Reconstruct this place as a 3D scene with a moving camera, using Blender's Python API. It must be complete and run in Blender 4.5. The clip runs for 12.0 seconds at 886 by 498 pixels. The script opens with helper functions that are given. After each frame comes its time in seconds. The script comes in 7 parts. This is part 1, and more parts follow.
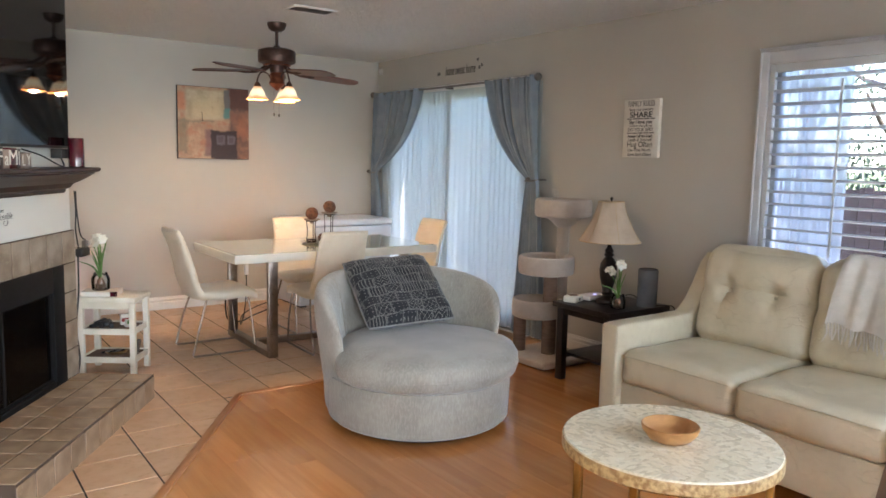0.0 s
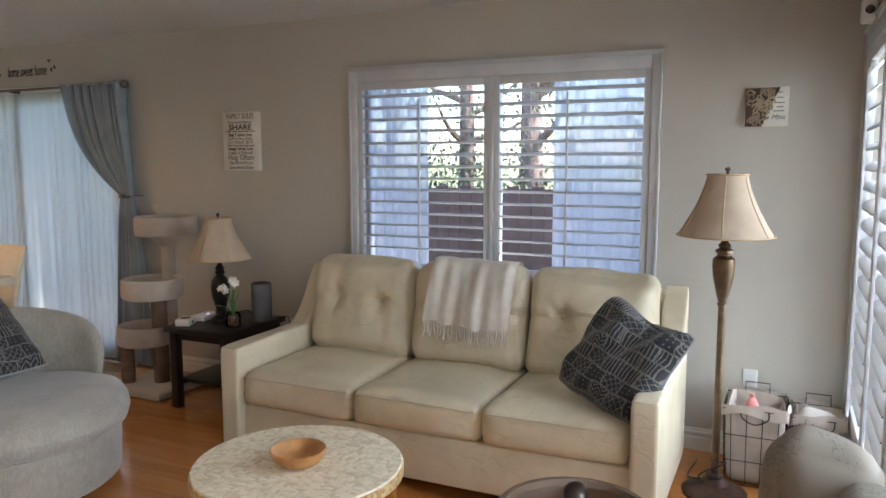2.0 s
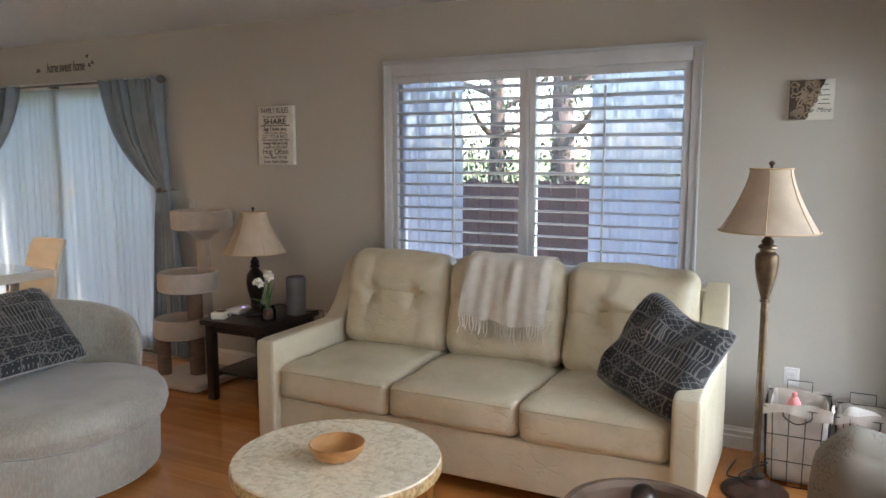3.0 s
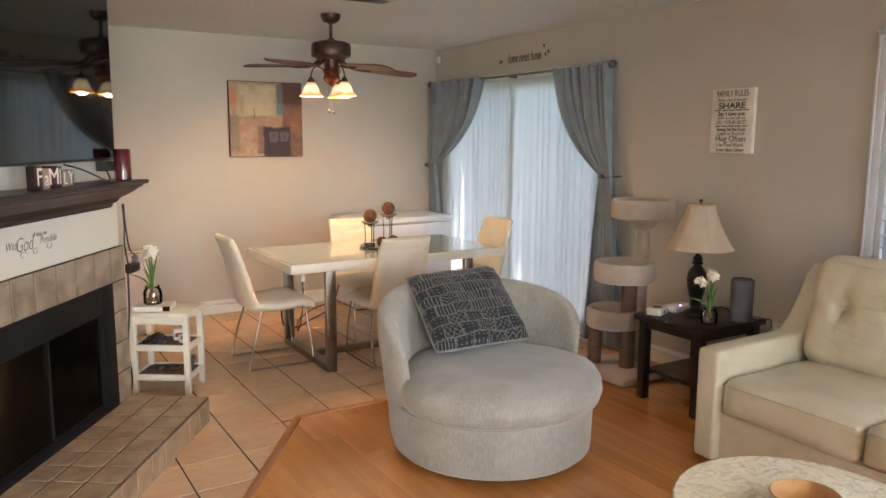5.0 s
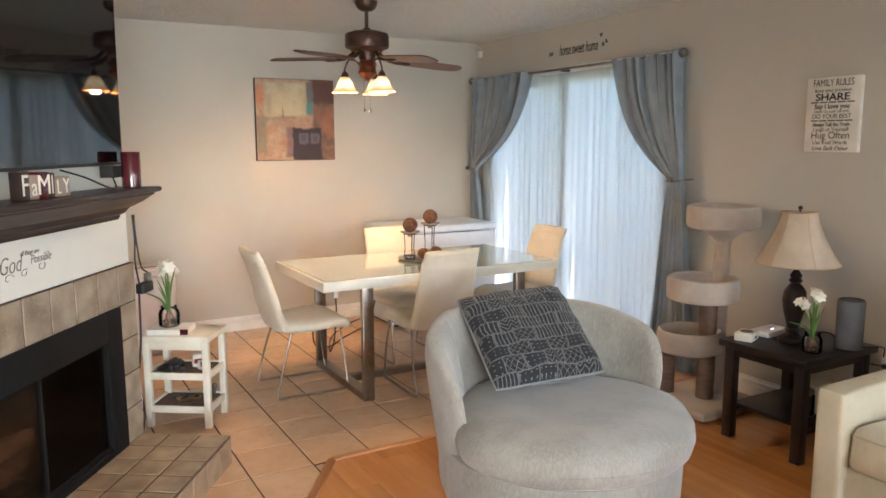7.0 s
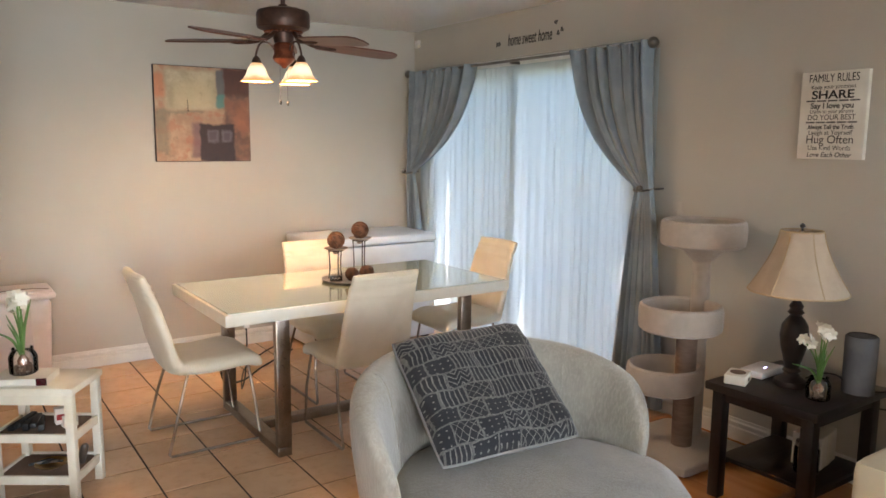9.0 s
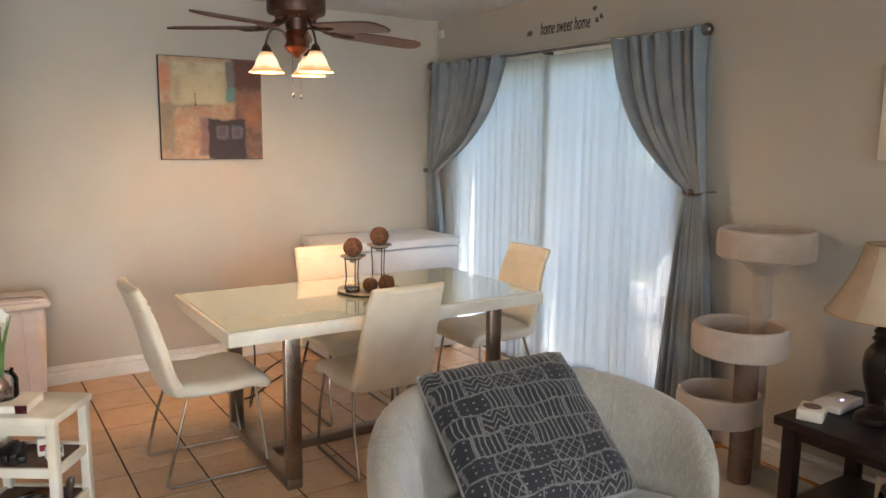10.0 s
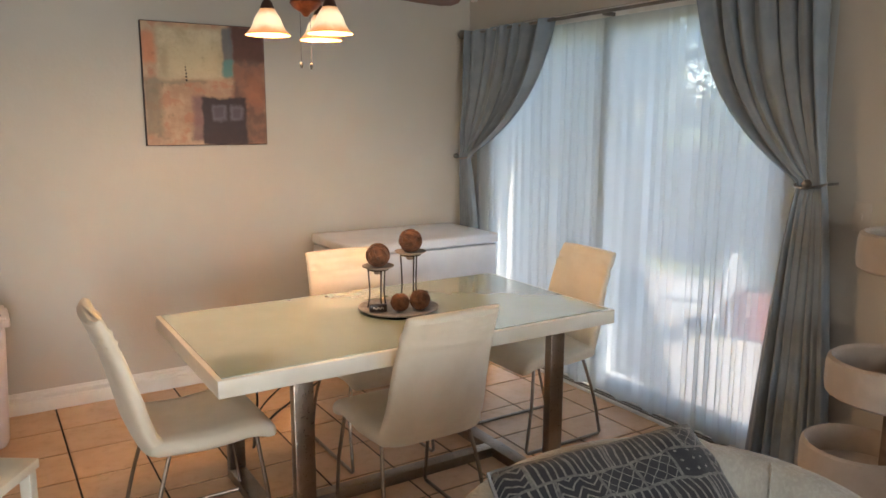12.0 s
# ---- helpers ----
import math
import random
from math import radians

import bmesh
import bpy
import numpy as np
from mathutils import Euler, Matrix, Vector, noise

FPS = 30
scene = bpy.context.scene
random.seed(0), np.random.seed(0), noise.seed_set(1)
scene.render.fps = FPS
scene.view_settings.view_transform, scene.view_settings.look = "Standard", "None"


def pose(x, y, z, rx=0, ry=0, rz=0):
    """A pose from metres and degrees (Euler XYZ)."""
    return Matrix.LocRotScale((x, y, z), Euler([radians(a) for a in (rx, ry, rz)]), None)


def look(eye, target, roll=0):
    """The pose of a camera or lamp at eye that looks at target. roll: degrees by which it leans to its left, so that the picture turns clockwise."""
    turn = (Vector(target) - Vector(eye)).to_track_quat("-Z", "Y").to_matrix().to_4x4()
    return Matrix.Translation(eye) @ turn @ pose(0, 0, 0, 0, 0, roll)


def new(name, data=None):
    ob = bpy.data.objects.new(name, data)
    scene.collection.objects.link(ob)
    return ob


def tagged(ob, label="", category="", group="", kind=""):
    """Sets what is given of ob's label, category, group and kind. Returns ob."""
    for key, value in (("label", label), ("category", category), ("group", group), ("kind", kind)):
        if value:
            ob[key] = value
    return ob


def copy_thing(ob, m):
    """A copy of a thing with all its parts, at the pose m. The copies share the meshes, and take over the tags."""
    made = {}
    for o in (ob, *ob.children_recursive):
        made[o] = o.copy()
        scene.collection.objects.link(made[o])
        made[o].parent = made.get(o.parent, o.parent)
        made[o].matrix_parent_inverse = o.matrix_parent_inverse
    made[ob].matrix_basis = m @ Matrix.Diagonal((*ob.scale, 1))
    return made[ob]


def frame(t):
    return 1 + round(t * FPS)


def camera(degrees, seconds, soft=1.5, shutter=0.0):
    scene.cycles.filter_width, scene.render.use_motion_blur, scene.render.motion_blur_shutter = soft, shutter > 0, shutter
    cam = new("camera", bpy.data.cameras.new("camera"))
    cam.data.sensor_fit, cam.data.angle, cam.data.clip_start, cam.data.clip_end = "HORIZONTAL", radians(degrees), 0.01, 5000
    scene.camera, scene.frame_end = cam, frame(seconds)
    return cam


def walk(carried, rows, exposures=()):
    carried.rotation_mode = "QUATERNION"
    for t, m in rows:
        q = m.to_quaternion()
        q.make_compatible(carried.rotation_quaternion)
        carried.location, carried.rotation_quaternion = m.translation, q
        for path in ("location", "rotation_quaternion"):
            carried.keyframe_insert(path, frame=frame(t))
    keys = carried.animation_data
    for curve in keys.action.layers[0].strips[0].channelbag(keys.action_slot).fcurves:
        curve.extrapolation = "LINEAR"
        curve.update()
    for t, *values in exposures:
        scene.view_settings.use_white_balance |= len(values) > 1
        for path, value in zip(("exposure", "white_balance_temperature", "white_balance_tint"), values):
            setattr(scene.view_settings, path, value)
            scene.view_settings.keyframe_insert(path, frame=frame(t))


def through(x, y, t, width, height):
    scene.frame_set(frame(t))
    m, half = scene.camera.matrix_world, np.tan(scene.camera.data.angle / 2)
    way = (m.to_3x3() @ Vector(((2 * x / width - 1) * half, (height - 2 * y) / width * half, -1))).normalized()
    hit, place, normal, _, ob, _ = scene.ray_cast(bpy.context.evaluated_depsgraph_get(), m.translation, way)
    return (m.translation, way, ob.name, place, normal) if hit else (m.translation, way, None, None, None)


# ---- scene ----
cam = camera(61.51, 12.0, soft=1.6)
# seconds, x, y, z, yaw, pitch, roll
PATH = [
    (0, -0.002, 0.000, 1.423, -35.41, -6.81, -1.33),
    (0.5, 0.052, 0.059, 1.395, -43.83, -6.33, -1.81),
    (1, 0.047, 0.020, 1.473, -52.31, -7.10, -1.68),
    (1.5, 0.046, 0.034, 1.524, -60.25, -7.14, -0.80),
    (2, 0.031, 0.045, 1.540, -65.24, -6.81, 0.07),
    (2.5, 0.022, 0.059, 1.535, -66.29, -6.77, 0.06),
    (2.7, 0.016, 0.065, 1.535, -65.52, -6.90, 0.05),
    (4.3, 0.144, 0.307, 1.571, -43.67, -8.44, 0.17),
    (4.5, 0.141, 0.315, 1.571, -39.56, -8.51, -0.01),
    (5, 0.129, 0.387, 1.556, -31.60, -8.47, -0.26),
    (5.5, 0.122, 0.511, 1.550, -28.91, -8.14, -0.19),
    (6, 0.138, 0.643, 1.548, -28.81, -8.11, 0.04),
    (6.5, 0.201, 0.771, 1.533, -28.93, -8.18, 0.26),
    (7, 0.312, 0.941, 1.536, -29.48, -8.24, 0.18),
    (7.2, 0.355, 0.999, 1.540, -29.75, -8.44, 0.10),
    (8.8, 0.634, 1.493, 1.534, -34.35, -8.20, -0.43),
    (9, 0.696, 1.584, 1.537, -34.40, -8.21, -0.47),
    (9.5, 0.814, 1.741, 1.540, -33.54, -8.43, -0.76),
    (10, 0.878, 1.938, 1.548, -32.99, -8.57, -0.63),
    (10.5, 0.935, 2.133, 1.559, -32.24, -8.67, -0.52),
    (11, 1.021, 2.310, 1.555, -31.73, -9.06, -0.41),
    (11.5, 1.121, 2.505, 1.554, -31.79, -9.48, -0.35),
    (12, 1.178, 2.671, 1.537, -32.16, -9.96, -0.21),
]
walk(cam, [(t, pose(x, y, z, 90 + pitch, roll, yaw)) for t, x, y, z, yaw, pitch, roll in PATH],
     exposures=[(0.0, 3.46, 5980, 10), (0.8, 3.18, 6140, 11), (1.5, 3.02, 6220, 11), (2.7, 2.96, 6220, 11), (4.3, 3.15, 6760, 12), (5.2, 3.58, 6720, 12), (6.0, 3.73, 6400, 11), (7.2, 3.78, 6310, 10), (8.8, 3.64, 6280, 10), (10.5, 3.45, 6500, 10), (12.0, 3.29, 6540, 11)])

# ---- world and light ----
SUN_EL, SUN_AZ = radians(54), radians(174)
world = bpy.data.worlds.new("sky")
scene.world = world
world.use_nodes = True
wn = world.node_tree.nodes
sky = wn.new("ShaderNodeTexSky")
sky.sky_type, sky.sun_disc = "NISHITA", False
sky.sun_elevation, sky.sun_rotation = SUN_EL, SUN_AZ
world.node_tree.links.new(sky.outputs[0], wn["Background"].inputs[0])
wn["Background"].inputs[1].default_value = 0.15
sun = new("sun", bpy.data.lights.new("sun", "SUN"))
sun.data.energy, sun.data.angle, sun.data.color = 4.0, radians(0.5), (1.0, 0.95, 0.88)
sun.matrix_world = look((0, 0, 0), (-math.sin(SUN_AZ) * math.cos(SUN_EL), -math.cos(SUN_AZ) * math.cos(SUN_EL), -math.sin(SUN_EL)))
# daylight in the opening of the south window, behind its shutters
port = new("south_window_daylight", bpy.data.lights.new("south_window_daylight", "AREA"))
port.data.shape, port.data.size, port.data.size_y, port.data.energy, port.data.color = "RECTANGLE", 1.95, 1.7, 10.0, (0.90, 0.95, 1.0)
port.matrix_world = look((2.965, -0.46, 1.17), (2.965, 3.0, 1.17))
# added fill lamp in an unseen opening behind the walker, brightens the room
port2 = new("entry_fill", bpy.data.lights.new("entry_fill", "AREA"))
port2.data.shape, port2.data.size, port2.data.size_y, port2.data.energy, port2.data.color = "RECTANGLE", 1.5, 1.5, 17.0, (0.90, 0.95, 1.0)
port2.matrix_world = look((-0.15, -2.46, 1.35), (0.0, 3.0, 1.1))


# ---- materials ----
def lin(r, g, b):
    return tuple(((c / 255 + 0.055) / 1.055) ** 2.4 if c > 10 else c / 255 / 12.92 for c in (r, g, b)) + (1.0,)


class Nodes:
    """A small wrapper for building a node material."""

    def __init__(self, name):
        self.m = bpy.data.materials.new(name)
        self.m.use_nodes = True
        self.t = self.m.node_tree
        self.p = self.t.nodes["Principled BSDF"]
        self.out = self.t.nodes["Material Output"]
        self.co = self.t.nodes.new("ShaderNodeTexCoord")

    def n(self, kind):
        return self.t.nodes.new("ShaderNode" + kind)

    def link(self, a, b):
        self.t.links.new(a, b)

    def put(self, socket, v):
        if isinstance(v, bpy.types.NodeSocket):
            self.link(v, socket)
        else:
            socket.default_value = v

    def math(self, op, a, b=0.0, c=0.0):
        k = self.n("Math")
        k.operation = op
        for s, v in zip(k.inputs, (a, b, c)):
            self.put(s, v)
        return k.outputs[0]

    def mix(self, f, a, b):
        k = self.n("MixRGB")
        for s, v in zip(k.inputs, (f, a, b)):
            self.put(s, v)
        return k.outputs[0]

    def noise(self, scale, detail=5.0, rough=0.55, vec=None, stretch=None):
        k = self.n("TexNoise")
        k.inputs["Scale"].default_value, k.inputs["Detail"].default_value, k.inputs["Roughness"].default_value = scale, detail, rough
        v = vec or self.co.outputs["Object"]
        if stretch:
            v = self.mapping(v, scale=stretch)
        self.link(v, k.inputs["Vector"])
        return k.outputs["Fac"]

    def mapping(self, vec, scale=(1, 1, 1), rot=(0, 0, 0), loc=(0, 0, 0)):
        k = self.n("Mapping")
        k.inputs["Scale"].default_value, k.inputs["Rotation"].default_value, k.inputs["Location"].default_value = scale, rot, loc
        self.put(k.inputs["Vector"], vec)
        return k.outputs[0]

    def ramp(self, f, lo, hi, a=0.0, b=1.0):
        k = self.n("MapRange")
        k.interpolation_type = "SMOOTHSTEP"
        for s, v in zip(k.inputs, (f, lo, hi, a, b)):
            self.put(s, v)
        return k.outputs[0]

    def bump(self, height, strength=0.2, dist=0.002):
        k = self.n("Bump")
        k.inputs["Strength"].default_value, k.inputs["Distance"].default_value = strength, dist
        self.link(height, k.inputs["Height"])
        if self.p.inputs["Normal"].links:
            self.link(self.p.inputs["Normal"].links[0].from_socket, k.inputs["Normal"])
        self.link(k.outputs[0], self.p.inputs["Normal"])

    def random(self):
        return self.n("ObjectInfo").outputs["Random"]


def mat(name, c1, c2=None, rough=0.6, metal=0.0, scale=6.0, fine=120.0, bump=0.15, dist=0.001, stretch=None, vary=0.0, sheen=0.0, coat=0.0,
        spec=0.5, even=0.16, ior=1.5):
    """A surface of two near colours with coarse stains, fine relief and uneven gloss."""
    k = Nodes(name)
    c2 = c2 or tuple(c * 0.86 for c in c1[:3]) + (1.0,)
    coarse, tiny = k.noise(scale, 4, stretch=stretch), k.noise(fine, 3, stretch=stretch)
    col = k.mix(k.ramp(coarse, 0.35, 0.65), c1, c2)
    if vary:
        r = k.math("MULTIPLY_ADD", k.random(), vary, 1 - vary / 2)
        h = k.n("HueSaturation")
        k.put(h.inputs["Value"], r)
        k.put(h.inputs["Color"], col)
        col = h.outputs[0]
    k.put(k.p.inputs["Base Color"], col)
    k.put(k.p.inputs["Roughness"], k.math("MULTIPLY_ADD", tiny, even, rough - even / 2))
    k.p.inputs["Metallic"].default_value, k.p.inputs["Specular IOR Level"].default_value = metal, spec
    k.p.inputs["IOR"].default_value = k.p.inputs["Coat IOR"].default_value = ior
    if sheen:
        k.p.inputs["Sheen Weight"].default_value, k.p.inputs["Sheen Roughness"].default_value = sheen, 0.5
    if coat:
        k.p.inputs["Coat Weight"].default_value, k.p.inputs["Coat Roughness"].default_value = coat, 0.12
    if bump:
        k.bump(tiny, bump, dist)
    return k.m


def wood(name, c1, c2, rough=0.4, axis=0, scale=1.0, vary=0.25, coat=0.0):
    """Grain that runs along one axis of the piece."""
    k = Nodes(name)
    st = [14.0, 14.0, 14.0]
    st[axis] = 1.1
    vec = k.n("VectorMath")
    vec.operation = "ADD"
    k.put(vec.inputs[0], k.mapping(k.co.outputs["Object"], scale=[s * scale for s in st]))
    off = k.n("CombineXYZ")
    r = k.random()
    for s in off.inputs:
        k.put(s, k.math("MULTIPLY", r, 37.0))
    k.put(vec.inputs[1], off.outputs[0])
    g = k.noise(1.0, 8, 0.6, vec.outputs[0])
    f = k.noise(7.0, 4, 0.6, vec.outputs[0])
    col = k.mix(k.ramp(g, 0.3, 0.7), c1, c2)
    h = k.n("HueSaturation")
    k.put(h.inputs["Value"], k.math("MULTIPLY_ADD", r, vary, 1 - vary / 2))
    k.put(h.inputs["Color"], col)
    k.put(k.p.inputs["Base Color"], h.outputs[0])
    k.put(k.p.inputs["Roughness"], k.math("MULTIPLY_ADD", f, 0.15, rough - 0.07))
    if coat:
        k.p.inputs["Coat Weight"].default_value, k.p.inputs["Coat Roughness"].default_value = coat, 0.1
    k.bump(f, 0.08, 0.001)
    return k.m


def sheer_cloth(name, colour, through=0.45):
    k = Nodes(name)
    a, b, c = k.n("BsdfTransparent"), k.n("BsdfTranslucent"), k.n("BsdfDiffuse")
    b.inputs[0].default_value = c.inputs[0].default_value = colour
    m1, m2 = k.n("MixShader"), k.n("MixShader")
    m1.inputs[0].default_value = 0.35
    k.link(b.outputs[0], m1.inputs[1])
    k.link(c.outputs[0], m1.inputs[2])
    weave = k.noise(500, 2)
    k.put(m2.inputs[0], k.math("MULTIPLY_ADD", weave, 0.2, 0.9 - through))
    k.link(a.outputs[0], m2.inputs[1])
    k.link(m1.outputs[0], m2.inputs[2])
    k.link(m2.outputs[0], k.out.inputs[0])
    return k.m


def pane_glass(name, tint=(1, 1, 1, 1), rough=0.02, ior=1.45):
    k = Nodes(name)
    a, b, m, f = k.n("BsdfTransparent"), k.n("BsdfGlossy"), k.n("MixShader"), k.n("Fresnel")
    a.inputs[0].default_value, b.inputs["Roughness"].default_value = tint, rough
    f.inputs[0].default_value = ior
    k.link(f.outputs[0], m.inputs[0])
    k.link(a.outputs[0], m.inputs[1])
    k.link(b.outputs[0], m.inputs[2])
    k.link(m.outputs[0], k.out.inputs[0])
    return k.m


def glow(name, colour, strength, body=(0.9, 0.8, 0.6, 1)):
    k = Nodes(name)
    n = k.noise(18, 4)
    k.put(k.p.inputs["Base Color"], k.mix(n, body, colour))
    k.p.inputs["Roughness"].default_value = 0.3
    k.put(k.p.inputs["Emission Color"], k.mix(k.ramp(n, 0.3, 0.7), colour, body))
    k.p.inputs["Emission Strength"].default_value = strength
    return k.m


def shade_glass():
    """Lit alabaster glass, the bulb's glow painted in: cream where the bulb sits, amber towards the flared rim."""
    k = Nodes("alabaster_glow_glass")
    sep = k.n("SeparateXYZ")
    k.link(k.co.outputs["Object"], sep.inputs[0])
    swirl = k.noise(22, 4, 0.6)
    z = k.math("ADD", sep.outputs[2], k.math("MULTIPLY_ADD", swirl, 0.03, -0.015))
    col = k.mix(k.ramp(z, 1.852, 1.895), lin(224, 150, 92), lin(255, 232, 190))
    col = k.mix(k.ramp(z, 1.915, 1.95), col, lin(214, 156, 104))
    k.put(k.p.inputs["Base Color"], col)
    k.put(k.p.inputs["Emission Color"], col)
    k.p.inputs["Emission Strength"].default_value = 0.09
    k.p.inputs["Roughness"].default_value = 0.3
    return k.m


def ceiling_material():
    k = Nodes("popcorn_ceiling")
    n = k.noise(52, 4, 0.7)
    k.put(k.p.inputs["Base Color"], k.mix(k.noise(0.8, 3), lin(249, 248, 244), lin(243, 241, 236)))
    k.p.inputs["Roughness"].default_value = 0.95
    k.bump(k.ramp(n, 0.4, 0.72), 0.9, 0.022)
    return k.m


def wall_material(name, c1, c2):
    k = Nodes(name)
    k.put(k.p.inputs["Base Color"], k.mix(k.ramp(k.noise(0.9, 4), 0.35, 0.65), c1, c2))
    k.put(k.p.inputs["Roughness"], k.math("MULTIPLY_ADD", k.noise(3, 3), 0.15, 0.5))
    k.bump(k.noise(55, 4, 0.6), 0.22, 0.004)
    return k.m


def tile_material(name, c1, c2, c3, rough=0.3, scale=5.0):
    k = Nodes(name)
    vec = k.n("VectorMath")
    vec.operation = "ADD"
    off = k.n("CombineXYZ")
    r = k.random()
    for s in off.inputs:
        k.put(s, k.math("MULTIPLY", r, 53.0))
    k.put(vec.inputs[0], k.co.outputs["Object"])
    k.put(vec.inputs[1], off.outputs[0])
    v = vec.outputs[0]
    col = k.mix(k.ramp(k.noise(scale, 6, 0.6, v), 0.3, 0.7), c1, c2)
    col = k.mix(k.math("MULTIPLY", k.ramp(k.noise(scale * 4, 6, 0.7, v), 0.5, 0.75), 0.5), col, c3)
    h = k.n("HueSaturation")
    k.put(h.inputs["Value"], k.math("MULTIPLY_ADD", r, 0.14, 0.93))
    k.put(h.inputs["Color"], col)
    k.put(k.p.inputs["Base Color"], h.outputs[0])
    k.put(k.p.inputs["Roughness"], k.math("MULTIPLY_ADD", k.noise(20, 4, 0.6, v), 0.2, rough - 0.1))
    k.bump(k.noise(30, 4, 0.6, v), 0.1, 0.002)
    return k.m


def woven_material(name, dark, light):
    """Blocks of stripes, zigzags and lattice, as on a woven geometric cushion."""
    k = Nodes(name)
    uv = k.co.outputs["Object"]
    bent = k.n("VectorMath")
    bent.operation = "MULTIPLY_ADD"
    nz = k.n("TexNoise")
    nz.inputs["Scale"].default_value = 9
    k.link(uv, nz.inputs["Vector"])
    k.link(nz.outputs["Color"], bent.inputs[0])
    bent.inputs[1].default_value = (0.035, 0.04, 0.0)
    k.link(uv, bent.inputs[2])
    p = k.mapping(bent.outputs[0], rot=(0, 0, 0.0))
    br = k.n("TexBrick")
    br.inputs["Color1"].default_value, br.inputs["Color2"].default_value, br.inputs["Mortar"].default_value = (0, 0, 0, 1), (1, 1, 1, 1), (0.5, 0.5, 0.5, 1)
    for name_, v in (("Scale", 1.0), ("Mortar Size", 0.0035), ("Mortar Smooth", 0.1), ("Brick Width", 0.092), ("Row Height", 0.066), ("Bias", 0.0)):
        br.inputs[name_].default_value = v
    k.link(p, br.inputs["Vector"])
    sel = br.outputs["Color"]
    mortar = br.outputs["Fac"]
    sep = k.n("SeparateXYZ")
    k.link(p, sep.inputs[0])
    x, y = sep.outputs[0], sep.outputs[1]

    def saw(v, period):
        return k.math("PINGPONG", v, period)

    def above(v, edge):
        return k.math("GREATER_THAN", v, edge)
    stripes = above(saw(x, 0.0085), 0.0063)
    zig = above(saw(k.math("ADD", y, saw(x, 0.022)), 0.010), 0.0075)
    lattice = above(k.math("MAXIMUM", saw(k.math("ADD", x, y), 0.015), saw(k.math("SUBTRACT", x, y), 0.015)), 0.0134)
    dots = above(k.math("MULTIPLY", saw(x, 0.012), saw(y, 0.010)), 0.00008)
    a = k.mix(above(sel, 0.3), stripes, zig)
    b = k.mix(above(sel, 0.75), lattice, dots)
    pat = k.mix(above(sel, 0.52), a, b)
    lines = k.mix(mortar, pat, (0.75, 0.75, 0.75, 1))
    worn = k.math("MULTIPLY", lines, k.math("MULTIPLY_ADD", k.noise(70, 5, 0.75), 1.7, -0.28))
    k.put(k.p.inputs["Base Color"], k.mix(worn, dark, light))
    k.p.inputs["Roughness"].default_value = 0.9
    k.p.inputs["Sheen Weight"].default_value = 0.2
    k.bump(k.noise(900, 2), 0.3, 0.001)
    k.bump(lines, 0.3, 0.002)
    return k.m


def chenille_material():
    """Matted pile with short ribs, brushed lighter and darker in patches."""
    k = Nodes("grey_chenille")
    nap = k.noise(4.5, 5, 0.65)
    rib = k.noise(120, 3, 0.6, stretch=(1.0, 1.0, 0.28))
    pile = k.noise(300, 3, 0.7)
    col = k.mix(k.ramp(nap, 0.36, 0.64), lin(161, 157, 147), lin(146, 142, 132))
    col = k.mix(k.math("MULTIPLY", k.ramp(rib, 0.42, 0.66), 0.35), col, lin(182, 178, 167))
    k.put(k.p.inputs["Base Color"], col)
    k.p.inputs["Roughness"].default_value = 0.95
    k.p.inputs["Sheen Weight"].default_value, k.p.inputs["Sheen Roughness"].default_value = 0.45, 0.45
    k.bump(rib, 0.55, 0.006)
    k.bump(pile, 0.4, 0.002)
    return k.m


def leather_material():
    """Cream hide with fine grain, soft wrinkles and paler rubbed patches."""
    k = Nodes("cream_leather")
    col = k.mix(k.ramp(k.noise(4.0, 5, 0.6), 0.35, 0.65), lin(209, 199, 174), lin(196, 186, 160))
    grain = k.noise(260, 3)
    fold = k.math("ABSOLUTE", k.math("SUBTRACT", k.noise(7.0, 3, 0.5, stretch=(1.0, 1.0, 1.6)), 0.5))
    crease = k.ramp(fold, 0.0, 0.035, 1, 0)
    crease = k.math("MULTIPLY", crease, k.ramp(k.noise(2.2, 2), 0.45, 0.62))
    k.put(k.p.inputs["Base Color"], k.mix(k.math("MULTIPLY", crease, 0.12), col, lin(168, 156, 128)))
    k.put(k.p.inputs["Roughness"], k.math("MULTIPLY_ADD", k.noise(9, 4), 0.16, 0.23))
    k.bump(k.math("MULTIPLY", crease, -1.0), 0.35, 0.004)
    k.bump(k.noise(11, 4, 0.55), 0.22, 0.008)
    k.bump(grain, 0.2, 0.0015)
    return k.m


def box_mask(k, x, y, x0, x1, y0, y1, soft=0.02):
    a = k.math("MULTIPLY", k.ramp(x, x0 - soft, x0 + soft), k.ramp(x, x1 - soft, x1 + soft, 1, 0))
    b = k.math("MULTIPLY", k.ramp(y, y0 - soft, y0 + soft), k.ramp(y, y1 - soft, y1 + soft, 1, 0))
    return k.math("MULTIPLY", a, b)


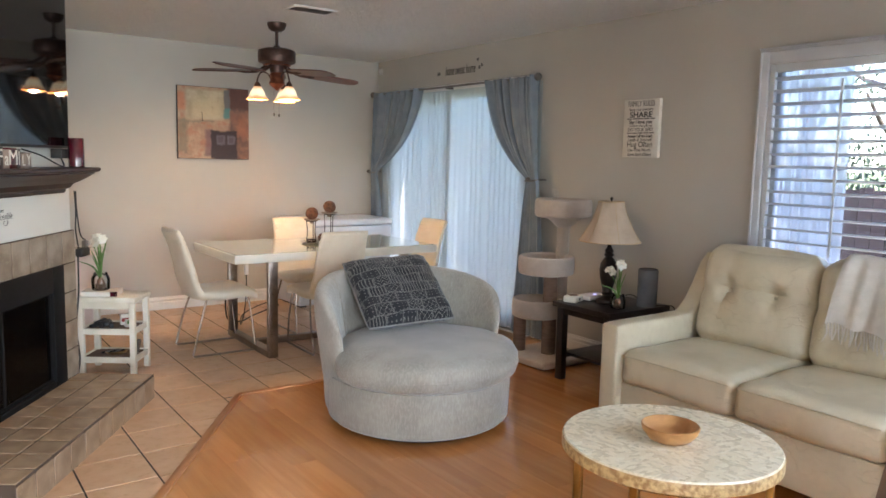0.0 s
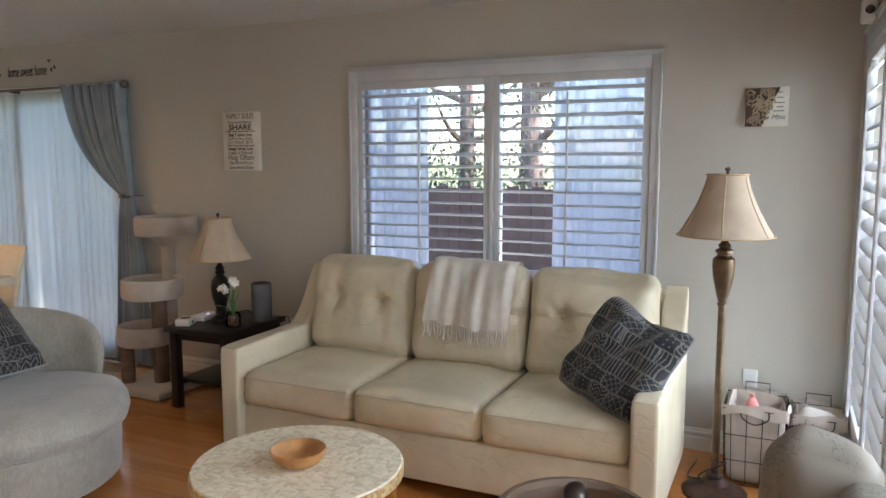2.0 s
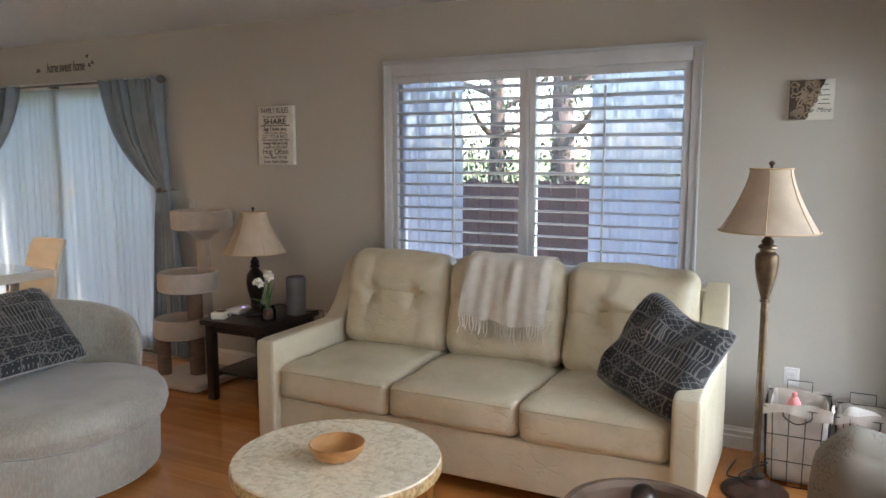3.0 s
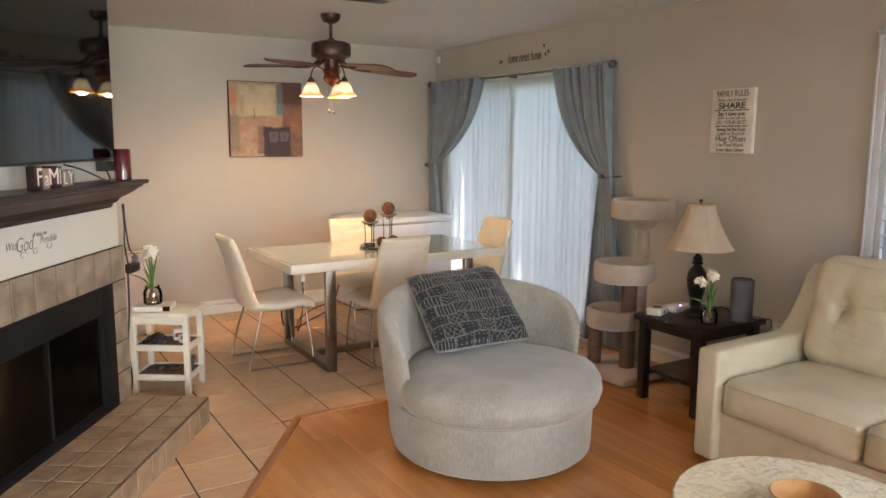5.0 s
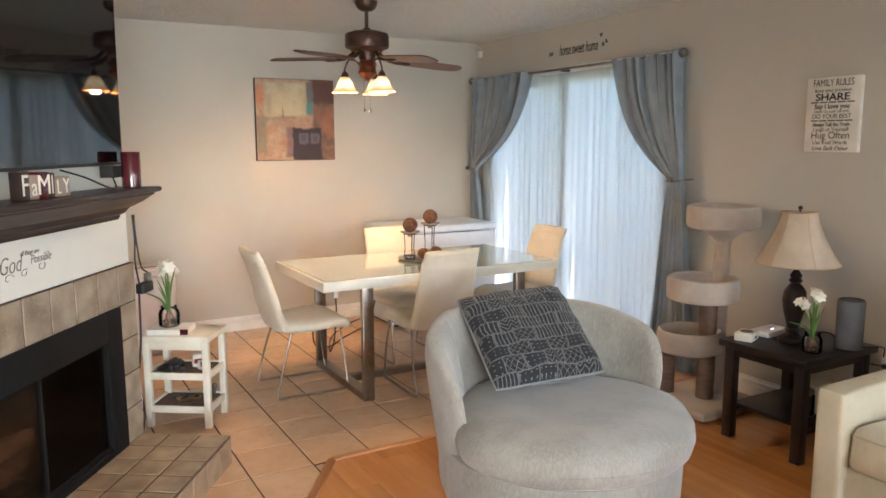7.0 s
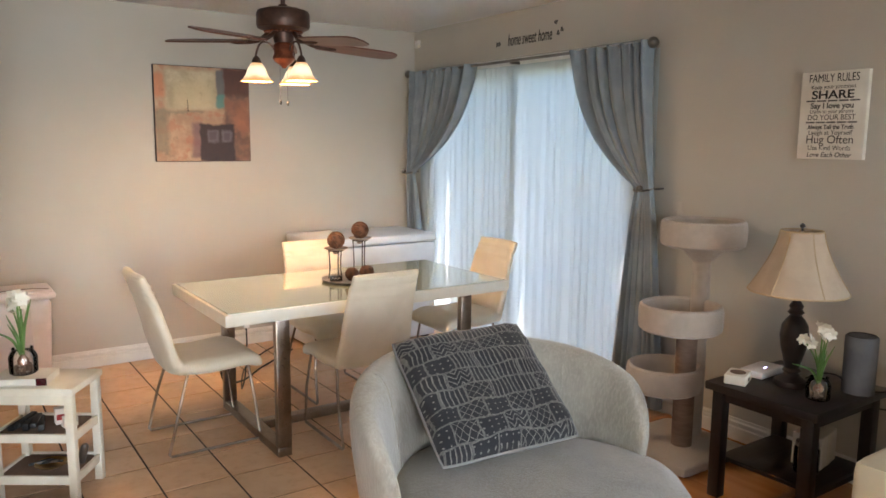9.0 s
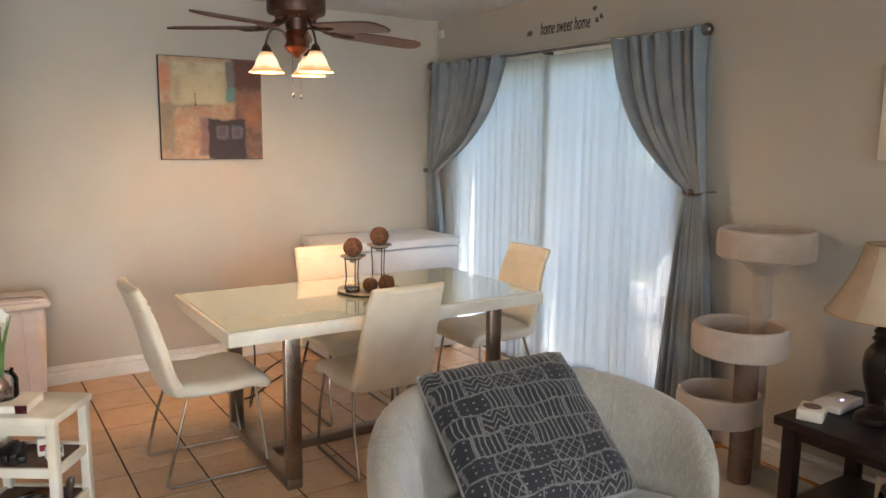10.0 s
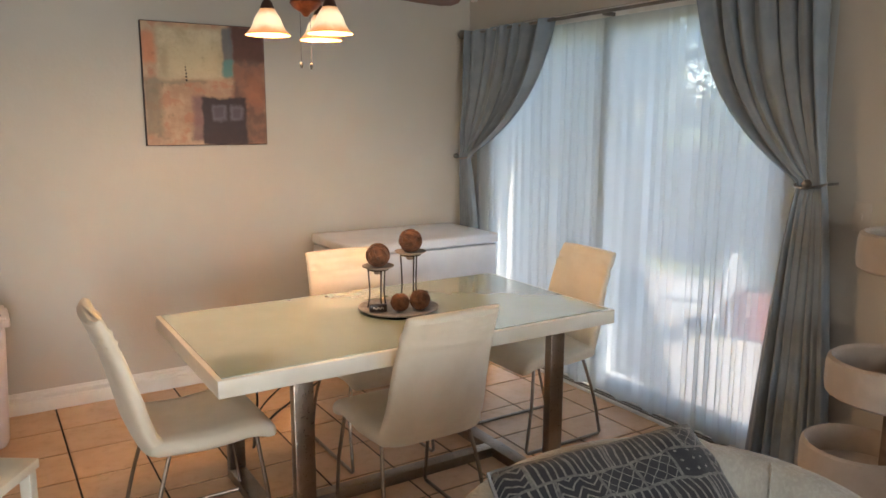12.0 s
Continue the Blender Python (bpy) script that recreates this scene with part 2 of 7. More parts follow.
def painting_material():
    """Abstract blocks: cream upper field, rust grounds, a dark box with two pale windows, teal accent."""
    k = Nodes("abstract_paint")
    sep = k.n("SeparateXYZ")
    k.link(k.co.outputs["Object"], sep.inputs[0])
    nx, ny = k.noise(9, 5, 0.6), k.noise(11, 5, 0.6, k.mapping(k.co.outputs["Object"], loc=(5, 3, 2)))
    x = k.math("ADD", sep.outputs[0], k.math("MULTIPLY_ADD", nx, 0.06, -0.03))
    y = k.math("ADD", sep.outputs[2], k.math("MULTIPLY_ADD", ny, 0.06, -0.03))
    big = k.noise(5.5, 6, 0.65)
    fine = k.noise(26, 6, 0.7)
    patch = k.noise(11, 4, 0.5, k.mapping(k.co.outputs["Object"], loc=(2, 7, 4)))

    def daub(x0, x1, y0, y1, colour, amount=1.0, soft=0.02):
        return k.mix(k.math("MULTIPLY", box_mask(k, x, y, x0, x1, y0, y1, soft), amount), col, colour)
    col = k.mix(k.ramp(big, 0.38, 0.62), lin(162, 130, 106), lin(184, 158, 130))
    col = k.mix(k.math("MULTIPLY", k.ramp(patch, 0.52, 0.62), 0.7), col, lin(168, 116, 90))
    col = k.mix(k.math("MULTIPLY", k.ramp(patch, 0.34, 0.42, 1, 0), 0.6), col, lin(124, 112, 92))
    col = daub(0.0, 0.09, 0.06, 0.36, k.mix(fine, lin(96, 98, 88), lin(140, 126, 100)), 0.75)
    col = daub(0.0, 0.07, 0.44, 0.60, lin(198, 122, 84), 0.7)
    col = daub(0.07, 0.43, 0.36, 0.63, k.mix(k.ramp(big, 0.35, 0.65), lin(196, 182, 152), lin(164, 148, 120)))
    col = daub(0.14, 0.40, 0.38, 0.55, k.mix(fine, lin(206, 192, 158), lin(180, 162, 126)), 0.8, 0.04)
    col = daub(0.03, 0.30, 0.335, 0.356, lin(134, 124, 104), 0.7, 0.008)
    col = daub(0.48, 0.67, 0.0, 0.66, k.mix(k.ramp(patch, 0.4, 0.6), lin(128, 84, 66), lin(92, 68, 58)), 0.9)
    col = daub(0.48, 0.67, 0.47, 0.66, k.mix(fine, lin(70, 44, 40), lin(108, 66, 54)), 0.95)
    col = daub(0.55, 0.66, 0.24, 0.40, lin(164, 104, 72), 0.6, 0.04)
    col = daub(0.425, 0.485, 0.44, 0.64, lin(98, 100, 102), 0.9, 0.01)
    col = daub(0.425, 0.485, 0.375, 0.47, lin(92, 136, 130), 0.95, 0.012)
    col = daub(0.25, 0.32, 0.02, 0.27, lin(112, 82, 88), 0.8)
    col = daub(0.30, 0.55, 0.0, 0.265, k.mix(fine, lin(40, 29, 35), lin(58, 42, 48)), 1.0, 0.01)
    for a in (0.36, 0.457):
        col = daub(a, a + 0.075, 0.14, 0.222, k.mix(patch, lin(86, 84, 98), lin(132, 132, 142)), 0.6, 0.012)
        col = daub(a + 0.014, a + 0.06, 0.153, 0.21, lin(60, 50, 58), 0.6, 0.01)
    col = k.mix(k.math("MULTIPLY", k.ramp(fine, 0.55, 0.75), 0.3), col, lin(66, 46, 42))
    k.put(k.p.inputs["Base Color"], col)
    k.p.inputs["Roughness"].default_value = 0.55
    k.bump(fine, 0.15, 0.002)
    return k.m


def mosaic_material():
    """Small shell chips laid at all angles."""
    k = Nodes("shell_mosaic")
    br = k.n("TexVoronoi")
    br.inputs["Scale"].default_value = 66
    k.link(k.mapping(k.co.outputs["Object"], scale=(1, 0.45, 1)), br.inputs["Vector"])
    b2 = k.n("TexVoronoi")
    b2.inputs["Scale"].default_value = 66
    k.link(k.mapping(k.co.outputs["Object"], scale=(0.45, 1, 1)), b2.inputs["Vector"])
    pick = k.math("GREATER_THAN", k.noise(14, 2), 0.5)
    cell = k.mix(pick, br.outputs["Color"], b2.outputs["Color"])
    d = k.mix(pick, br.outputs["Distance"], b2.outputs["Distance"])
    sep = k.n("SeparateColor")
    k.link(cell, sep.inputs[0])
    col = k.mix(sep.outputs[0], lin(240, 231, 206), lin(226, 214, 184))
    col = k.mix(k.math("MULTIPLY", k.ramp(d, 0.6, 0.8), 0.22), col, lin(176, 154, 118))
    k.put(k.p.inputs["Base Color"], col)
    k.put(k.p.inputs["Roughness"], k.math("MULTIPLY_ADD", sep.outputs[1], 0.3, 0.18))
    k.bump(k.math("MULTIPLY", k.ramp(d, 0.45, 0.7), -1.0), 0.35, 0.0025)
    return k.m


def script_fabric():
    """Beige cloth with thin dark handwriting-like strokes."""
    k = Nodes("script_print_fabric")
    base = k.mix(k.noise(6, 3), lin(138, 131, 119), lin(124, 116, 104))
    lines = k.math("ABSOLUTE", k.math("SUBTRACT", k.noise(44, 3, 0.5, stretch=(1, 1.6, 1.6)), 0.5))
    stroke = k.math("MULTIPLY", k.ramp(lines, 0.012, 0.03, 1, 0), k.ramp(k.noise(7, 2), 0.48, 0.56))
    k.put(k.p.inputs["Base Color"], k.mix(k.math("MULTIPLY", stroke, 0.75), base, lin(92, 84, 76)))
    k.p.inputs["Roughness"].default_value = 0.9
    k.bump(k.noise(450, 2), 0.3, 0.001)
    return k.m


def screen_material():
    k = Nodes("black_screen_glass")
    k.put(k.p.inputs["Base Color"], k.mix(k.noise(2, 2), lin(9, 9, 10), lin(11, 11, 12)))
    k.put(k.p.inputs["Roughness"], k.math("MULTIPLY_ADD", k.noise(4, 3), 0.03, 0.025))
    k.p.inputs["Specular IOR Level"].default_value = 0.75
    return k.m


M = {
    "wall": wall_material("greige_paint", lin(191, 186, 176), lin(185, 180, 170)),
    "white_wall": wall_material("pale_grey_paint", lin(214, 213, 206), lin(204, 203, 196)),
    "ceiling": ceiling_material(),
    "white": mat("white_trim_paint", lin(232, 231, 226), lin(222, 220, 214), rough=0.35, bump=0.05),
    "shutter": mat("shutter_paint", lin(207, 209, 212), lin(198, 200, 204), rough=0.35, bump=0.05),
    "weathered": mat("weathered_white_metal", lin(172, 170, 166), lin(150, 148, 144), rough=0.6),
    "plastic": mat("white_plastic", lin(226, 224, 222), lin(214, 212, 210), rough=0.35, bump=0.03),
    "enamel": mat("white_enamel", lin(222, 226, 232), lin(214, 218, 225), rough=0.3, bump=0.02, even=0.04),
    "switch": mat("beige_plastic", lin(190, 183, 173), lin(185, 178, 168), rough=0.45, bump=0.03),
    "pinkish": mat("off_white_plastic", lin(226, 212, 206), lin(214, 200, 192), rough=0.4, bump=0.03),
    "tile": tile_material("beige_floor_tile", lin(214, 178, 142), lin(202, 161, 122), lin(184, 144, 106), rough=0.34),
    "grout": mat("dark_grout", lin(58, 47, 38), lin(44, 36, 30), rough=0.9, bump=0.3),
    "plank": wood("honey_laminate", lin(208, 143, 80), lin(192, 126, 66), rough=0.17, axis=0, vary=0.22, coat=0.6),
    "oak_trim": wood("oak_strip", lin(196, 136, 80), lin(164, 106, 60), rough=0.35, axis=0, vary=0.05),
    "hearth_tile": tile_material("hearth_tile", lin(172, 147, 118), lin(134, 109, 84), lin(196, 174, 146), rough=0.4, scale=9),
    "surround_tile": tile_material("surround_tile", lin(158, 144, 126), lin(116, 102, 86), lin(192, 178, 158), rough=0.4, scale=9),
    "light_grout": mat("sand_grout", lin(176, 156, 128), lin(150, 130, 106), rough=0.9, bump=0.3),
    "brown_grout": mat("brown_grout", lin(82, 66, 53), lin(66, 53, 42), rough=0.9, bump=0.3),
    "espresso": wood("espresso_wood", lin(52, 34, 30), lin(30, 20, 18), rough=0.35, axis=0, vary=0.05),
    "black_wood": wood("black_brown_wood", lin(36, 28, 28), lin(22, 17, 18), rough=0.35, axis=0, vary=0.05),
    "black_metal": mat("black_metal", lin(56, 54, 53), lin(44, 42, 42), rough=0.45, metal=0.3, bump=0.05),
    "insert_black": mat("black_enamel", lin(26, 25, 25), lin(21, 20, 20), rough=0.65, bump=0.04, spec=0.12),
    "soot": mat("sooty_brick", lin(74, 64, 56), lin(40, 34, 30), rough=0.95, scale=14, fine=60, bump=0.6, dist=0.004),
    "log": mat("charred_log", lin(150, 100, 76), lin(84, 58, 46), rough=0.95, scale=20, fine=70, bump=0.8, dist=0.006),
    "screen": screen_material(),
    "smoked": pane_glass("smoked_glass", (0.55, 0.50, 0.46, 1), 0.06, 1.18),
    "glass": pane_glass("window_glass"),
    "jar": pane_glass("jar_glass", (0.93, 0.95, 0.94, 1)),
    "curtain": mat("blue_grey_drape", lin(130, 142, 151), lin(120, 132, 142), rough=0.6, scale=9, fine=700, bump=0.3, sheen=0.3),
    "sheer": sheer_cloth("sheer_voile", lin(203, 212, 214), 0.14),
    "outer_sheer": sheer_cloth("outer_voile", lin(196, 202, 217), 0.10),
    "nickel": mat("brushed_nickel", lin(150, 146, 142), lin(120, 116, 112), rough=0.32, metal=0.9, bump=0.05),
    "chrome": mat("satin_steel", lin(158, 146, 134), lin(132, 121, 109), rough=0.3, metal=1.0, bump=0.03),
    "leather": leather_material(),
    "seam": mat("cream_piping", lin(198, 188, 160), rough=0.5, bump=0.1),
    "chenille": chenille_material(),
    "slip": mat("cream_slipcover", lin(230, 220, 200), lin(222, 211, 189), rough=0.8, scale=7, fine=420, bump=0.2, sheen=0.2),
    "throw": mat("white_knit_throw", lin(206, 200, 190), lin(198, 192, 181), rough=0.95, scale=20, fine=380, bump=0.6, dist=0.002, sheen=0.4),
    "woven": woven_material("geometric_weave", lin(32, 33, 38), lin(140, 138, 132)),
    "piping": mat("grey_piping", lin(140, 138, 136), rough=0.85, bump=0.2),
    "lining": mat("white_lining", lin(224, 222, 218), rough=0.9, bump=0.3),
    "mosaic": mosaic_material(),
    "edge_chips": mat("golden_shell_edge", lin(204, 176, 124), lin(150, 116, 70), rough=0.4, scale=46, fine=110, bump=0.7, dist=0.004),
    "brass": mat("brushed_brass", lin(176, 142, 84), lin(150, 116, 62), rough=0.35, metal=1.0, bump=0.05),
    "acacia": wood("acacia_wood", lin(200, 152, 96), lin(160, 110, 62), rough=0.4, axis=0, vary=0.05),
    "plush": mat("beige_plush", lin(184, 170, 155), lin(177, 163, 148), rough=1.0, scale=18, fine=300, bump=0.7, dist=0.004, sheen=0.5),
    "sisal": mat("sisal_rope", lin(128, 106, 92), lin(112, 92, 79), rough=1.0, scale=20, fine=240, bump=0.8, dist=0.003, stretch=(0.4, 0.4, 2)),
    "shade": mat("cream_lampshade", lin(190, 172, 150), lin(181, 162, 140), rough=0.8, scale=9, fine=500, bump=0.15),
    "shade_trim": mat("tan_shade_trim", lin(190, 166, 132), rough=0.8),
    "bronze": mat("antique_bronze", lin(112, 94, 74), lin(92, 76, 60), rough=0.34, metal=0.85, scale=22, bump=0.08),
    "dark_bronze": mat("oil_rubbed_bronze", lin(84, 60, 50), lin(64, 46, 38), rough=0.4, metal=0.5, scale=20, bump=0.08),
    "copper": mat("worn_copper", lin(150, 92, 66), lin(110, 62, 46), rough=0.35, metal=0.8, scale=20, bump=0.08),
    "blade": wood("walnut_blade", lin(112, 70, 58), lin(84, 52, 42), rough=0.35, axis=0, vary=0.08),
    "burgundy": mat("burgundy_glass", lin(92, 24, 34), lin(60, 14, 24), rough=0.12, bump=0.0, coat=0.5),
    "table_white": mat("white_lacquer", lin(226, 222, 208), lin(218, 213, 198), rough=0.28, bump=0.0, even=0.02),
    "table_glass": mat("back_painted_glass", lin(176, 187, 167), lin(172, 183, 162), rough=0.03, bump=0.0, coat=1.0, even=0.01, ior=2.0),
    "ivory": mat("ivory_paint", lin(228, 222, 206), lin(214, 208, 190), rough=0.4, bump=0.06),
    "stem": mat("leaf_green", lin(92, 128, 62), lin(62, 96, 44), rough=0.5, bump=0.1),
    "petal": mat("white_petal", lin(240, 238, 228), lin(228, 224, 206), rough=0.6),
    "pebble": mat("brown_pebbles", lin(120, 98, 80), lin(82, 64, 52), rough=0.6, vary=0.5),
    "black_bronze": mat("blackened_bronze", lin(44, 34, 30), lin(34, 27, 24), rough=0.35, metal=0.3, scale=20, bump=0.08),
    "grey_cloth": mat("grey_speaker_cloth", lin(112, 114, 118), lin(96, 98, 102), rough=0.9, fine=900, bump=0.4),
    "bottle_pink": mat("pink_plastic", lin(214, 140, 136), lin(204, 124, 122), rough=0.3),
    "red": mat("red_candle_wax", lin(140, 34, 30), lin(112, 24, 24), rough=0.5),
    "rattan": mat("brown_rattan", lin(118, 78, 52), lin(84, 52, 36), rough=0.7, scale=30, bump=0.5, dist=0.003),
    "tray": mat("hammered_silver_tray", lin(182, 176, 170), lin(140, 135, 130), rough=0.35, metal=0.35, scale=40, fine=90, bump=0.8, dist=0.004),
    "dish": mat("taupe_ceramic", lin(150, 134, 122), lin(126, 112, 102), rough=0.5),
    "wire": mat("dark_wire", lin(50, 44, 42), rough=0.5, metal=0.5),
    "canvas_liner": mat("linen_liner", lin(192, 181, 169), lin(174, 163, 151), rough=0.95, scale=9, fine=500, bump=0.4),
    "floral": script_fabric(),
    "taupe_shade": mat("taupe_lampshade", lin(118, 103, 91), lin(102, 88, 78), rough=0.85, fine=500, bump=0.2),
    "cord": mat("black_cord", lin(24, 24, 25), rough=0.5),
    "ink": mat("black_ink", lin(30, 28, 28), rough=0.7, bump=0.0),
    "grey_ink": mat("grey_vinyl", lin(92, 90, 88), rough=0.7, bump=0.0),
    "paper": mat("white_board", lin(226, 222, 212), lin(214, 209, 198), rough=0.7, bump=0.08),
    "paint": painting_material(),
    "paint_edge": mat("canvas_edge", lin(58, 38, 34), lin(40, 26, 24), rough=0.7),
    "terracotta": mat("terracotta_red", lin(176, 92, 76), lin(150, 74, 62), rough=0.8, scale=9, bump=0.3),
    "concrete": mat("patio_concrete", lin(150, 142, 132), lin(128, 120, 110), rough=0.9, scale=3, fine=80, bump=0.3),
    "fence": wood("red_brown_fence", lin(64, 47, 48), lin(48, 36, 37), rough=0.85, axis=2, vary=0.25),
    "bark": mat("grey_bark", lin(128, 112, 106), lin(92, 78, 74), rough=0.95, scale=9, fine=40, bump=1.0, dist=0.02, stretch=(3, 3, 0.6)),
    "leaf": mat("tree_leaf", lin(84, 94, 72), lin(56, 66, 50), rough=0.6, scale=3, bump=0.1, vary=0.3),
    "lawn": mat("dry_lawn", lin(104, 112, 66), lin(82, 88, 54), rough=0.95, scale=3, fine=60, bump=0.6),
    "stucco": mat("beige_stucco", lin(200, 192, 178), lin(188, 178, 164), rough=0.95, fine=70, bump=0.4),
}


# ---- mesh helpers ----
def B():
    return bmesh.new()


def thing(name, m=None, label="", category="", group="", kind=""):
    ob = new(name)
    ob.empty_display_size = 0.1
    ob.matrix_world = m or Matrix()
    return tagged(ob, label, category, group, kind)


def finish(name, bm, material, smooth=True, angle=40):
    bmesh.ops.recalc_face_normals(bm, faces=bm.faces)
    me = bpy.data.meshes.new(name)
    bm.to_mesh(me)
    bm.free()
    me.materials.append(M[material] if isinstance(material, str) else material)
    if smooth:
        me.polygons.foreach_set("use_smooth", [True] * len(me.polygons))
        me.set_sharp_from_angle(angle=radians(angle))
    return me


def part(name, bm, material, parent=None, label="", at=None, smooth=True, angle=40):
    ob = new(name, finish(name, bm, material, smooth, angle))
    if parent is not None:
        ob.parent = parent
    if at is not None:
        ob.matrix_basis = at
    if label:
        ob["label"] = label
    return ob


def single(name, bm, material, label="", category="", group="", kind="", at=None, angle=40):
    return tagged(part(name, bm, material, None, "", at, True, angle), label, category, group, kind)


def box(bm, x0, y0, z0, x1, y1, z1, bev=0.0, seg=2, m=None):
    r = bmesh.ops.create_cube(bm, size=1.0)
    vs = r["verts"]
    for v in vs:
        v.co = Vector(((x0 + x1) / 2 + v.co.x * (x1 - x0), (y0 + y1) / 2 + v.co.y * (y1 - y0), (z0 + z1) / 2 + v.co.z * (z1 - z0)))
        if m is not None:
            v.co = m @ v.co
    if bev:
        es = list({e for v in vs for e in v.link_edges})
        bmesh.ops.bevel(bm, geom=es, offset=bev, segments=seg, affect="EDGES", profile=0.5)
    return bm


def lathe(bm, profile, seg=32, cx=0.0, cy=0.0, cap=True):
    rings = []
    for r, z in profile:
        rings.append([bm.verts.new((cx + r * math.cos(2 * math.pi * i / seg), cy + r * math.sin(2 * math.pi * i / seg), z)) for i in range(seg)])
    for a, b in zip(rings, rings[1:]):
        for i in range(seg):
            bm.faces.new((a[i], a[(i + 1) % seg], b[(i + 1) % seg], b[i]))
    if cap:
        bm.faces.new(rings[0][::-1])
        bm.faces.new(rings[-1])
    return bm


def tube(bm, pts, r, seg=8, closed=False, cap=True):
    pts = [Vector(p) for p in pts]
    n = len(pts)
    rings, side = [], None
    for i, p in enumerate(pts):
        a = pts[(i - 1) % n] if (closed or i) else p
        b = pts[(i + 1) % n] if (closed or i < n - 1) else p
        t = (b - a).normalized()
        if side is None:
            side = t.orthogonal().normalized()
        side = (side - t * side.dot(t)).normalized()
        up = t.cross(side)
        rr = float(r[min(i, len(r) - 1)] if isinstance(r, (list, tuple)) else r)
        rings.append([bm.verts.new(p + rr * (math.cos(2 * math.pi * j / seg) * side + math.sin(2 * math.pi * j / seg) * up)) for j in range(seg)])
    pairs = list(zip(rings, rings[1:])) + ([(rings[-1], rings[0])] if closed else [])
    for a, b in pairs:
        for j in range(seg):
            bm.faces.new((a[j], a[(j + 1) % seg], b[(j + 1) % seg], b[j]))
    if cap and not closed:
        bm.faces.new(rings[0][::-1])
        bm.faces.new(rings[-1])
    return bm


def curve_pts(ctrl, n=6):
    """Points on a smooth curve through the given ones."""
    c = [Vector(p) for p in ctrl]
    c = [2 * c[0] - c[1]] + c + [2 * c[-1] - c[-2]]
    out = []
    for i in range(1, len(c) - 2):
        p0, p1, p2, p3 = c[i - 1:i + 3]
        for j in range(n):
            t = j / n
            out.append(0.5 * (2 * p1 + (p2 - p0) * t + (2 * p0 - 5 * p1 + 4 * p2 - p3) * t * t + (3 * p1 - p0 - 3 * p2 + p3) * t ** 3))
    return out + [c[-2]]


def sheet(bm, f, nu, nv, thick=0.0):
    g = [[bm.verts.new(f(i / nu, j / nv)) for j in range(nv + 1)] for i in range(nu + 1)]
    for i in range(nu):
        for j in range(nv):
            bm.faces.new((g[i][j], g[i + 1][j], g[i + 1][j + 1], g[i][j + 1]))
    if thick:
        bmesh.ops.recalc_face_normals(bm, faces=bm.faces)
        bmesh.ops.solidify(bm, geom=bm.faces[:], thickness=thick)
    return bm


def soft(bm, cx, cy, cz, sx, sy, sz, r=0.05, n=10, bulge=(0, 0, 0), wob=0.0, seed=0, m=None):
    """A padded block: rounded edges, faces that swell by bulge, slight unevenness."""
    made = bmesh.ops.create_cube(bm, size=2.0)
    es = list({e for v in made["verts"] for e in v.link_edges})
    bmesh.ops.subdivide_edges(bm, edges=es, cuts=n, use_grid_fill=True)
    h = Vector((sx / 2, sy / 2, sz / 2))
    rr = Vector([min(r, a * 0.999) for a in h])
    for v in bm.verts:
        # crowd the grid towards the edges so that roundings are smooth
        p = Vector([math.copysign(abs(c) ** 0.75, c) for c in v.co])
        q = Vector([p[i] * h[i] for i in range(3)])
        inner = Vector([max(-(h[i] - rr[i]), min(h[i] - rr[i], q[i])) for i in range(3)])
        d = q - inner
        dn = Vector([d[i] / rr[i] if rr[i] else 0 for i in range(3)])
        if dn.length > 1e-6:
            dn = dn.normalized()
        q = inner + Vector([dn[i] * rr[i] for i in range(3)])
        w = [1 - min(1, abs(c)) ** 2 for c in p]
        q.x += math.copysign(bulge[0] * w[1] * w[2], p.x) * abs(p.x)
        q.y += math.copysign(bulge[1] * w[0] * w[2], p.y) * abs(p.y)
        q.z += math.copysign(bulge[2] * w[0] * w[1], p.z) * abs(p.z)
        if wob:
            q += wob * noise.noise_vector(q * 5 + Vector((seed * 7.1, seed * 3.3, seed)))
        q += Vector((cx, cy, cz))
        v.co = m @ q if m is not None else q
    return bm


def slab(bm, poly, z0, z1, cham=0.003):
    """A flat piece with a given outline and chamfered top edge."""
    c = sum((Vector(p) for p in poly), Vector((0, 0))) / len(poly)

    def ring(z, inset):
        res = []
        for p in poly:
            d = Vector(p) - c
            res.append(bm.verts.new((c.x + d.x * (1 - inset / max(d.length, 0.02)), c.y + d.y * (1 - inset / max(d.length, 0.02)), z)))
        return res
    a, b, t = ring(z0, 0), ring(z1 - cham, 0), ring(z1, cham)
    n = len(poly)
    for lo, hi in ((a, b), (b, t)):
        for i in range(n):
            bm.faces.new((lo[i], lo[(i + 1) % n], hi[(i + 1) % n], hi[i]))
    bm.faces.new(t)
    return bm


def clip(poly, p, nrm):
    """The part of a convex outline on the side of p towards nrm."""
    out = []
    for i, a in enumerate(poly):
        b = poly[(i + 1) % len(poly)]
        da, db = (a[0] - p[0]) * nrm[0] + (a[1] - p[1]) * nrm[1], (b[0] - p[0]) * nrm[0] + (b[1] - p[1]) * nrm[1]
        if da >= 0:
            out.append(a)
        if da * db < 0:
            t = da / (da - db)
            out.append((a[0] + (b[0] - a[0]) * t, a[1] + (b[1] - a[1]) * t))
    return out


def area2(poly):
    return abs(sum(a[0] * b[1] - b[0] * a[1] for a, b in zip(poly, poly[1:] + poly[:1]))) / 2 if len(poly) > 2 else 0


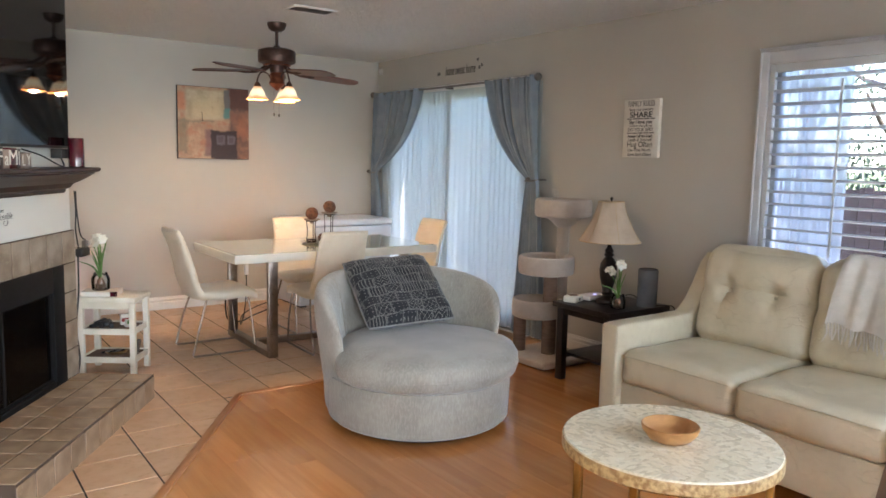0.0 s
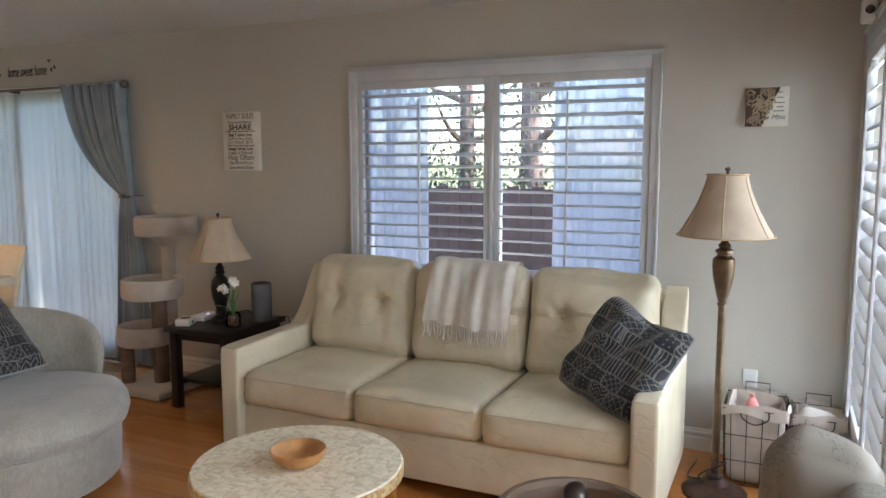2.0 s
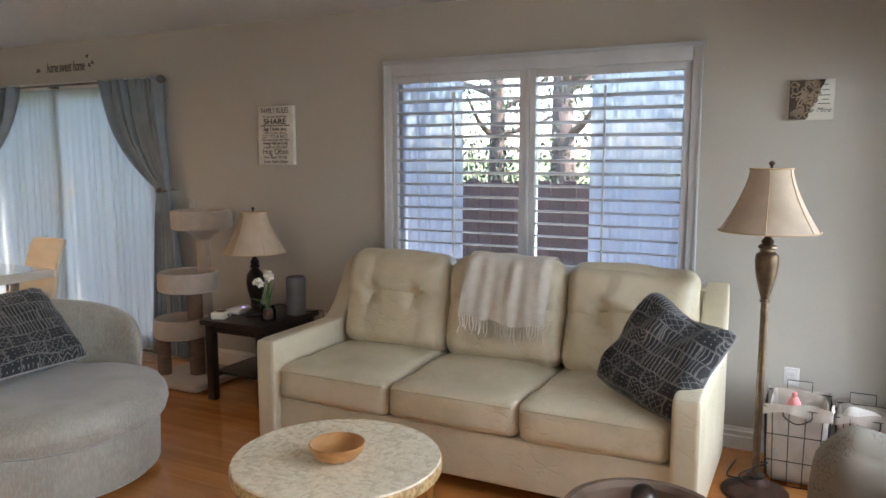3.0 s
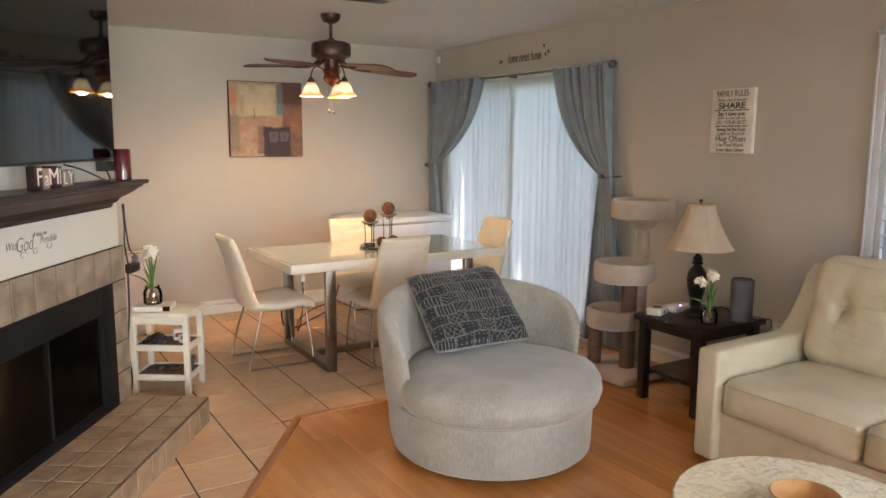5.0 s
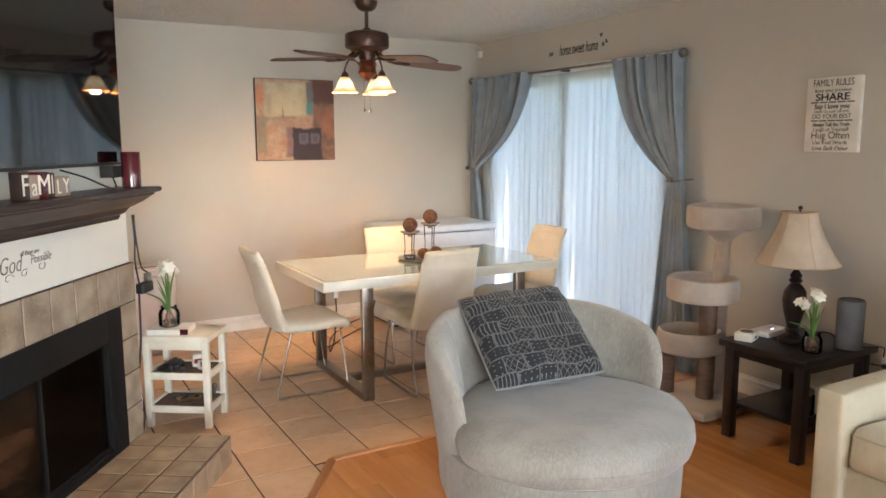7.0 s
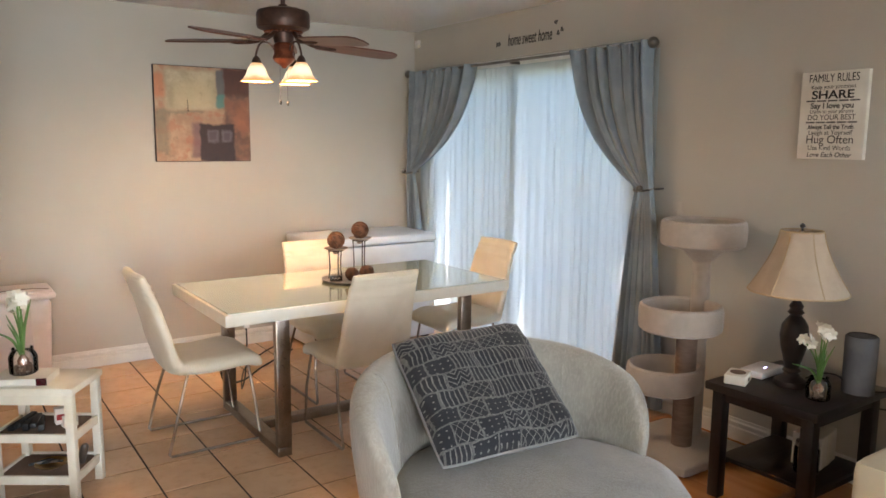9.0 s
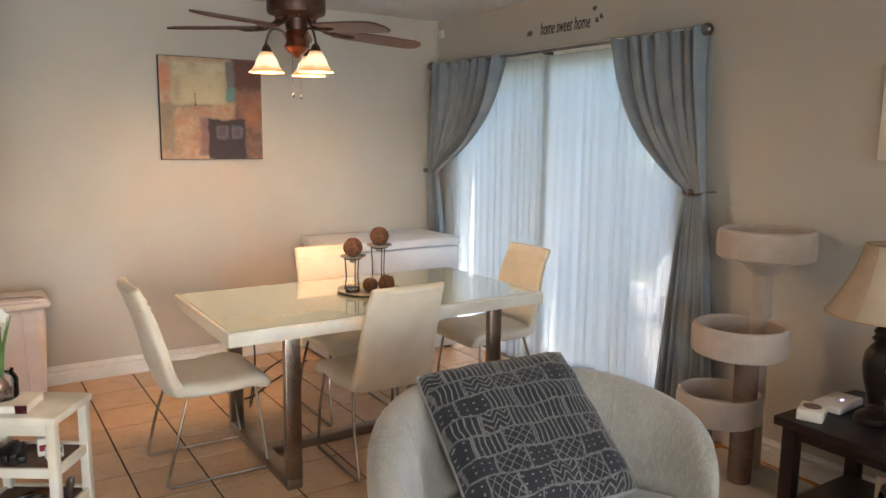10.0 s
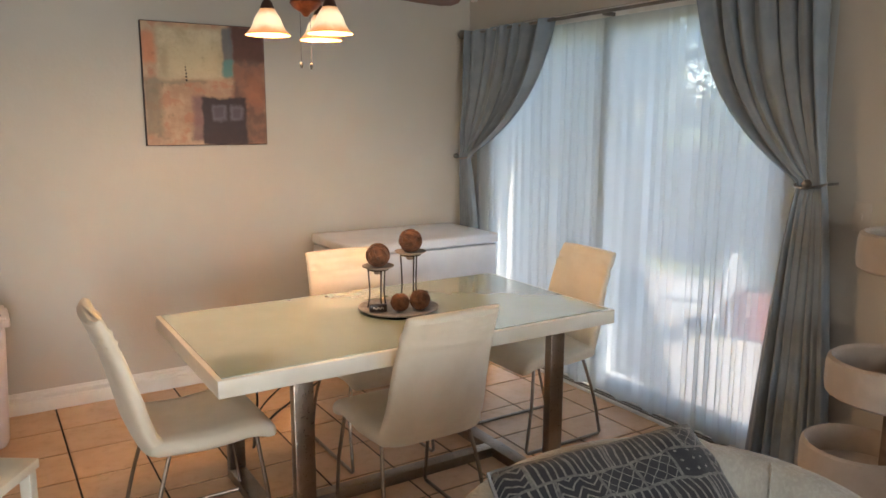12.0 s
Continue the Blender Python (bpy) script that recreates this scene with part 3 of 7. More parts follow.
def letters(name, body, size, material, parent, m, depth=0.001, align="CENTER", shear=0.0, squeeze=1.0, label="", thin=0.0):
    """Raised writing in the built-in font, as a mesh."""
    cu = bpy.data.curves.new(name, "FONT")
    cu.body, cu.size, cu.extrude, cu.align_x, cu.align_y, cu.shear = body, size, depth, align, "CENTER", shear
    cu.offset = -thin * size
    tmp = new(name + "_tmp", cu)
    me = bpy.data.meshes.new_from_object(tmp.evaluated_get(bpy.context.evaluated_depsgraph_get()))
    bpy.data.objects.remove(tmp)
    me.materials.clear()
    me.materials.append(M[material])
    ob = new(name, me)
    ob.parent = parent
    ob.matrix_basis = m @ Matrix.Diagonal((squeeze, 1, 1, 1))
    if label:
        ob["label"] = label
    return ob

# ---- plan ----
XE, YN, YS, H = 4.09, 6.97, -0.28, 2.43
FU, FN = Vector((0.555, 0.832, 0)).normalized(), Vector((0.832, -0.555, 0)).normalized()
FA = Vector((0.724, 4.67, 0))
# the fireplace wall's own frame: x along the wall, y into it, z up
FW = Matrix(((FU.x, -FN.x, 0, FA.x), (FU.y, -FN.y, 0, FA.y), (0, 0, 1, 0), (0, 0, 0, 1)))
EAST = Matrix(((0, 0, -1, XE), (-1, 0, 0, 0), (0, 1, 0, 0), (0, 0, 0, 1)))  # x to the viewer's right, y up, z out of the wall
HEARTH_Z, HEARTH_D, HEARTH_L = 0.142, 0.452, 1.5

# ---- structure ----
DOOR = (4.46, 6.74, 2.12)
WIN = (0.70, 2.51, 0.82, 2.025)
SWIN = (1.95, 3.98, 0.30, 2.04)


def wall_with_hole(name, a, b, z1, hole, axis, t0, t1, material="wall"):
    """A wall from a to b along one axis, t0 to t1 thick, with one opening (from, to, sill, head)."""
    bm = B()

    def blk(p, q, lo, hi):
        if q - p > 1e-4 and hi - lo > 1e-4:
            box(bm, *((p, t0, lo, q, t1, hi) if axis == "x" else (t0, p, lo, t1, q, hi)))
    for h0, h1, s, top in hole:
        blk(h0, h1, 0, s)
        blk(h0, h1, top, z1)
    cuts = sorted(hole)
    edges = [a] + [v for h in cuts for v in h[:2]] + [b]
    for p, q in zip(edges[::2], edges[1::2]):
        blk(p, q, 0, z1)
    return single(name, bm, material, kind="structure")


wall_with_hole("wall_east", YS - 0.15, YN + 0.15, H, [(WIN[0], WIN[1], WIN[2], WIN[3]), (DOOR[0], DOOR[1], 0.0, DOOR[2])], "y", XE, XE + 0.15)
wall_with_hole("wall_north", 0.0, XE, H, [], "x", YN, YN + 0.15)
wall_with_hole("wall_south", 0.95, XE, H, [SWIN], "x", YS - 0.15, YS)
single("wall_west_dining", box(B(), -0.05, 5.08, 0, 0.1, YN, H), "wall", kind="structure")
single("wall_entry_side", box(B(), 0.95, -2.4, 0, 1.1, YS - 0.15, H), "wall", kind="structure")
# unseen wall; its opening is added to let the fill lamp in
wall_with_hole("wall_entry_back", -1.3, 1.1, H, [(-0.9, 0.6, 0.6, 2.1)], "x", -2.55, -2.4)
single("wall_west", box(B(), -1.33, -2.4, 0, -1.18, 1.86, H), "wall", kind="structure")
bm = B()
for s0, s1, z0, z1 in ((-3.42, -1.335, 0, H), (-1.335, -0.155, 0, 0.145), (-1.335, -0.155, 0.80, H), (-0.155, 0, 0, H)):
    box(bm, s0, 0, z0, s1, 0.14, z1, m=FW)
box(bm, -0.14, 0.14, 0, 0.0, 0.78, H, m=FW)
single("wall_fireplace", bm, "white_wall", kind="structure")
single("ceiling", box(B(), -1.4, -2.6, H, XE + 0.2, YN + 0.2, H + 0.12), "ceiling", kind="structure")
single("floor", box(B(), -1.4, -2.6, -0.12, XE + 0.15, YN + 0.2, -0.0035), "grout", kind="structure")

# baseboards with a stepped profile
BASE = [(0, 0), (0.017, 0), (0.017, 0.066), (0.009, 0.071), (0.009, 0.078), (0.015, 0.083), (0.016, 0.096), (0.008, 0.102), (0.006, 0.116), (0, 0.116)]


def baseboard(a, b, out):
    bm = B()
    a, b, out = Vector((*a, 0)), Vector((*b, 0)), Vector((*out, 0))
    ra, rb = [[bm.verts.new(p + out * d + Vector((0, 0, z))) for d, z in BASE] for p in (a, b)]
    n = len(BASE)
    for i in range(n):
        bm.faces.new((ra[i], ra[(i + 1) % n], rb[(i + 1) % n], rb[i]))
    bm.faces.new(ra)
    bm.faces.new(rb[::-1])
    return single("baseboard", bm, "white", kind="structure", angle=20)


baseboard((0.1, YN), (XE - 0.016, YN), (0, -1))
baseboard((XE, YS + 0.016), (XE, DOOR[0] - 0.03), (-1, 0))
baseboard((0.95, YS), (XE, YS), (0, 1))

# ---- sliding door, window, shutters ----
door = thing("door_1", pose(XE, 0, 0), "white-framed sliding glass patio door behind sheer curtains", "sliding door", kind="structure")
y0, y1, dz = DOOR
for a, b, lo, hi in ((y0, y0 + 0.05, 0, dz), (y1 - 0.05, y1, 0, dz), (y0 + 0.05, y1 - 0.05, dz - 0.05, dz), (y0 + 0.05, y1 - 0.05, 0, 0.03)):
    part("frame", box(B(), 0.02, a, lo, 0.13, b, hi, 0.004), "white", door)
ym = 5.63
for k, (a, b, x) in enumerate(((y0 + 0.05, ym + 0.04, 0.035), (ym - 0.04, y1 - 0.05, 0.085))):
    bm = B()
    for p, q, lo, hi in ((a, a + 0.07, 0.03, dz - 0.05), (b - 0.07, b, 0.03, dz - 0.05), (a + 0.07, b - 0.07, 0.03, 0.12), (a + 0.07, b - 0.07, dz - 0.10, dz - 0.05)):
        box(bm, x, p, lo, x + 0.04, q, hi, 0.004)
    leaf = part("door_leaf", bm, "white", door)
    g = part("pane", box(B(), x + 0.017, a + 0.07, 0.12, x + 0.023, b - 0.07, dz - 0.10), "glass", leaf)
    g.visible_shadow = False
    if k == 0:
        part("door_handle", tube(B(), curve_pts([(x, a + 0.035, 0.86), (x - 0.035, a + 0.04, 0.90), (x - 0.04, a + 0.04, 1.0), (x - 0.035, a + 0.04, 1.08), (x, a + 0.035, 1.12)]), 0.009), "nickel", leaf, "curved metal pull handle")
tr = thing("door_track", pose(XE - 0.03, 0, 0), "white metal sliding door threshold on the tiles", "threshold", kind="structure")
part("sill", box(B(), -0.03, y0, -0.005, 0.05, y1, 0.014, 0.003), "white", tr)
for x in (-0.012, 0.012):
    part("rail", box(B(), x - 0.003, y0, 0.014, x + 0.003, y1, 0.022), "nickel", tr)


def louvre(length):
    """One shutter slat, an oval blade along x."""
    bm = B()
    prof = [(0.032 * math.cos(a), 0.0052 * math.sin(a)) for a in np.linspace(0, 2 * math.pi, 13)[:-1]]
    ra, rb = [[bm.verts.new((x, p, q)) for p, q in prof] for x in (-length / 2, length / 2)]
    n = len(prof)
    for i in range(n):
        bm.faces.new((ra[i], ra[(i + 1) % n], rb[(i + 1) % n], rb[i]))
    bm.faces.new(ra)
    bm.faces.new(rb[::-1])
    return finish("louvre", bm, "shutter")


def shutter_window(name, m, width, z0, z1, panels, tilt, label, casing=0.09, pitch=0.0715):
    """Casing, inner frame and hinged shutter panels; x along the wall, y into it, origin at the sill's end."""
    w = thing(name, m, label, "window", kind="structure")
    for a, b, lo, hi in ((-casing, 0.012, z0 - 0.02, z1 + 0.06), (width - 0.012, width + casing, z0 - 0.02, z1 + 0.06), (0.012, width - 0.012, z1 - 0.01, z1 + 0.06)):
        part("casing", box(B(), a, -0.022, lo, b, 0.0, hi, 0.006), "shutter", w)
    for k, out in enumerate((0.028, 0.034, 0.040)):
        part("casing_moulding", box(B(), -casing - 0.003 * k, -out, z1 + 0.060 + 0.008 * k, width + casing + 0.003 * k, 0.0, z1 + 0.0665 + 0.008 * k, 0.002), "shutter", w)
    for a in (-casing - 0.002, width + casing - 0.012):
        part("casing_bead", box(B(), a, -0.03, z0 - 0.005, a + 0.014, -0.022, z1 + 0.06, 0.003), "shutter", w)
    part("window_sill", box(B(), -casing, -0.05, z0 - 0.05, width + casing, 0.13, z0 - 0.005, 0.006), "shutter", w)
    gap = width / panels
    blade = louvre(gap - 0.100)
    for i in range(panels):
        a, b = i * gap + 0.014, (i + 1) * gap - 0.014
        bm = B()
        box(bm, a, -0.012, z0, a + 0.035, 0.018, z1 - 0.012, 0.003)
        box(bm, b - 0.035, -0.012, z0, b, 0.018, z1 - 0.012, 0.003)
        box(bm, a + 0.035, -0.012, z1 - 0.056, b - 0.035, 0.018, z1 - 0.012, 0.003)
        box(bm, a + 0.035, -0.012, z0, b - 0.035, 0.018, z0 + 0.09, 0.003)
        pan = part("shutter_panel", bm, "shutter", w)
        n = int((z1 - z0 - 0.15) / pitch)
        for j in range(n):
            ob = new("louvre", blade)
            ob.parent = pan
            ob.matrix_basis = pose((a + b) / 2, 0.004, z1 - 0.056 - (j + 0.55) * pitch, tilt)
        part("tilt_rod", box(B(), (a + b) / 2 - 0.006, -0.045, z0 + 0.12, (a + b) / 2 + 0.006, -0.034, z1 - 0.12, 0.002), "shutter", pan)
        for hz in (z0 + 0.15, (z0 + z1) / 2, z1 - 0.2):
            part("hinge", box(B(), (a - 0.012 if i == 0 else b), -0.016, hz, (a if i == 0 else b + 0.012), -0.010, hz + 0.06), "shutter", pan)
    for i in range(1, panels):
        part("post", box(B(), i * gap - 0.0125, -0.018, z0, i * gap + 0.0125, 0.03, z1, 0.003), "shutter", w)
    g = part("pane", box(B(), 0, 0.105, z0, width, 0.111, z1), "glass", w)
    g.visible_shadow = False
    for a in (0.0, width / 2 - 0.025, width - 0.04):
        part("sash", box(B(), a, 0.09, z0, a + 0.045, 0.125, z1, 0.003), "shutter", w)
    return w


# x runs along -y for the east wall
shutter_window("window_1", Matrix(((0, 1, 0, XE), (-1, 0, 0, WIN[1]), (0, 0, 1, 0), (0, 0, 0, 1))), WIN[1] - WIN[0], WIN[2], WIN[3], 2, -14,
               "white double window with open plantation shutters", casing=0.04)
shutter_window("window_2", Matrix(((-1, 0, 0, SWIN[1]), (0, -1, 0, YS), (0, 0, 1, 0), (0, 0, 0, 1))), SWIN[1] - SWIN[0], SWIN[2], SWIN[3], 3, 40,
               "wide white window with tilted plantation shutters", casing=0.05, pitch=0.085)

# ---- curtains ----
rod = thing("curtain_rod", pose(XE - 0.075, 0, 2.085), "brushed nickel curtain rod with ball finials", "curtain rod")
part("pole", tube(B(), [(0, 4.42, 0), (0, 6.93, 0)], 0.009, 12), "nickel", rod)
for y in (4.40, 6.945):
    part("finial", lathe(B(), [(0.001, -0.032), (0.018, -0.027), (0.029, -0.012), (0.032, 0.0), (0.029, 0.012), (0.018, 0.027), (0.001, 0.032)], 16), "nickel", rod, at=pose(0, y, 0))
for y in (4.47, 5.62, 6.9):
    part("bracket", box(B(), -0.006, y - 0.008, -0.02, 0.075, y + 0.008, 0.0, 0.003), "nickel", rod)


def drape(y_top, y_tie, y_low, sign, label):
    """A tied-back panel: top and bottom spans, gathered at the tie. sign points from the tie to the inner edge."""
    d = thing("curtain", pose(XE - 0.075, 0, 0), label, "curtain", "blue-grey drapes")
    zt, zk, zb = 2.095, 1.285, 0.03
    outer_t, inner_t = y_top

    def f(u, v):
        z = zt + (zb - zt) * v
        if z >= zk:
            w = (zt - z) / (zt - zk)
            inner = inner_t + (y_tie + sign * 0.045 - inner_t) * (0.28 * w + 0.72 * w ** 2.6)
            outer = outer_t + (y_tie - sign * 0.05 - outer_t) * w ** 1.3
            amp = 0.036 * (1 - w) + 0.022
            sag = 0.05 * math.sin(math.pi * w) * u
        else:
            w = (zk - z) / (zk - zb)
            e = w ** 0.7
            inner = y_tie + sign * 0.045 + (y_low[1] - y_tie - sign * 0.045) * e
            outer = y_tie - sign * 0.05 + (y_low[0] - y_tie + sign * 0.05) * e
            amp = 0.022 + 0.02 * w
            sag = 0
        y = outer + (inner - outer) * u
        ph = 2 * math.pi * 7.0 * (u ** 0.85) + 1.9 * math.sin(3 * u + 0.5 * v) + 1.5 * math.sin(9 * u + 0.4 * v) + 0.6 * math.sin(19 * u + 0.8 * v)
        x = amp * (0.8 * math.sin(ph) + 0.25 * math.sin(2.3 * ph + 4 * v)) * (0.65 + 0.35 * math.sin(7 * u + 2)) - 0.03 * (1 - abs(z - zk) / 1.3)
        ruffle = 0.010 * math.sin(2 * math.pi * 23 * u) * math.exp(-(zt - z) / 0.05)
        return Vector((x + ruffle, y + 0.010 * math.cos(ph), z - sag * 0.5 + 0.006 * math.sin(40 * u) * (z > 2.07)))
    bm = sheet(B(), f, 180, 60)
    sheet(bm, lambda u, v: f(u, v) + Vector((0.004, 0, 0)), 180, 60)
    part("drape", bm, "curtain", d, angle=180)
    bm = B()
    pts = [(0.055 * math.cos(a) - 0.03, y_tie + 0.056 * math.sin(a), zk + 0.012 * math.cos(a)) for a in np.linspace(0, 2 * math.pi, 25)[:-1]]
    part("tieback", tube(bm, pts, 0.006, 8, True), "nickel", d, "slim metal holdback ring")
    part("knob", lathe(B(), [(0.001, -0.02), (0.012, -0.016), (0.018, -0.004), (0.018, 0.006), (0.012, 0.016), (0.001, 0.02)], 16), "nickel", d, at=pose(-0.088, y_tie - sign * 0.02, zk + 0.004, 0, 90, 0))
    part("holdback", tube(B(), [(0.075, y_tie - sign * 0.05, zk), (0.02, y_tie - sign * 0.055, zk), (-0.01, y_tie - sign * 0.045, zk)], 0.006), "nickel", d)
    return d


drape((4.405, 5.02), 4.395, (4.25, 4.60), 1, "blue-grey drape tied back beside the patio door")
drape((6.875, 6.02), 6.855, (6.91, 6.62), -1, "blue-grey drape tied back into the room's corner")
for a, b in ((4.385, 5.66), (5.62, 6.83)):
    sh = thing("sheer_curtain", pose(XE - 0.03, 0, 0), "white sheer voile panel hanging to the floor", "sheer curtain", "sheer curtains")

    def f(u, v):
        y = a + (b - a) * u
        ph = 2 * math.pi * 15 * u + 3.2 * math.sin(5 * u + a) + 1.7 * math.sin(13 * u + 2 * a) + 0.9 * math.sin(29 * u) + 0.35 * math.sin(3 * v + 9 * u)
        deep = (0.5 + 0.5 * v) * (0.55 + 0.45 * math.sin(8 * u + a))
        return Vector((0.013 * math.sin(ph) * deep, y + 0.014 * math.sin(2 * ph + 0.6) * deep, 2.06 - 2.03 * v + 0.012 * math.sin(ph * 0.37) * v))
    part("voile", sheet(B(), f, 420, 10), "sheer", sh, angle=180)

# ---- fireplace ----
fire = thing("fireplace", FW, "tiled corner fireplace with a black metal glass-door insert", "fireplace")
bm = B()
for a, b, c, d in ((-1.335, -0.155, 0.14, 0.80),):
    box(bm, a, 0.42, c, b, 0.44, d)
    box(bm, a - 0.02, 0.0, c, a, 0.44, d)
    box(bm, b, 0.0, c, b + 0.02, 0.44, d)
    box(bm, a, 0.0, d, b, 0.44, d + 0.02)
    box(bm, a, 0.0, c - 0.02, b, 0.44, c)
part("firebox", bm, "soot", fire)
part("mortar_bed", box(box(box(B(), -0.152, -0.021, HEARTH_Z, 0, -0.001, 0.98), -1.49, -0.021, HEARTH_Z, -1.338, -0.001, 0.98), -1.338, -0.021, 0.80, -0.152, -0.001, 0.98), "brown_grout", fire)
zs = np.linspace(HEARTH_Z, 0.80, 5)
for s0 in (-0.150, -1.488):
    for a, b in zip(zs, zs[1:]):
        part("tile", box(B(), s0 + 0.002, -0.024, a + 0.003, s0 + 0.147, -0.012, b - 0.003, 0.003, 1), "surround_tile", fire)
ss = [-1.488, -1.338, -1.17, -1.0, -0.832, -0.662, -0.497, -0.325, -0.155, -0.002]
for a, b in zip(ss, ss[1:]):
    part("tile", box(B(), a + 0.0025, -0.024, 0.803, b - 0.0025, -0.012, 0.978, 0.003, 1), "surround_tile", fire)
bm = B()
for a, b, c, d in ((-1.335, -1.21, HEARTH_Z, 0.80), (-0.28, -0.155, HEARTH_Z, 0.80), (-1.21, -0.28, 0.665, 0.80), (-1.21, -0.28, HEARTH_Z, 0.175)):
    box(bm, a, -0.030, c, b, 0.01, d, 0.004)
insert = part("door_frame", bm, "insert_black", fire, "flat black metal surround")
for a, b in ((-1.21, -0.745), (-0.745, -0.28)):
    bm = B()
    for p, q, lo, hi in ((a, a + 0.004, 0.175, 0.665), (b - 0.004, b, 0.175, 0.665), (a, b, 0.175, 0.187), (a, b, 0.653, 0.665)):
        box(bm, p, -0.012, lo, q, 0.004, hi)
    gd = part("glass_door", bm, "insert_black", fire)
    pane = part("pane", box(B(), a + 0.012, -0.005, 0.19, b - 0.012, -0.001, 0.65), "smoked", gd)
    pane.visible_shadow = False
for k, (p, q, r) in enumerate((((-1.1, 0.2, 0.24), (-0.5, 0.22, 0.26), 0.055), ((-1.05, 0.28, 0.33), (-0.62, 0.14, 0.36), 0.05), ((-0.95, 0.12, 0.22), (-0.62, 0.3, 0.23), 0.045))):
    P, Q = Vector(p), Vector(q)
    pts = [P.lerp(Q, t) + 0.012 * noise.noise_vector(Vector((t * 4, k, 0))) for t in np.linspace(0, 1, 12)]
    part("log", tube(B(), pts, [r * (0.9 + 0.2 * noise.noise(Vector((t * 5, k * 3, 1)))) for t in np.linspace(0, 1, 12)], 12), "log", fire)
bm = B()
for s in np.linspace(-1.1, -0.45, 9):
    box(bm, s, 0.1, 0.155, s + 0.012, 0.34, 0.18)
part("grate", bm, "black_metal", fire)

mantel = thing("mantel_shelf", FW @ pose(0, 0, 1.2), "dark espresso wood mantel shelf with crown moulding", "mantel")
MP = [(0.0, 0.0), (0.06, 0.0), (0.066, 0.012), (0.066, 0.02), (0.082, 0.028), (0.092, 0.044), (0.098, 0.052), (0.112, 0.058), (0.142, 0.078), (0.168, 0.1), (0.176, 0.104), (0.176, 0.112), (0.195, 0.116), (0.2, 0.122), (0.2, 0.134), (0.195, 0.138), (0.0, 0.138)]
for nm, PR in (("crown_moulding", MP[:13]), ("shelf", MP[12:])):
    bm = B()
    rings = [[bm.verts.new((-1.48 - d, -0.001, z)), bm.verts.new((-1.48 - d, -d - 0.001, z)), bm.verts.new((-0.245 + d, -d - 0.001, z)), bm.verts.new((-0.245 + d, -0.001, z))] for d, z in PR]
    for a, b in zip(rings, rings[1:]):
        for i in range(3):
            bm.faces.new((a[i], a[i + 1], b[i + 1], b[i]))
    bm.faces.new(rings[0])
    part(nm, bm, "espresso", mantel, angle=25)

hearth = thing("hearth", FW, "raised hearth of sand-brown tiles", "hearth")
part("core", box(B(), -HEARTH_L, -HEARTH_D + 0.001, -0.012, -0.003, -0.002, HEARTH_Z - 0.003), "brown_grout", hearth)
rows = [0.0, 0.155, 0.305, HEARTH_D]
for i in range(10):
    for j in range(3):
        b, a = -0.15 * i, max(-0.15 * (i + 1), -HEARTH_L)
        part("tile", box(B(), a + 0.004, -rows[j + 1] + 0.004, HEARTH_Z - 0.012, b - 0.004, -rows[j] - 0.004, HEARTH_Z, 0.003, 1), "hearth_tile", hearth)
    part("tile", box(B(), a + 0.003, -HEARTH_D - 0.002, 0.0, b - 0.003, -HEARTH_D + 0.010, HEARTH_Z - 0.015, 0.003, 1), "hearth_tile", hearth)
for a, b in zip(rows, rows[1:]):
    part("tile", box(B(), -0.010, -b + 0.003, 0.0, 0.002, -a - 0.003, HEARTH_Z - 0.015, 0.003, 1), "hearth_tile", hearth)

tv = thing("television", FW @ pose(-0.845, -0.055, 1.85, 0.5, 0, 1.2), "large black flat-screen television mounted above the mantel", "television")
part("body", box(B(), -0.722, -0.028, -0.412, 0.722, 0.0, 0.412, 0.006), "black_metal", tv)
part("screen", box(B(), -0.714, -0.031, -0.398, 0.714, -0.0285, 0.406), "screen", tv)
part("wall_mount", box(B(), -0.25, 0.0, -0.2, 0.25, 0.049, 0.2), "black_metal", tv)
part("sensor", box(B(), -0.03, -0.03, -0.424, 0.03, -0.01, -0.412, 0.002), "nickel", tv)

# ---- seating ----
SW = Vector((2.245, 3.345, 0))
swivel = thing("swivel_chair", pose(SW.x, SW.y, 0, 0, 0, 0), "round light-grey chenille swivel chair on the laminate", "armchair")
part("plinth", lathe(B(), [(0.40, 0.0), (0.42, 0.005), (0.42, 0.035), (0.40, 0.04)], 48), "black_metal", swivel)
part("base", lathe(B(), [(0.40, 0.03), (0.48, 0.035), (0.497, 0.05), (0.50, 0.10), (0.505, 0.24), (0.50, 0.275), (0.47, 0.285)], 72), "chenille", swivel)
bm = B()
lathe(bm, [(0.40, 0.27), (0.50, 0.275), (0.535, 0.30), (0.548, 0.345), (0.542, 0.39), (0.515, 0.425), (0.45, 0.450), (0.36, 0.463), (0.2, 0.470), (0.02, 0.472)], 72)
for v in bm.verts:
    f = 1 - 0.16 * min(1.0, max(0.0, (v.co.y + 0.12) / 0.30))
    v.co.x, v.co.y = v.co.x * f, v.co.y * f
    v.co += 0.006 * noise.noise_vector(v.co * 6)
part("seat", bm, "chenille", swivel, angle=80)
part("seam", tube(B(), [(0.545 * math.cos(a), 0.545 * math.sin(a), 0.345 + 0.002 * math.sin(9 * a)) for a in np.linspace(math.pi * 1.08, math.pi * 1.92, 49)], 0.004, 6), "chenille", swivel)


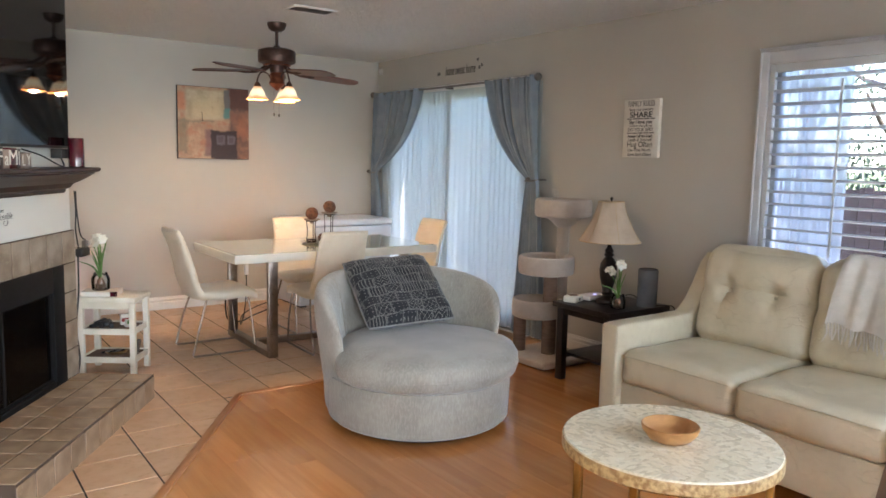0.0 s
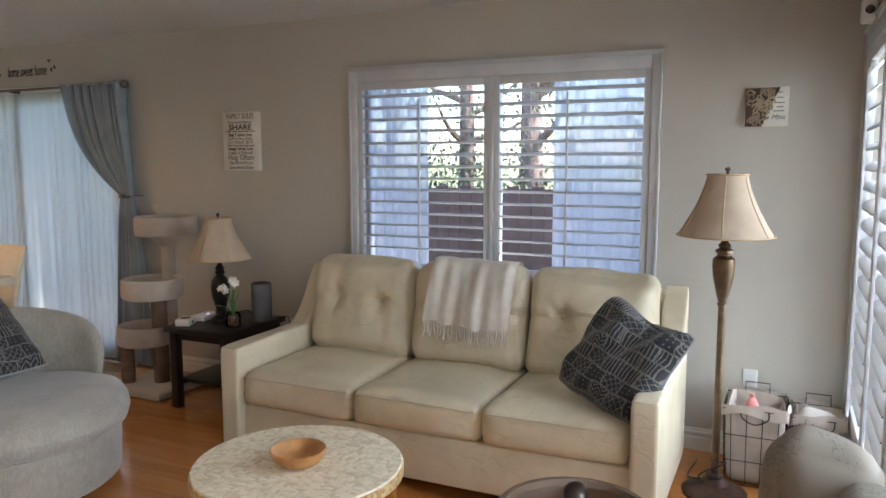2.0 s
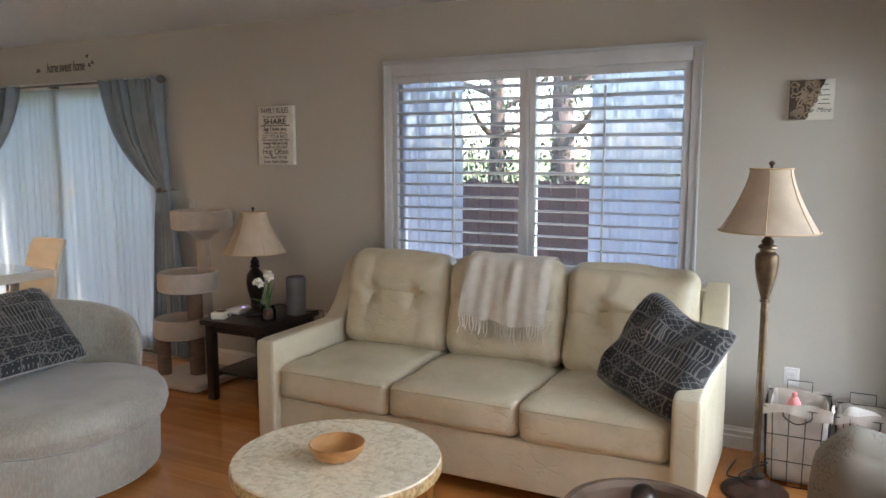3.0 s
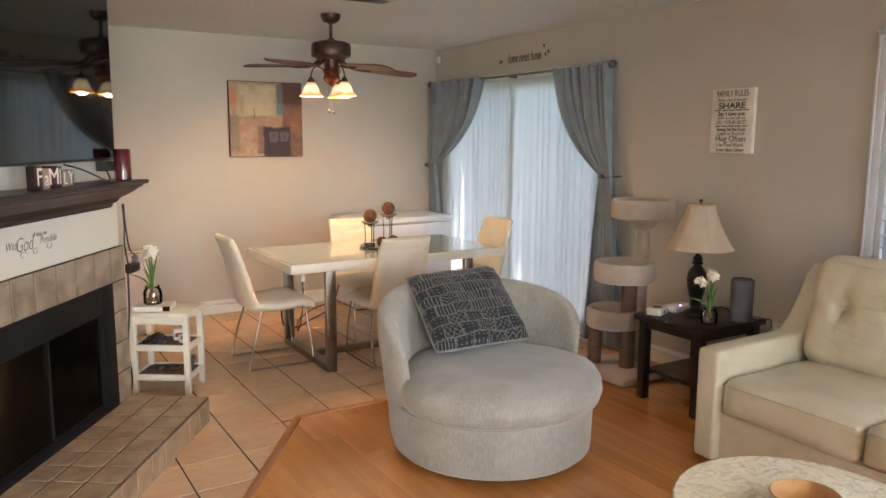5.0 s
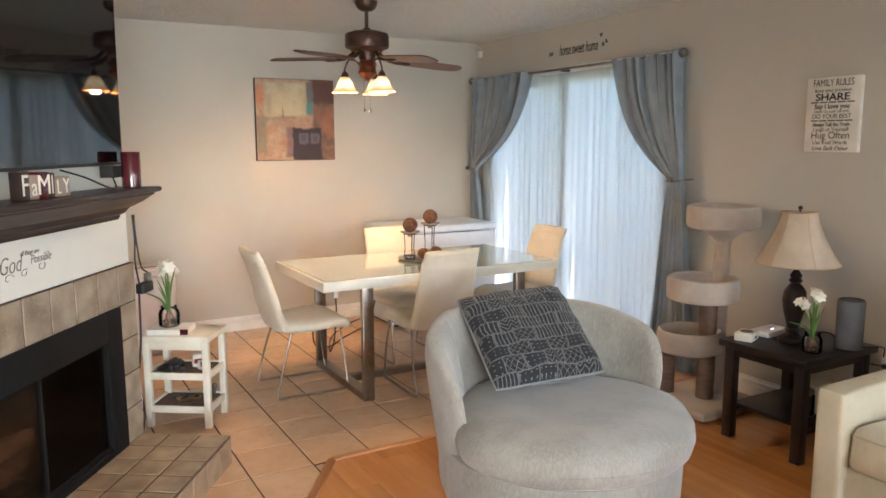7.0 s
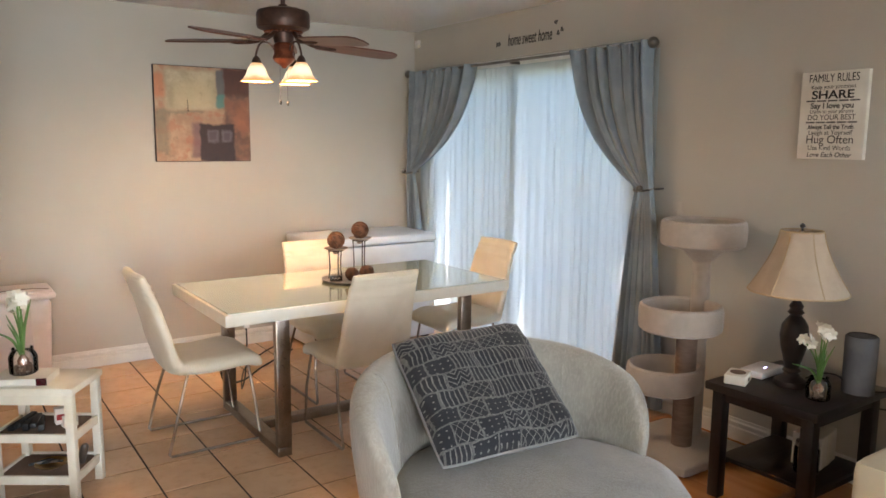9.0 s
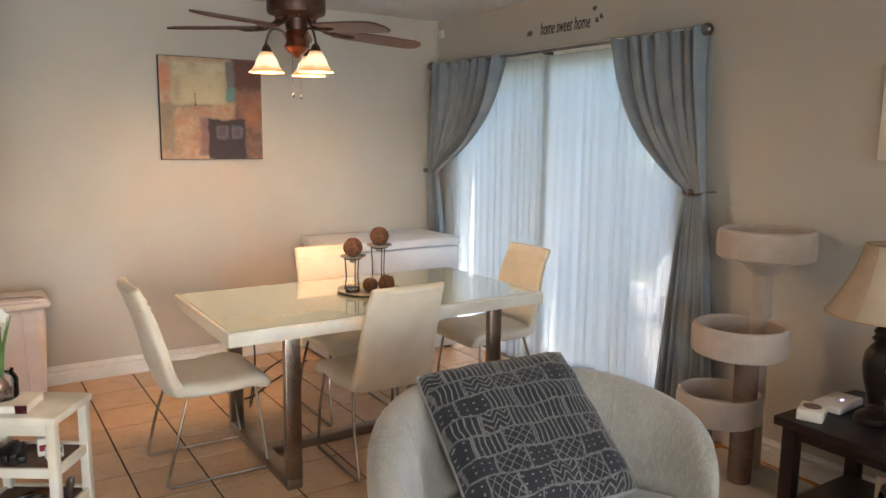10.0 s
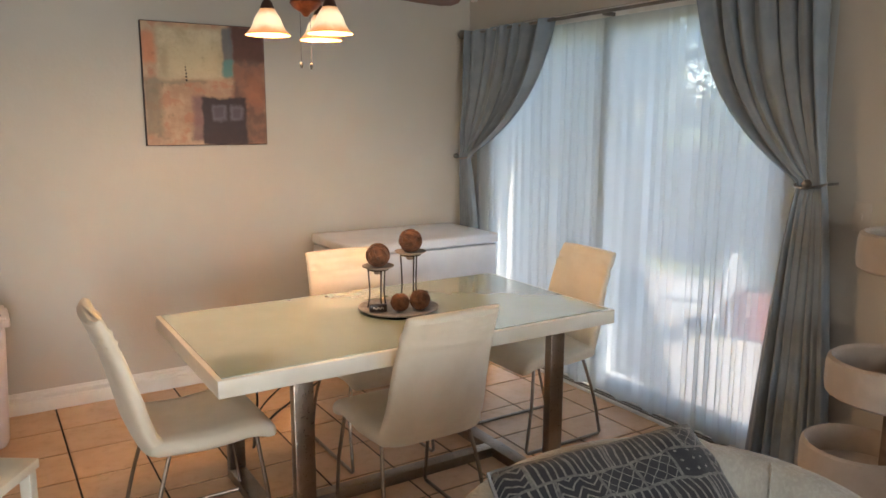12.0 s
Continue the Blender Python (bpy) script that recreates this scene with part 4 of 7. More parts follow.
def back_shape(u, v):
    # u along the wrap, v round the section
    ang = radians(179 - 192 * u)
    e = abs(2 * u - 1)
    top = 0.78 - 0.17 * e ** 2.8 - 0.11 * max(0, (e - 0.82) / 0.18) ** 2
    rise = 1 - max(0, (e - 0.9) / 0.1) ** 2
    lo, a = 0.04 + 0.25 * max(0, (e - 0.85) / 0.15), 2 * math.pi * v
    th = 0.066 * (1 - 0.66 * max(0, (e - 0.55) / 0.45) ** 2) * max(0.15, rise ** 0.5)
    zc, hz = (lo + top) / 2, (top - lo) / 2
    cz, cr = math.sin(a), math.cos(a)
    z = zc + hz * math.copysign(abs(cz) ** 0.45, cz)
    flare = 0.074 * max(-0.06, z - 0.29) / 0.5
    r = 0.472 + flare - 0.022 * max(0, (e - 0.72) / 0.28) ** 1.6 + th * math.copysign(abs(cr) ** 0.6, cr)
    return Vector((r * math.cos(ang), r * math.sin(ang), z)) + 0.005 * noise.noise_vector(Vector((u * 6, v * 4, 3)))


bm = B()
g = [[bm.verts.new(back_shape(i / 60, j / 28)) for j in range(28)] for i in range(61)]
for i in range(60):
    for j in range(28):
        bm.faces.new((g[i][j], g[i + 1][j], g[i + 1][(j + 1) % 28], g[i][(j + 1) % 28]))
bm.faces.new(g[0])
bm.faces.new(g[-1])
shell = part("backrest", bm, "chenille", swivel, angle=80)
for u in (0.24, 0.76):
    part("seam", tube(B(), [back_shape(u, t) for t in np.linspace(0.27, 0.6, 16)], 0.0035, 6), "chenille", shell)


def pillow(name, m, size, thick, label, back="woven", group="geometric cushions", slump=0.0):
    p = thing(name, m, label, "cushion", group)
    n = 36

    def surf(side):
        def f(u, v):
            x, y = 2 * u - 1, 2 * v - 1
            pin = 1 - 0.07 * (1 - abs(x) ** 3) * abs(y) ** 6 - 0.0
            pin2 = 1 - 0.07 * (1 - abs(y) ** 3) * abs(x) ** 6
            h = max(0, (1 - x ** 4)) ** 0.55 * max(0, (1 - y ** 4)) ** 0.55
            q = Vector((x * size / 2 * pin2, y * size / 2 * pin, side * thick / 2 * h))
            w = 0.014 * noise.noise(Vector((x * 2.2 + side, y * 2.2, side * 3))) + 0.006 * noise.noise(Vector((x * 6, y * 6, side)))
            q.z += w * min(1, h * 2)
            k = 1 - (0.07 + 0.08 * slump) * (abs(x) * abs(y)) ** 4
            q.x, q.y = q.x * k, q.y * k
            up = max(0, y) ** 1.5
            q.y -= slump * 0.15 * size * up * math.exp(-((x - 0.1) / 0.5) ** 2)
            q.z -= slump * (0.09 * math.exp(-((x - 0.05 - 0.3 * y) / 0.3) ** 2) * max(0, y + 0.3) * (0.35 + 0.65 * side) + 0.03 * up * abs(x) ** 2)
            q.z += slump * (0.03 * noise.noise(Vector((x * 3 + 5, y * 3, 2))) + 0.012 * math.sin(9 * x - 5 * y)) * (1 if side > 0 else 0.5)
            q += slump * 0.02 * noise.noise_vector(Vector((x * 1.7, y * 1.7, 8)))
            return q
        return f
    part("cover", sheet(B(), surf(1), n, n), "woven", p, angle=180)
    part("reverse", sheet(B(), surf(-1), n, n), back, p, angle=180)
    rim = [surf(1)(t, 0) for t in np.linspace(0, 1, 20)[:-1]] + [surf(1)(1, t) for t in np.linspace(0, 1, 20)[:-1]] + [surf(1)(1 - t, 1) for t in np.linspace(0, 1, 20)[:-1]] + [surf(1)(0, 1 - t) for t in np.linspace(0, 1, 20)[:-1]]
    part("piping", tube(B(), rim, 0.005, 6, True), "piping", p)
    return p


def frame_of(c, xa, ya):
    """A pose from a centre and two edge directions."""
    xa = Vector(xa).normalized()
    za = xa.cross(Vector(ya)).normalized()
    ya = za.cross(xa)
    return Matrix(((xa.x, ya.x, za.x, c[0]), (xa.y, ya.y, za.y, c[1]), (xa.z, ya.z, za.z, c[2]), (0, 0, 0, 1)))


pillow("throw_pillow", frame_of((2.252, 3.592, 0.672), (0.475, -0.085, 0.025), (0.08, 0.45, 0.325)), 0.55, 0.16, "dark geometric woven cushion on the grey swivel chair")

# sofa: x runs to its right as one sits (towards -y), y to its back, z up
SM = Matrix(((0, 1, 0, 2.94), (-1, 0, 0, 2.64), (0, 0, 1, 0), (0, 0, 0, 1)))
SL = 2.19
sofa = thing("sofa", SM, "three-seat cream leather sofa with tufted back cushions", "sofa")
part("base", box(B(), 0.02, 0.025, 0.07, SL - 0.02, 0.86, 0.30, 0.012, 3), "leather", sofa)
part("back_frame", soft(B(), SL / 2, 0.87, 0.49, SL - 0.10, 0.16, 0.82, 0.04, 10), "leather", sofa)
for k, x in enumerate((0.06, SL - 0.06)):
    bm = soft(B(), x, 0.42, 0.335, 0.12, 0.88, 0.53, 0.022, 10, (0.004, 0, 0.004))
    for v in bm.verts:
        if v.co.z > 0.4 and v.co.y > 0.35:
            v.co.z += 0.33 * min(1.0, max(0, (v.co.y - 0.575) / 0.25)) ** 1.5
    part("arm", bm, "leather", sofa)
W3 = (SL - 0.24) / 3
for k in range(3):
    cx = 0.12 + W3 * (k + 0.5)
    bm = soft(B(), cx, 0.36, 0.385, W3 - 0.006, 0.72, 0.18, 0.045, 12, (0.0, 0.012, 0.022), 0.011, k + 1)
    seat = part("seat_cushion", bm, "leather", sofa)
    loop = [(cx - W3 / 2 + 0.02, 0.002, 0.445), (cx, -0.012, 0.452), (cx + W3 / 2 - 0.02, 0.002, 0.445)]
    part("seam", tube(B(), curve_pts(loop, 8), 0.0035, 6), "seam", seat)
    bm = soft(B(), 0, 0, 0, W3 - 0.008, 0.20, 0.54, 0.075, 32, (0.0, 0.04, 0.022), 0.014, k + 7)
    tufts = [Vector((-W3 * 0.2, -0.1, 0.03)), Vector((W3 * 0.2, -0.1, 0.03))]
    for v in bm.verts:
        if v.co.y < 0:
            for tf in tufts:
                d = math.hypot(v.co.x - tf.x, v.co.z - tf.z)
                v.co.y += 0.045 * math.exp(-(d / 0.045) ** 2) + 0.006 * math.exp(-((v.co.x - tf.x) / 0.02) ** 2) * math.exp(-((v.co.z - tf.z) / 0.14) ** 2)
                rad = math.atan2(v.co.z - tf.z, v.co.x - tf.x)
                v.co.y += 0.006 * math.cos(7 * rad + k) * math.exp(-((d - 0.06) / 0.04) ** 2)
            v.co.y += 0.020 * math.exp(-((v.co.z - 0.03 - 0.008 * math.cos(7 * v.co.x)) / 0.015) ** 2)
            v.co.y += 0.009 * (1 - abs(noise.noise(Vector((v.co.x * 7, k * 4.0, v.co.z * 4))))) ** 5 * min(1.0, abs(v.co.x) * 8 / W3)
    cush = part("back_cushion", bm, "leather", sofa, at=pose(cx, 0.71, 0.715, -13, 0, 0))
    for tf in tufts:
        part("button", lathe(B(), [(0.001, 0.004), (0.008, 0.003), (0.011, 0.0), (0.010, -0.003)], 12), "leather", cush, at=pose(tf.x, tf.y + 0.022, tf.z, 90))
for x in (0.08, SL - 0.08):
    for y in (0.07, 0.84):
        part("foot", box(B(), x - 0.03, y - 0.03, 0.0, x + 0.03, y + 0.03, 0.075, 0.004), "black_wood", sofa)
pillow("throw_pillow", frame_of((3.215, 0.655, 0.685), (-0.2, -0.36, -0.1), (0.15, -0.25, 0.36)), 0.50, 0.17, "slumped dark geometric woven cushion on the cream sofa", "lining", slump=0.55)

# ---- coffee table ----
CT = Vector((2.175, 1.615, 0))
coffee = thing("coffee_table", pose(CT.x, CT.y, 0), "round coffee table with shell mosaic top and brass legs", "coffee table")
part("top", lathe(B(), [(0.30, 0.400), (0.370, 0.401), (0.376, 0.404), (0.380, 0.436), (0.3795, 0.444), (0.375, 0.45), (0.2, 0.4505), (0.01, 0.4505)], 96), "mosaic", coffee)
part("edge_band", lathe(B(), [(0.370, 0.4005), (0.3765, 0.4015), (0.3825, 0.405), (0.383, 0.437), (0.3800, 0.4445)], 96, cap=False), "edge_chips", coffee, "golden brown chip edge")
for a in (20, 110, 200, 290):
    c, s = math.cos(radians(a)), math.sin(radians(a))
    part("leg", box(B(), -0.012, -0.012, 0, 0.012, 0.012, 0.399, 0.003, m=pose(0.345 * c, 0.345 * s, 0, 0, 0, a)), "brass", coffee)
part("stretcher", tube(B(), [(0.33 * math.cos(a), 0.33 * math.sin(a), 0.385) for a in np.linspace(0, 2 * math.pi, 49)[:-1]], 0.008, 8, True), "brass", coffee)
bm = lathe(B(), [(0.01, 0.0), (0.05, 0.0), (0.075, 0.012), (0.096, 0.038), (0.102, 0.058), (0.098, 0.062), (0.091, 0.058), (0.082, 0.036), (0.055, 0.016), (0.01, 0.012)], 40)
single("bowl", bm, "acacia", "round wooden bowl on the coffee table", "bowl", at=pose(CT.x - 0.025, CT.y - 0.018, 0.451))

# ---- dining set ----
table = thing("dining_table", pose(2.577, 5.30, 0), "white dining table with glass top and steel legs", "dining table")
part("tabletop", box(B(), -0.83, -0.447, 0.690, 0.83, 0.447, 0.748, 0.004), "table_white", table)
part("glass_top", box(B(), -0.812, -0.430, 0.7465, 0.812, 0.430, 0.7515, 0.001, 1), "table_glass", table)
for x in (-0.545, 0.545):
    for y in (-0.40, 0.40):
        part("leg", box(B(), x - 0.035, y - 0.02, 0.045, x + 0.035, y + 0.02, 0.69, 0.003), "chrome", table)
    part("foot_rail", box(B(), x - 0.035, -0.42, 0.0, x + 0.035, 0.42, 0.045, 0.003), "chrome", table)
part("stretcher", box(B(), -0.51, -0.03, 0.0, 0.51, 0.03, 0.045, 0.003), "chrome", table)


def dining_chair(m, label):
    """Slip-covered chair on two sled legs, facing +x."""
    ch = thing("dining_chair", m, label, "chair", "chairs round the dining table")
    bm = soft(B(), 0.02, 0, 0.437, 0.44, 0.43, 0.066, 0.03, 12, (0.006, 0.004, 0.008), 0.004, 2)
    for v in bm.verts:
        v.co.z -= 0.03 * max(0, (v.co.x - 0.12) / 0.12) ** 2 + 0.012 * max(0, 1 - abs(v.co.x + 0.02) / 0.16)
    part("seat", bm, "slip", ch)
    prof = curve_pts([(-0.165, 0, 0.42), (-0.205, 0, 0.52), (-0.235, 0, 0.64), (-0.275, 0, 0.78), (-0.325, 0, 0.90)], 12)
    n = len(prof)
    bm = B()
    rings = []
    for i, p in enumerate(prof):
        a, b = prof[max(0, i - 1)], prof[min(n - 1, i + 1)]
        t = (b - a).normalized()
        nrm = Vector((t.z, 0, -t.x))
        f = i / (n - 1)
        hw, th = 0.212 - 0.03 * f, 0.034 - 0.010 * f
        if i == n - 1:
            th *= 0.45
        ring = []
        for j in range(48):
            ang = 2 * math.pi * j / 48
            c, s = math.cos(ang), math.sin(ang)
            y = hw * math.copysign(abs(c) ** 0.35, c)
            d = th * math.copysign(abs(s) ** 0.7, s)
            bow = 0.022 * (1 - (y / hw) ** 2)
            crease = (1 - abs(noise.noise(Vector((y * 5 + 3, f * 16 + y * 6, 1))))) ** 7
            band = math.exp(-((f - 0.84) / 0.10) ** 2) + 0.6 * math.exp(-((f - 0.06) / 0.09) ** 2)
            wr = (0.009 * crease - 0.003) * band + 0.003 * noise.noise(Vector((y * 9, f * 7, 1)))
            ring.append(bm.verts.new(p + nrm * (d + wr) - Vector((bow, 0, 0)) + Vector((0, y, 0))))
        rings.append(ring)
    for a, b in zip(rings, rings[1:]):
        for j in range(48):
            bm.faces.new((a[j], a[(j + 1) % 48], b[(j + 1) % 48], b[j]))
    bm.faces.new(rings[0])
    bm.faces.new(rings[-1])
    part("backrest", bm, "slip", ch)
    for y in (-0.205, 0.205):
        path = curve_pts([(-0.13, y * 0.88, 0.42), (-0.192, y, 0.22), (-0.243, y, 0.018)], 3) + [(-0.233, y, 0.008), (0.205, y, 0.008), (0.215, y, 0.018), (0.19, y, 0.22), (0.165, y * 0.9, 0.415)]
        part("sled_leg", tube(B(), path, 0.0075, 8), "chrome", ch)
    part("cross_bar", tube(B(), [(0.16, -0.185, 0.405), (0.16, 0.185, 0.405)], 0.007, 8), "chrome", ch)
    return ch


ch = dining_chair(pose(1.795, 5.365, 0, 0, 0, 0), "cream slip-covered dining chair at the table's short end")
for x, y, a, lab in ((2.50, 5.02, 90, "cream slip-covered dining chair with its back to the living room"), (2.67, 5.66, -90, "cream slip-covered dining chair between table and wall"), (3.44, 5.40, 180, "cream slip-covered dining chair beside the patio door")):
    tagged(copy_thing(ch, pose(x, y, 0, 0, 0, a)), lab)

freezer = thing("chest_freezer", pose(2.92, 6.38, 0), "white chest freezer against the wall", "freezer")
part("body", box(B(), 0, 0.01, 0.02, 1.0, 0.57, 0.765, 0.012, 3), "enamel", freezer)
part("lid", box(B(), -0.006, 0.0, 0.772, 1.006, 0.575, 0.832, 0.014, 3), "enamel", freezer)
part("hinge", box(B(), 0.2, 0.568, 0.74, 0.26, 0.58, 0.8), "enamel", freezer)
for x in (0.06, 0.94):
    part("foot", box(B(), x - 0.03, 0.05, 0, x + 0.03, 0.5, 0.02), "black_metal", freezer)

# ---- ceiling fan ----
fan = thing("ceiling_fan", pose(2.33, 5.51, 0), "dark bronze ceiling fan with five blades and lit glass shades", "ceiling fan")
part("canopy", lathe(B(), [(0.072, H), (0.07, H - 0.02), (0.06, H - 0.045), (0.04, H - 0.06), (0.018, H - 0.066)], 32), "dark_bronze", fan)
part("downrod", tube(B(), [(0, 0, H - 0.05), (0, 0, 2.24)], 0.012, 12), "dark_bronze", fan)
motor = part("motor", lathe(B(), [(0.02, 2.262), (0.03, 2.25), (0.09, 2.24), (0.135, 2.225), (0.142, 2.21), (0.143, 2.15), (0.138, 2.135), (0.10, 2.12), (0.06, 2.112), (0.05, 2.06), (0.035, 2.055)], 48), "dark_bronze", fan)
for a in range(0, 360, 15):
    part("vent_slot", box(B(), 0.068, -0.004, 2.1125, 0.105, 0.004, 2.119, m=pose(0, 0, 0, 0, 0, a)), "copper", motor)
for i in range(5):
    a = -6 + 72 * i
    m = pose(0, 0, 2.07) @ Matrix.Rotation(radians(3.0), 4, Vector((0.866, 0.5, 0))) @ pose(0, 0, 0, 0, 0, a)
    bm = B()
    outline = [(0.20, -0.055), (0.30, -0.062), (0.50, -0.070), (0.62, -0.066), (0.66, -0.045), (0.672, 0.0), (0.66, 0.045), (0.62, 0.066), (0.50, 0.070), (0.30, 0.062), (0.20, 0.055)]
    slab(bm, outline, -0.004, 0.004, 0.002)
    bm.faces.new([v for v in bm.verts if abs(v.co.z + 0.004) < 1e-6][:len(outline)])
    blade = part("blade", bm, "blade", fan, at=m @ pose(0, 0, 0, -12, 2.0, 0))
    part("blade_arm", tube(B(), curve_pts([(0.08, 0, 0.045), (0.13, 0, 0.01), (0.18, 0, -0.004), (0.30, 0, -0.008)], 4), [0.012] * 12 + [0.005], 8), "dark_bronze", blade)
part("light_fitter", lathe(B(), [(0.045, 2.06), (0.055, 2.045), (0.052, 2.0), (0.06, 1.985), (0.062, 1.975), (0.045, 1.955), (0.02, 1.94), (0.008, 1.925)], 32), "copper", fan)
bulb = shade_glass()
for a in (45, 165, 285):
    c, s = math.cos(radians(a)), math.sin(radians(a))
    part("light_arm", tube(B(), curve_pts([(0.04 * c, 0.04 * s, 2.0), (0.07 * c, 0.07 * s, 2.05), (0.12 * c, 0.12 * s, 2.055), (0.147 * c, 0.147 * s, 2.0), (0.147 * c, 0.147 * s, 1.965)], 5), 0.006, 8), "dark_bronze", fan)
    part("socket_cup", lathe(B(), [(0.008, 1.985), (0.018, 1.975), (0.026, 1.955), (0.03, 1.942)], 20, 0.147 * c, 0.147 * s), "dark_bronze", fan)
    part("glass_shade", lathe(B(), [(0.028, 1.948), (0.036, 1.935), (0.050, 1.912), (0.059, 1.885), (0.074, 1.862), (0.087, 1.850), (0.084, 1.850), (0.056, 1.885), (0.047, 1.91), (0.033, 1.935)], 32, 0.147 * c, 0.147 * s, False), bulb, fan, "amber-white alabaster glass shade, lit")
    lamp = new("bulb", bpy.data.lights.new("bulb", "POINT"))
    lamp.data.energy, lamp.data.color, lamp.data.shadow_soft_size = 1.36, (1.0, 0.63, 0.35), 0.03
    lamp.location = (2.33 + 0.147 * c, 5.51 + 0.147 * s, 1.864)
for dx, z in ((-0.012, 1.752), (0.03, 1.748)):
    part("pull_chain", tube(B(), [(dx, 0.03, 1.96), (dx, 0.03, z)], 0.0008, 6), "wire", fan)
    part("chain_knob", lathe(B(), [(0.002, z + 0.004), (0.006, z), (0.007, z - 0.012), (0.003, z - 0.022)], 10, dx, 0.03), "cord", fan)


# ---- on the walls ----
art = thing("painting", pose(1.982, YN - 0.032, 1.383), "abstract canvas in rust, cream and dark plum", "painting")
part("canvas", box(B(), 0, 0.003, 0, 0.668, 0.0315, 0.658, 0.003), "paint_edge", art)
part("picture", box(B(), 0.004, 0.0, 0.004, 0.664, 0.003, 0.654), "paint", art)
part("brush_marks", box(box(box(box(box(B(), 0.221, -0.0012, 0.348, 0.230, 0.0, 0.360), 0.220, -0.0012, 0.366, 0.229, 0.0, 0.377), 0.221, -0.0012, 0.384, 0.229, 0.0, 0.394), 0.219, -0.0012, 0.402, 0.227, 0.0, 0.411), 0.219, -0.0012, 0.419, 0.226, 0.0, 0.427), "ink", art)

sign = thing("wall_sign", EAST @ pose(-3.405, 1.668, 0), "white wooden sign with black lettered family rules", "sign")
part("board", box(B(), -0.151, -0.196, 0, 0.151, 0.196, 0.028, 0.003), "paper", sign)
LINES = (("FAMILY RULES", 0.165, 0.052, 0.70, 0), ("Keep your promises", 0.127, 0.026, 0.95, 0), ("SHARE", 0.091, 0.052, 1.25, 1), ("Say I love you", 0.043, 0.036, 0.98, 1), ("Listen to your parents", 0.018, 0.024, 0.92, 0),
         ("DO YOUR BEST", -0.009, 0.034, 0.92, 0), ("Always Tell the Truth", -0.052, 0.027, 0.88, 1), ("Laugh at Yourself", -0.077, 0.029, 0.98, 0), ("Hug Often", -0.109, 0.052, 0.98, 0), ("Use Kind Words", -0.146, 0.030, 0.95, 0), ("Love Each Other", -0.177, 0.030, 0.98, 0.5))
for body, y, size, sq, bold in LINES:
    letters("lettering", body, size, "ink", sign, pose(-0.002, y, 0.0285), 0.0004 + 0.0004 * bold, squeeze=sq, thin=-0.02 * bold, shear=0.25 if body.startswith("Love") else 0.0)
for y, w in ((0.066, 0.25), (-0.030, 0.24)):
    bm = B()
    for k in range(5):
        box(bm, -w / 2 + k * w / 5 + 0.003, y - 0.004, 0.028, -w / 2 + (k + 1) * w / 5 - 0.004, y + 0.003, 0.0287)
    part("small_print", bm, "grey_ink", sign)

plaque = thing("relief_plaque", EAST @ pose(-0.157, 1.797, 0), "small square plaster plaque with carved scrolls", "wall plaque")
part("board", box(B(), -0.1, -0.097, 0, 0.1, 0.097, 0.022, 0.004), "paper", plaque)
part("carved_field", slab(B(), [(-0.097, -0.094), (-0.02, -0.094), (0.005, -0.03), (0.03, 0.03), (0.06, 0.094), (-0.097, 0.094)], 0.0215, 0.0232, 0.0004), "brown_grout", plaque, "dark stained carved ground")
rnd = random.Random(3)
for i in range(60):
    x, y = rnd.uniform(-0.08, 0.03), rnd.uniform(-0.078, 0.078)
    if x > 0.005 + 0.4 * y + 0.02:
        continue
    r, ph, turn = rnd.uniform(0.008, 0.02), rnd.uniform(0, 6.3), rnd.choice((-1, 1))
    pts = [(x + r * (1 - t * 0.75) * math.cos(ph + turn * 5.5 * t), y + r * (1 - t * 0.75) * math.sin(ph + turn * 5.5 * t), 0.024) for t in np.linspace(0, 1, 14)]
    part("scroll", tube(B(), pts, [0.0045 * (1 - 0.5 * t) for t in np.linspace(0, 1, 14)], 6), "light_grout" if i % 3 else "dish", plaque)
letters("lettering", "Mine", 0.032, "ink", plaque, pose(0.055, -0.05, 0.0225), 0.0005, shear=0.3)
for k, (w, y) in enumerate(((0.03, 0.07), (0.04, 0.045), (0.05, 0.02), (0.04, 0.0), (0.05, -0.02))):
    part("small_print", box(B(), 0.055 - w / 2 + 0.01 * (k % 2), y - 0.002, 0.0218, 0.055 + w / 2, y + 0.002, 0.0227), "grey_ink", plaque)


def heart(bm, cx, cy, s, z0, z1, turn=0.0):
    pts = []
    for a in np.linspace(0, 2 * math.pi, 25)[:-1]:
        x, y = 16 * math.sin(a) ** 3, 13 * math.cos(a) - 5 * math.cos(2 * a) - 2 * math.cos(3 * a) - math.cos(4 * a)
        c, si = math.cos(turn), math.sin(turn)
        pts.append((cx + s / 32 * (c * x - si * y), cy + s / 32 * (si * x + c * y)))
    return slab(bm, pts, z0, z1, 0.0002)


home = thing("wall_lettering", EAST @ pose(-5.53, 2.235, 0), "dark vinyl script lettering above the patio door", "wall decal")
for body, x in (("home", -0.15), ("sweet", 0.005), ("home", 0.165)):
    letters("lettering", body, 0.115, "ink", home, pose(x, 0, 0.001, 0, 0, 0), 0.0008, shear=0.2, squeeze=0.52, thin=-0.004)
for x, y, s, a in ((-0.335, -0.015, 0.035, 1.3), (-0.31, -0.012, 0.035, 1.5), (0.29, 0.0, 0.035, -1.1), (0.325, 0.018, 0.035, -0.9), (0.268, 0.07, 0.036, 0.2)):
    part("heart", heart(B(), x, y, s, 0.0005, 0.002, a), "grey_ink", home)

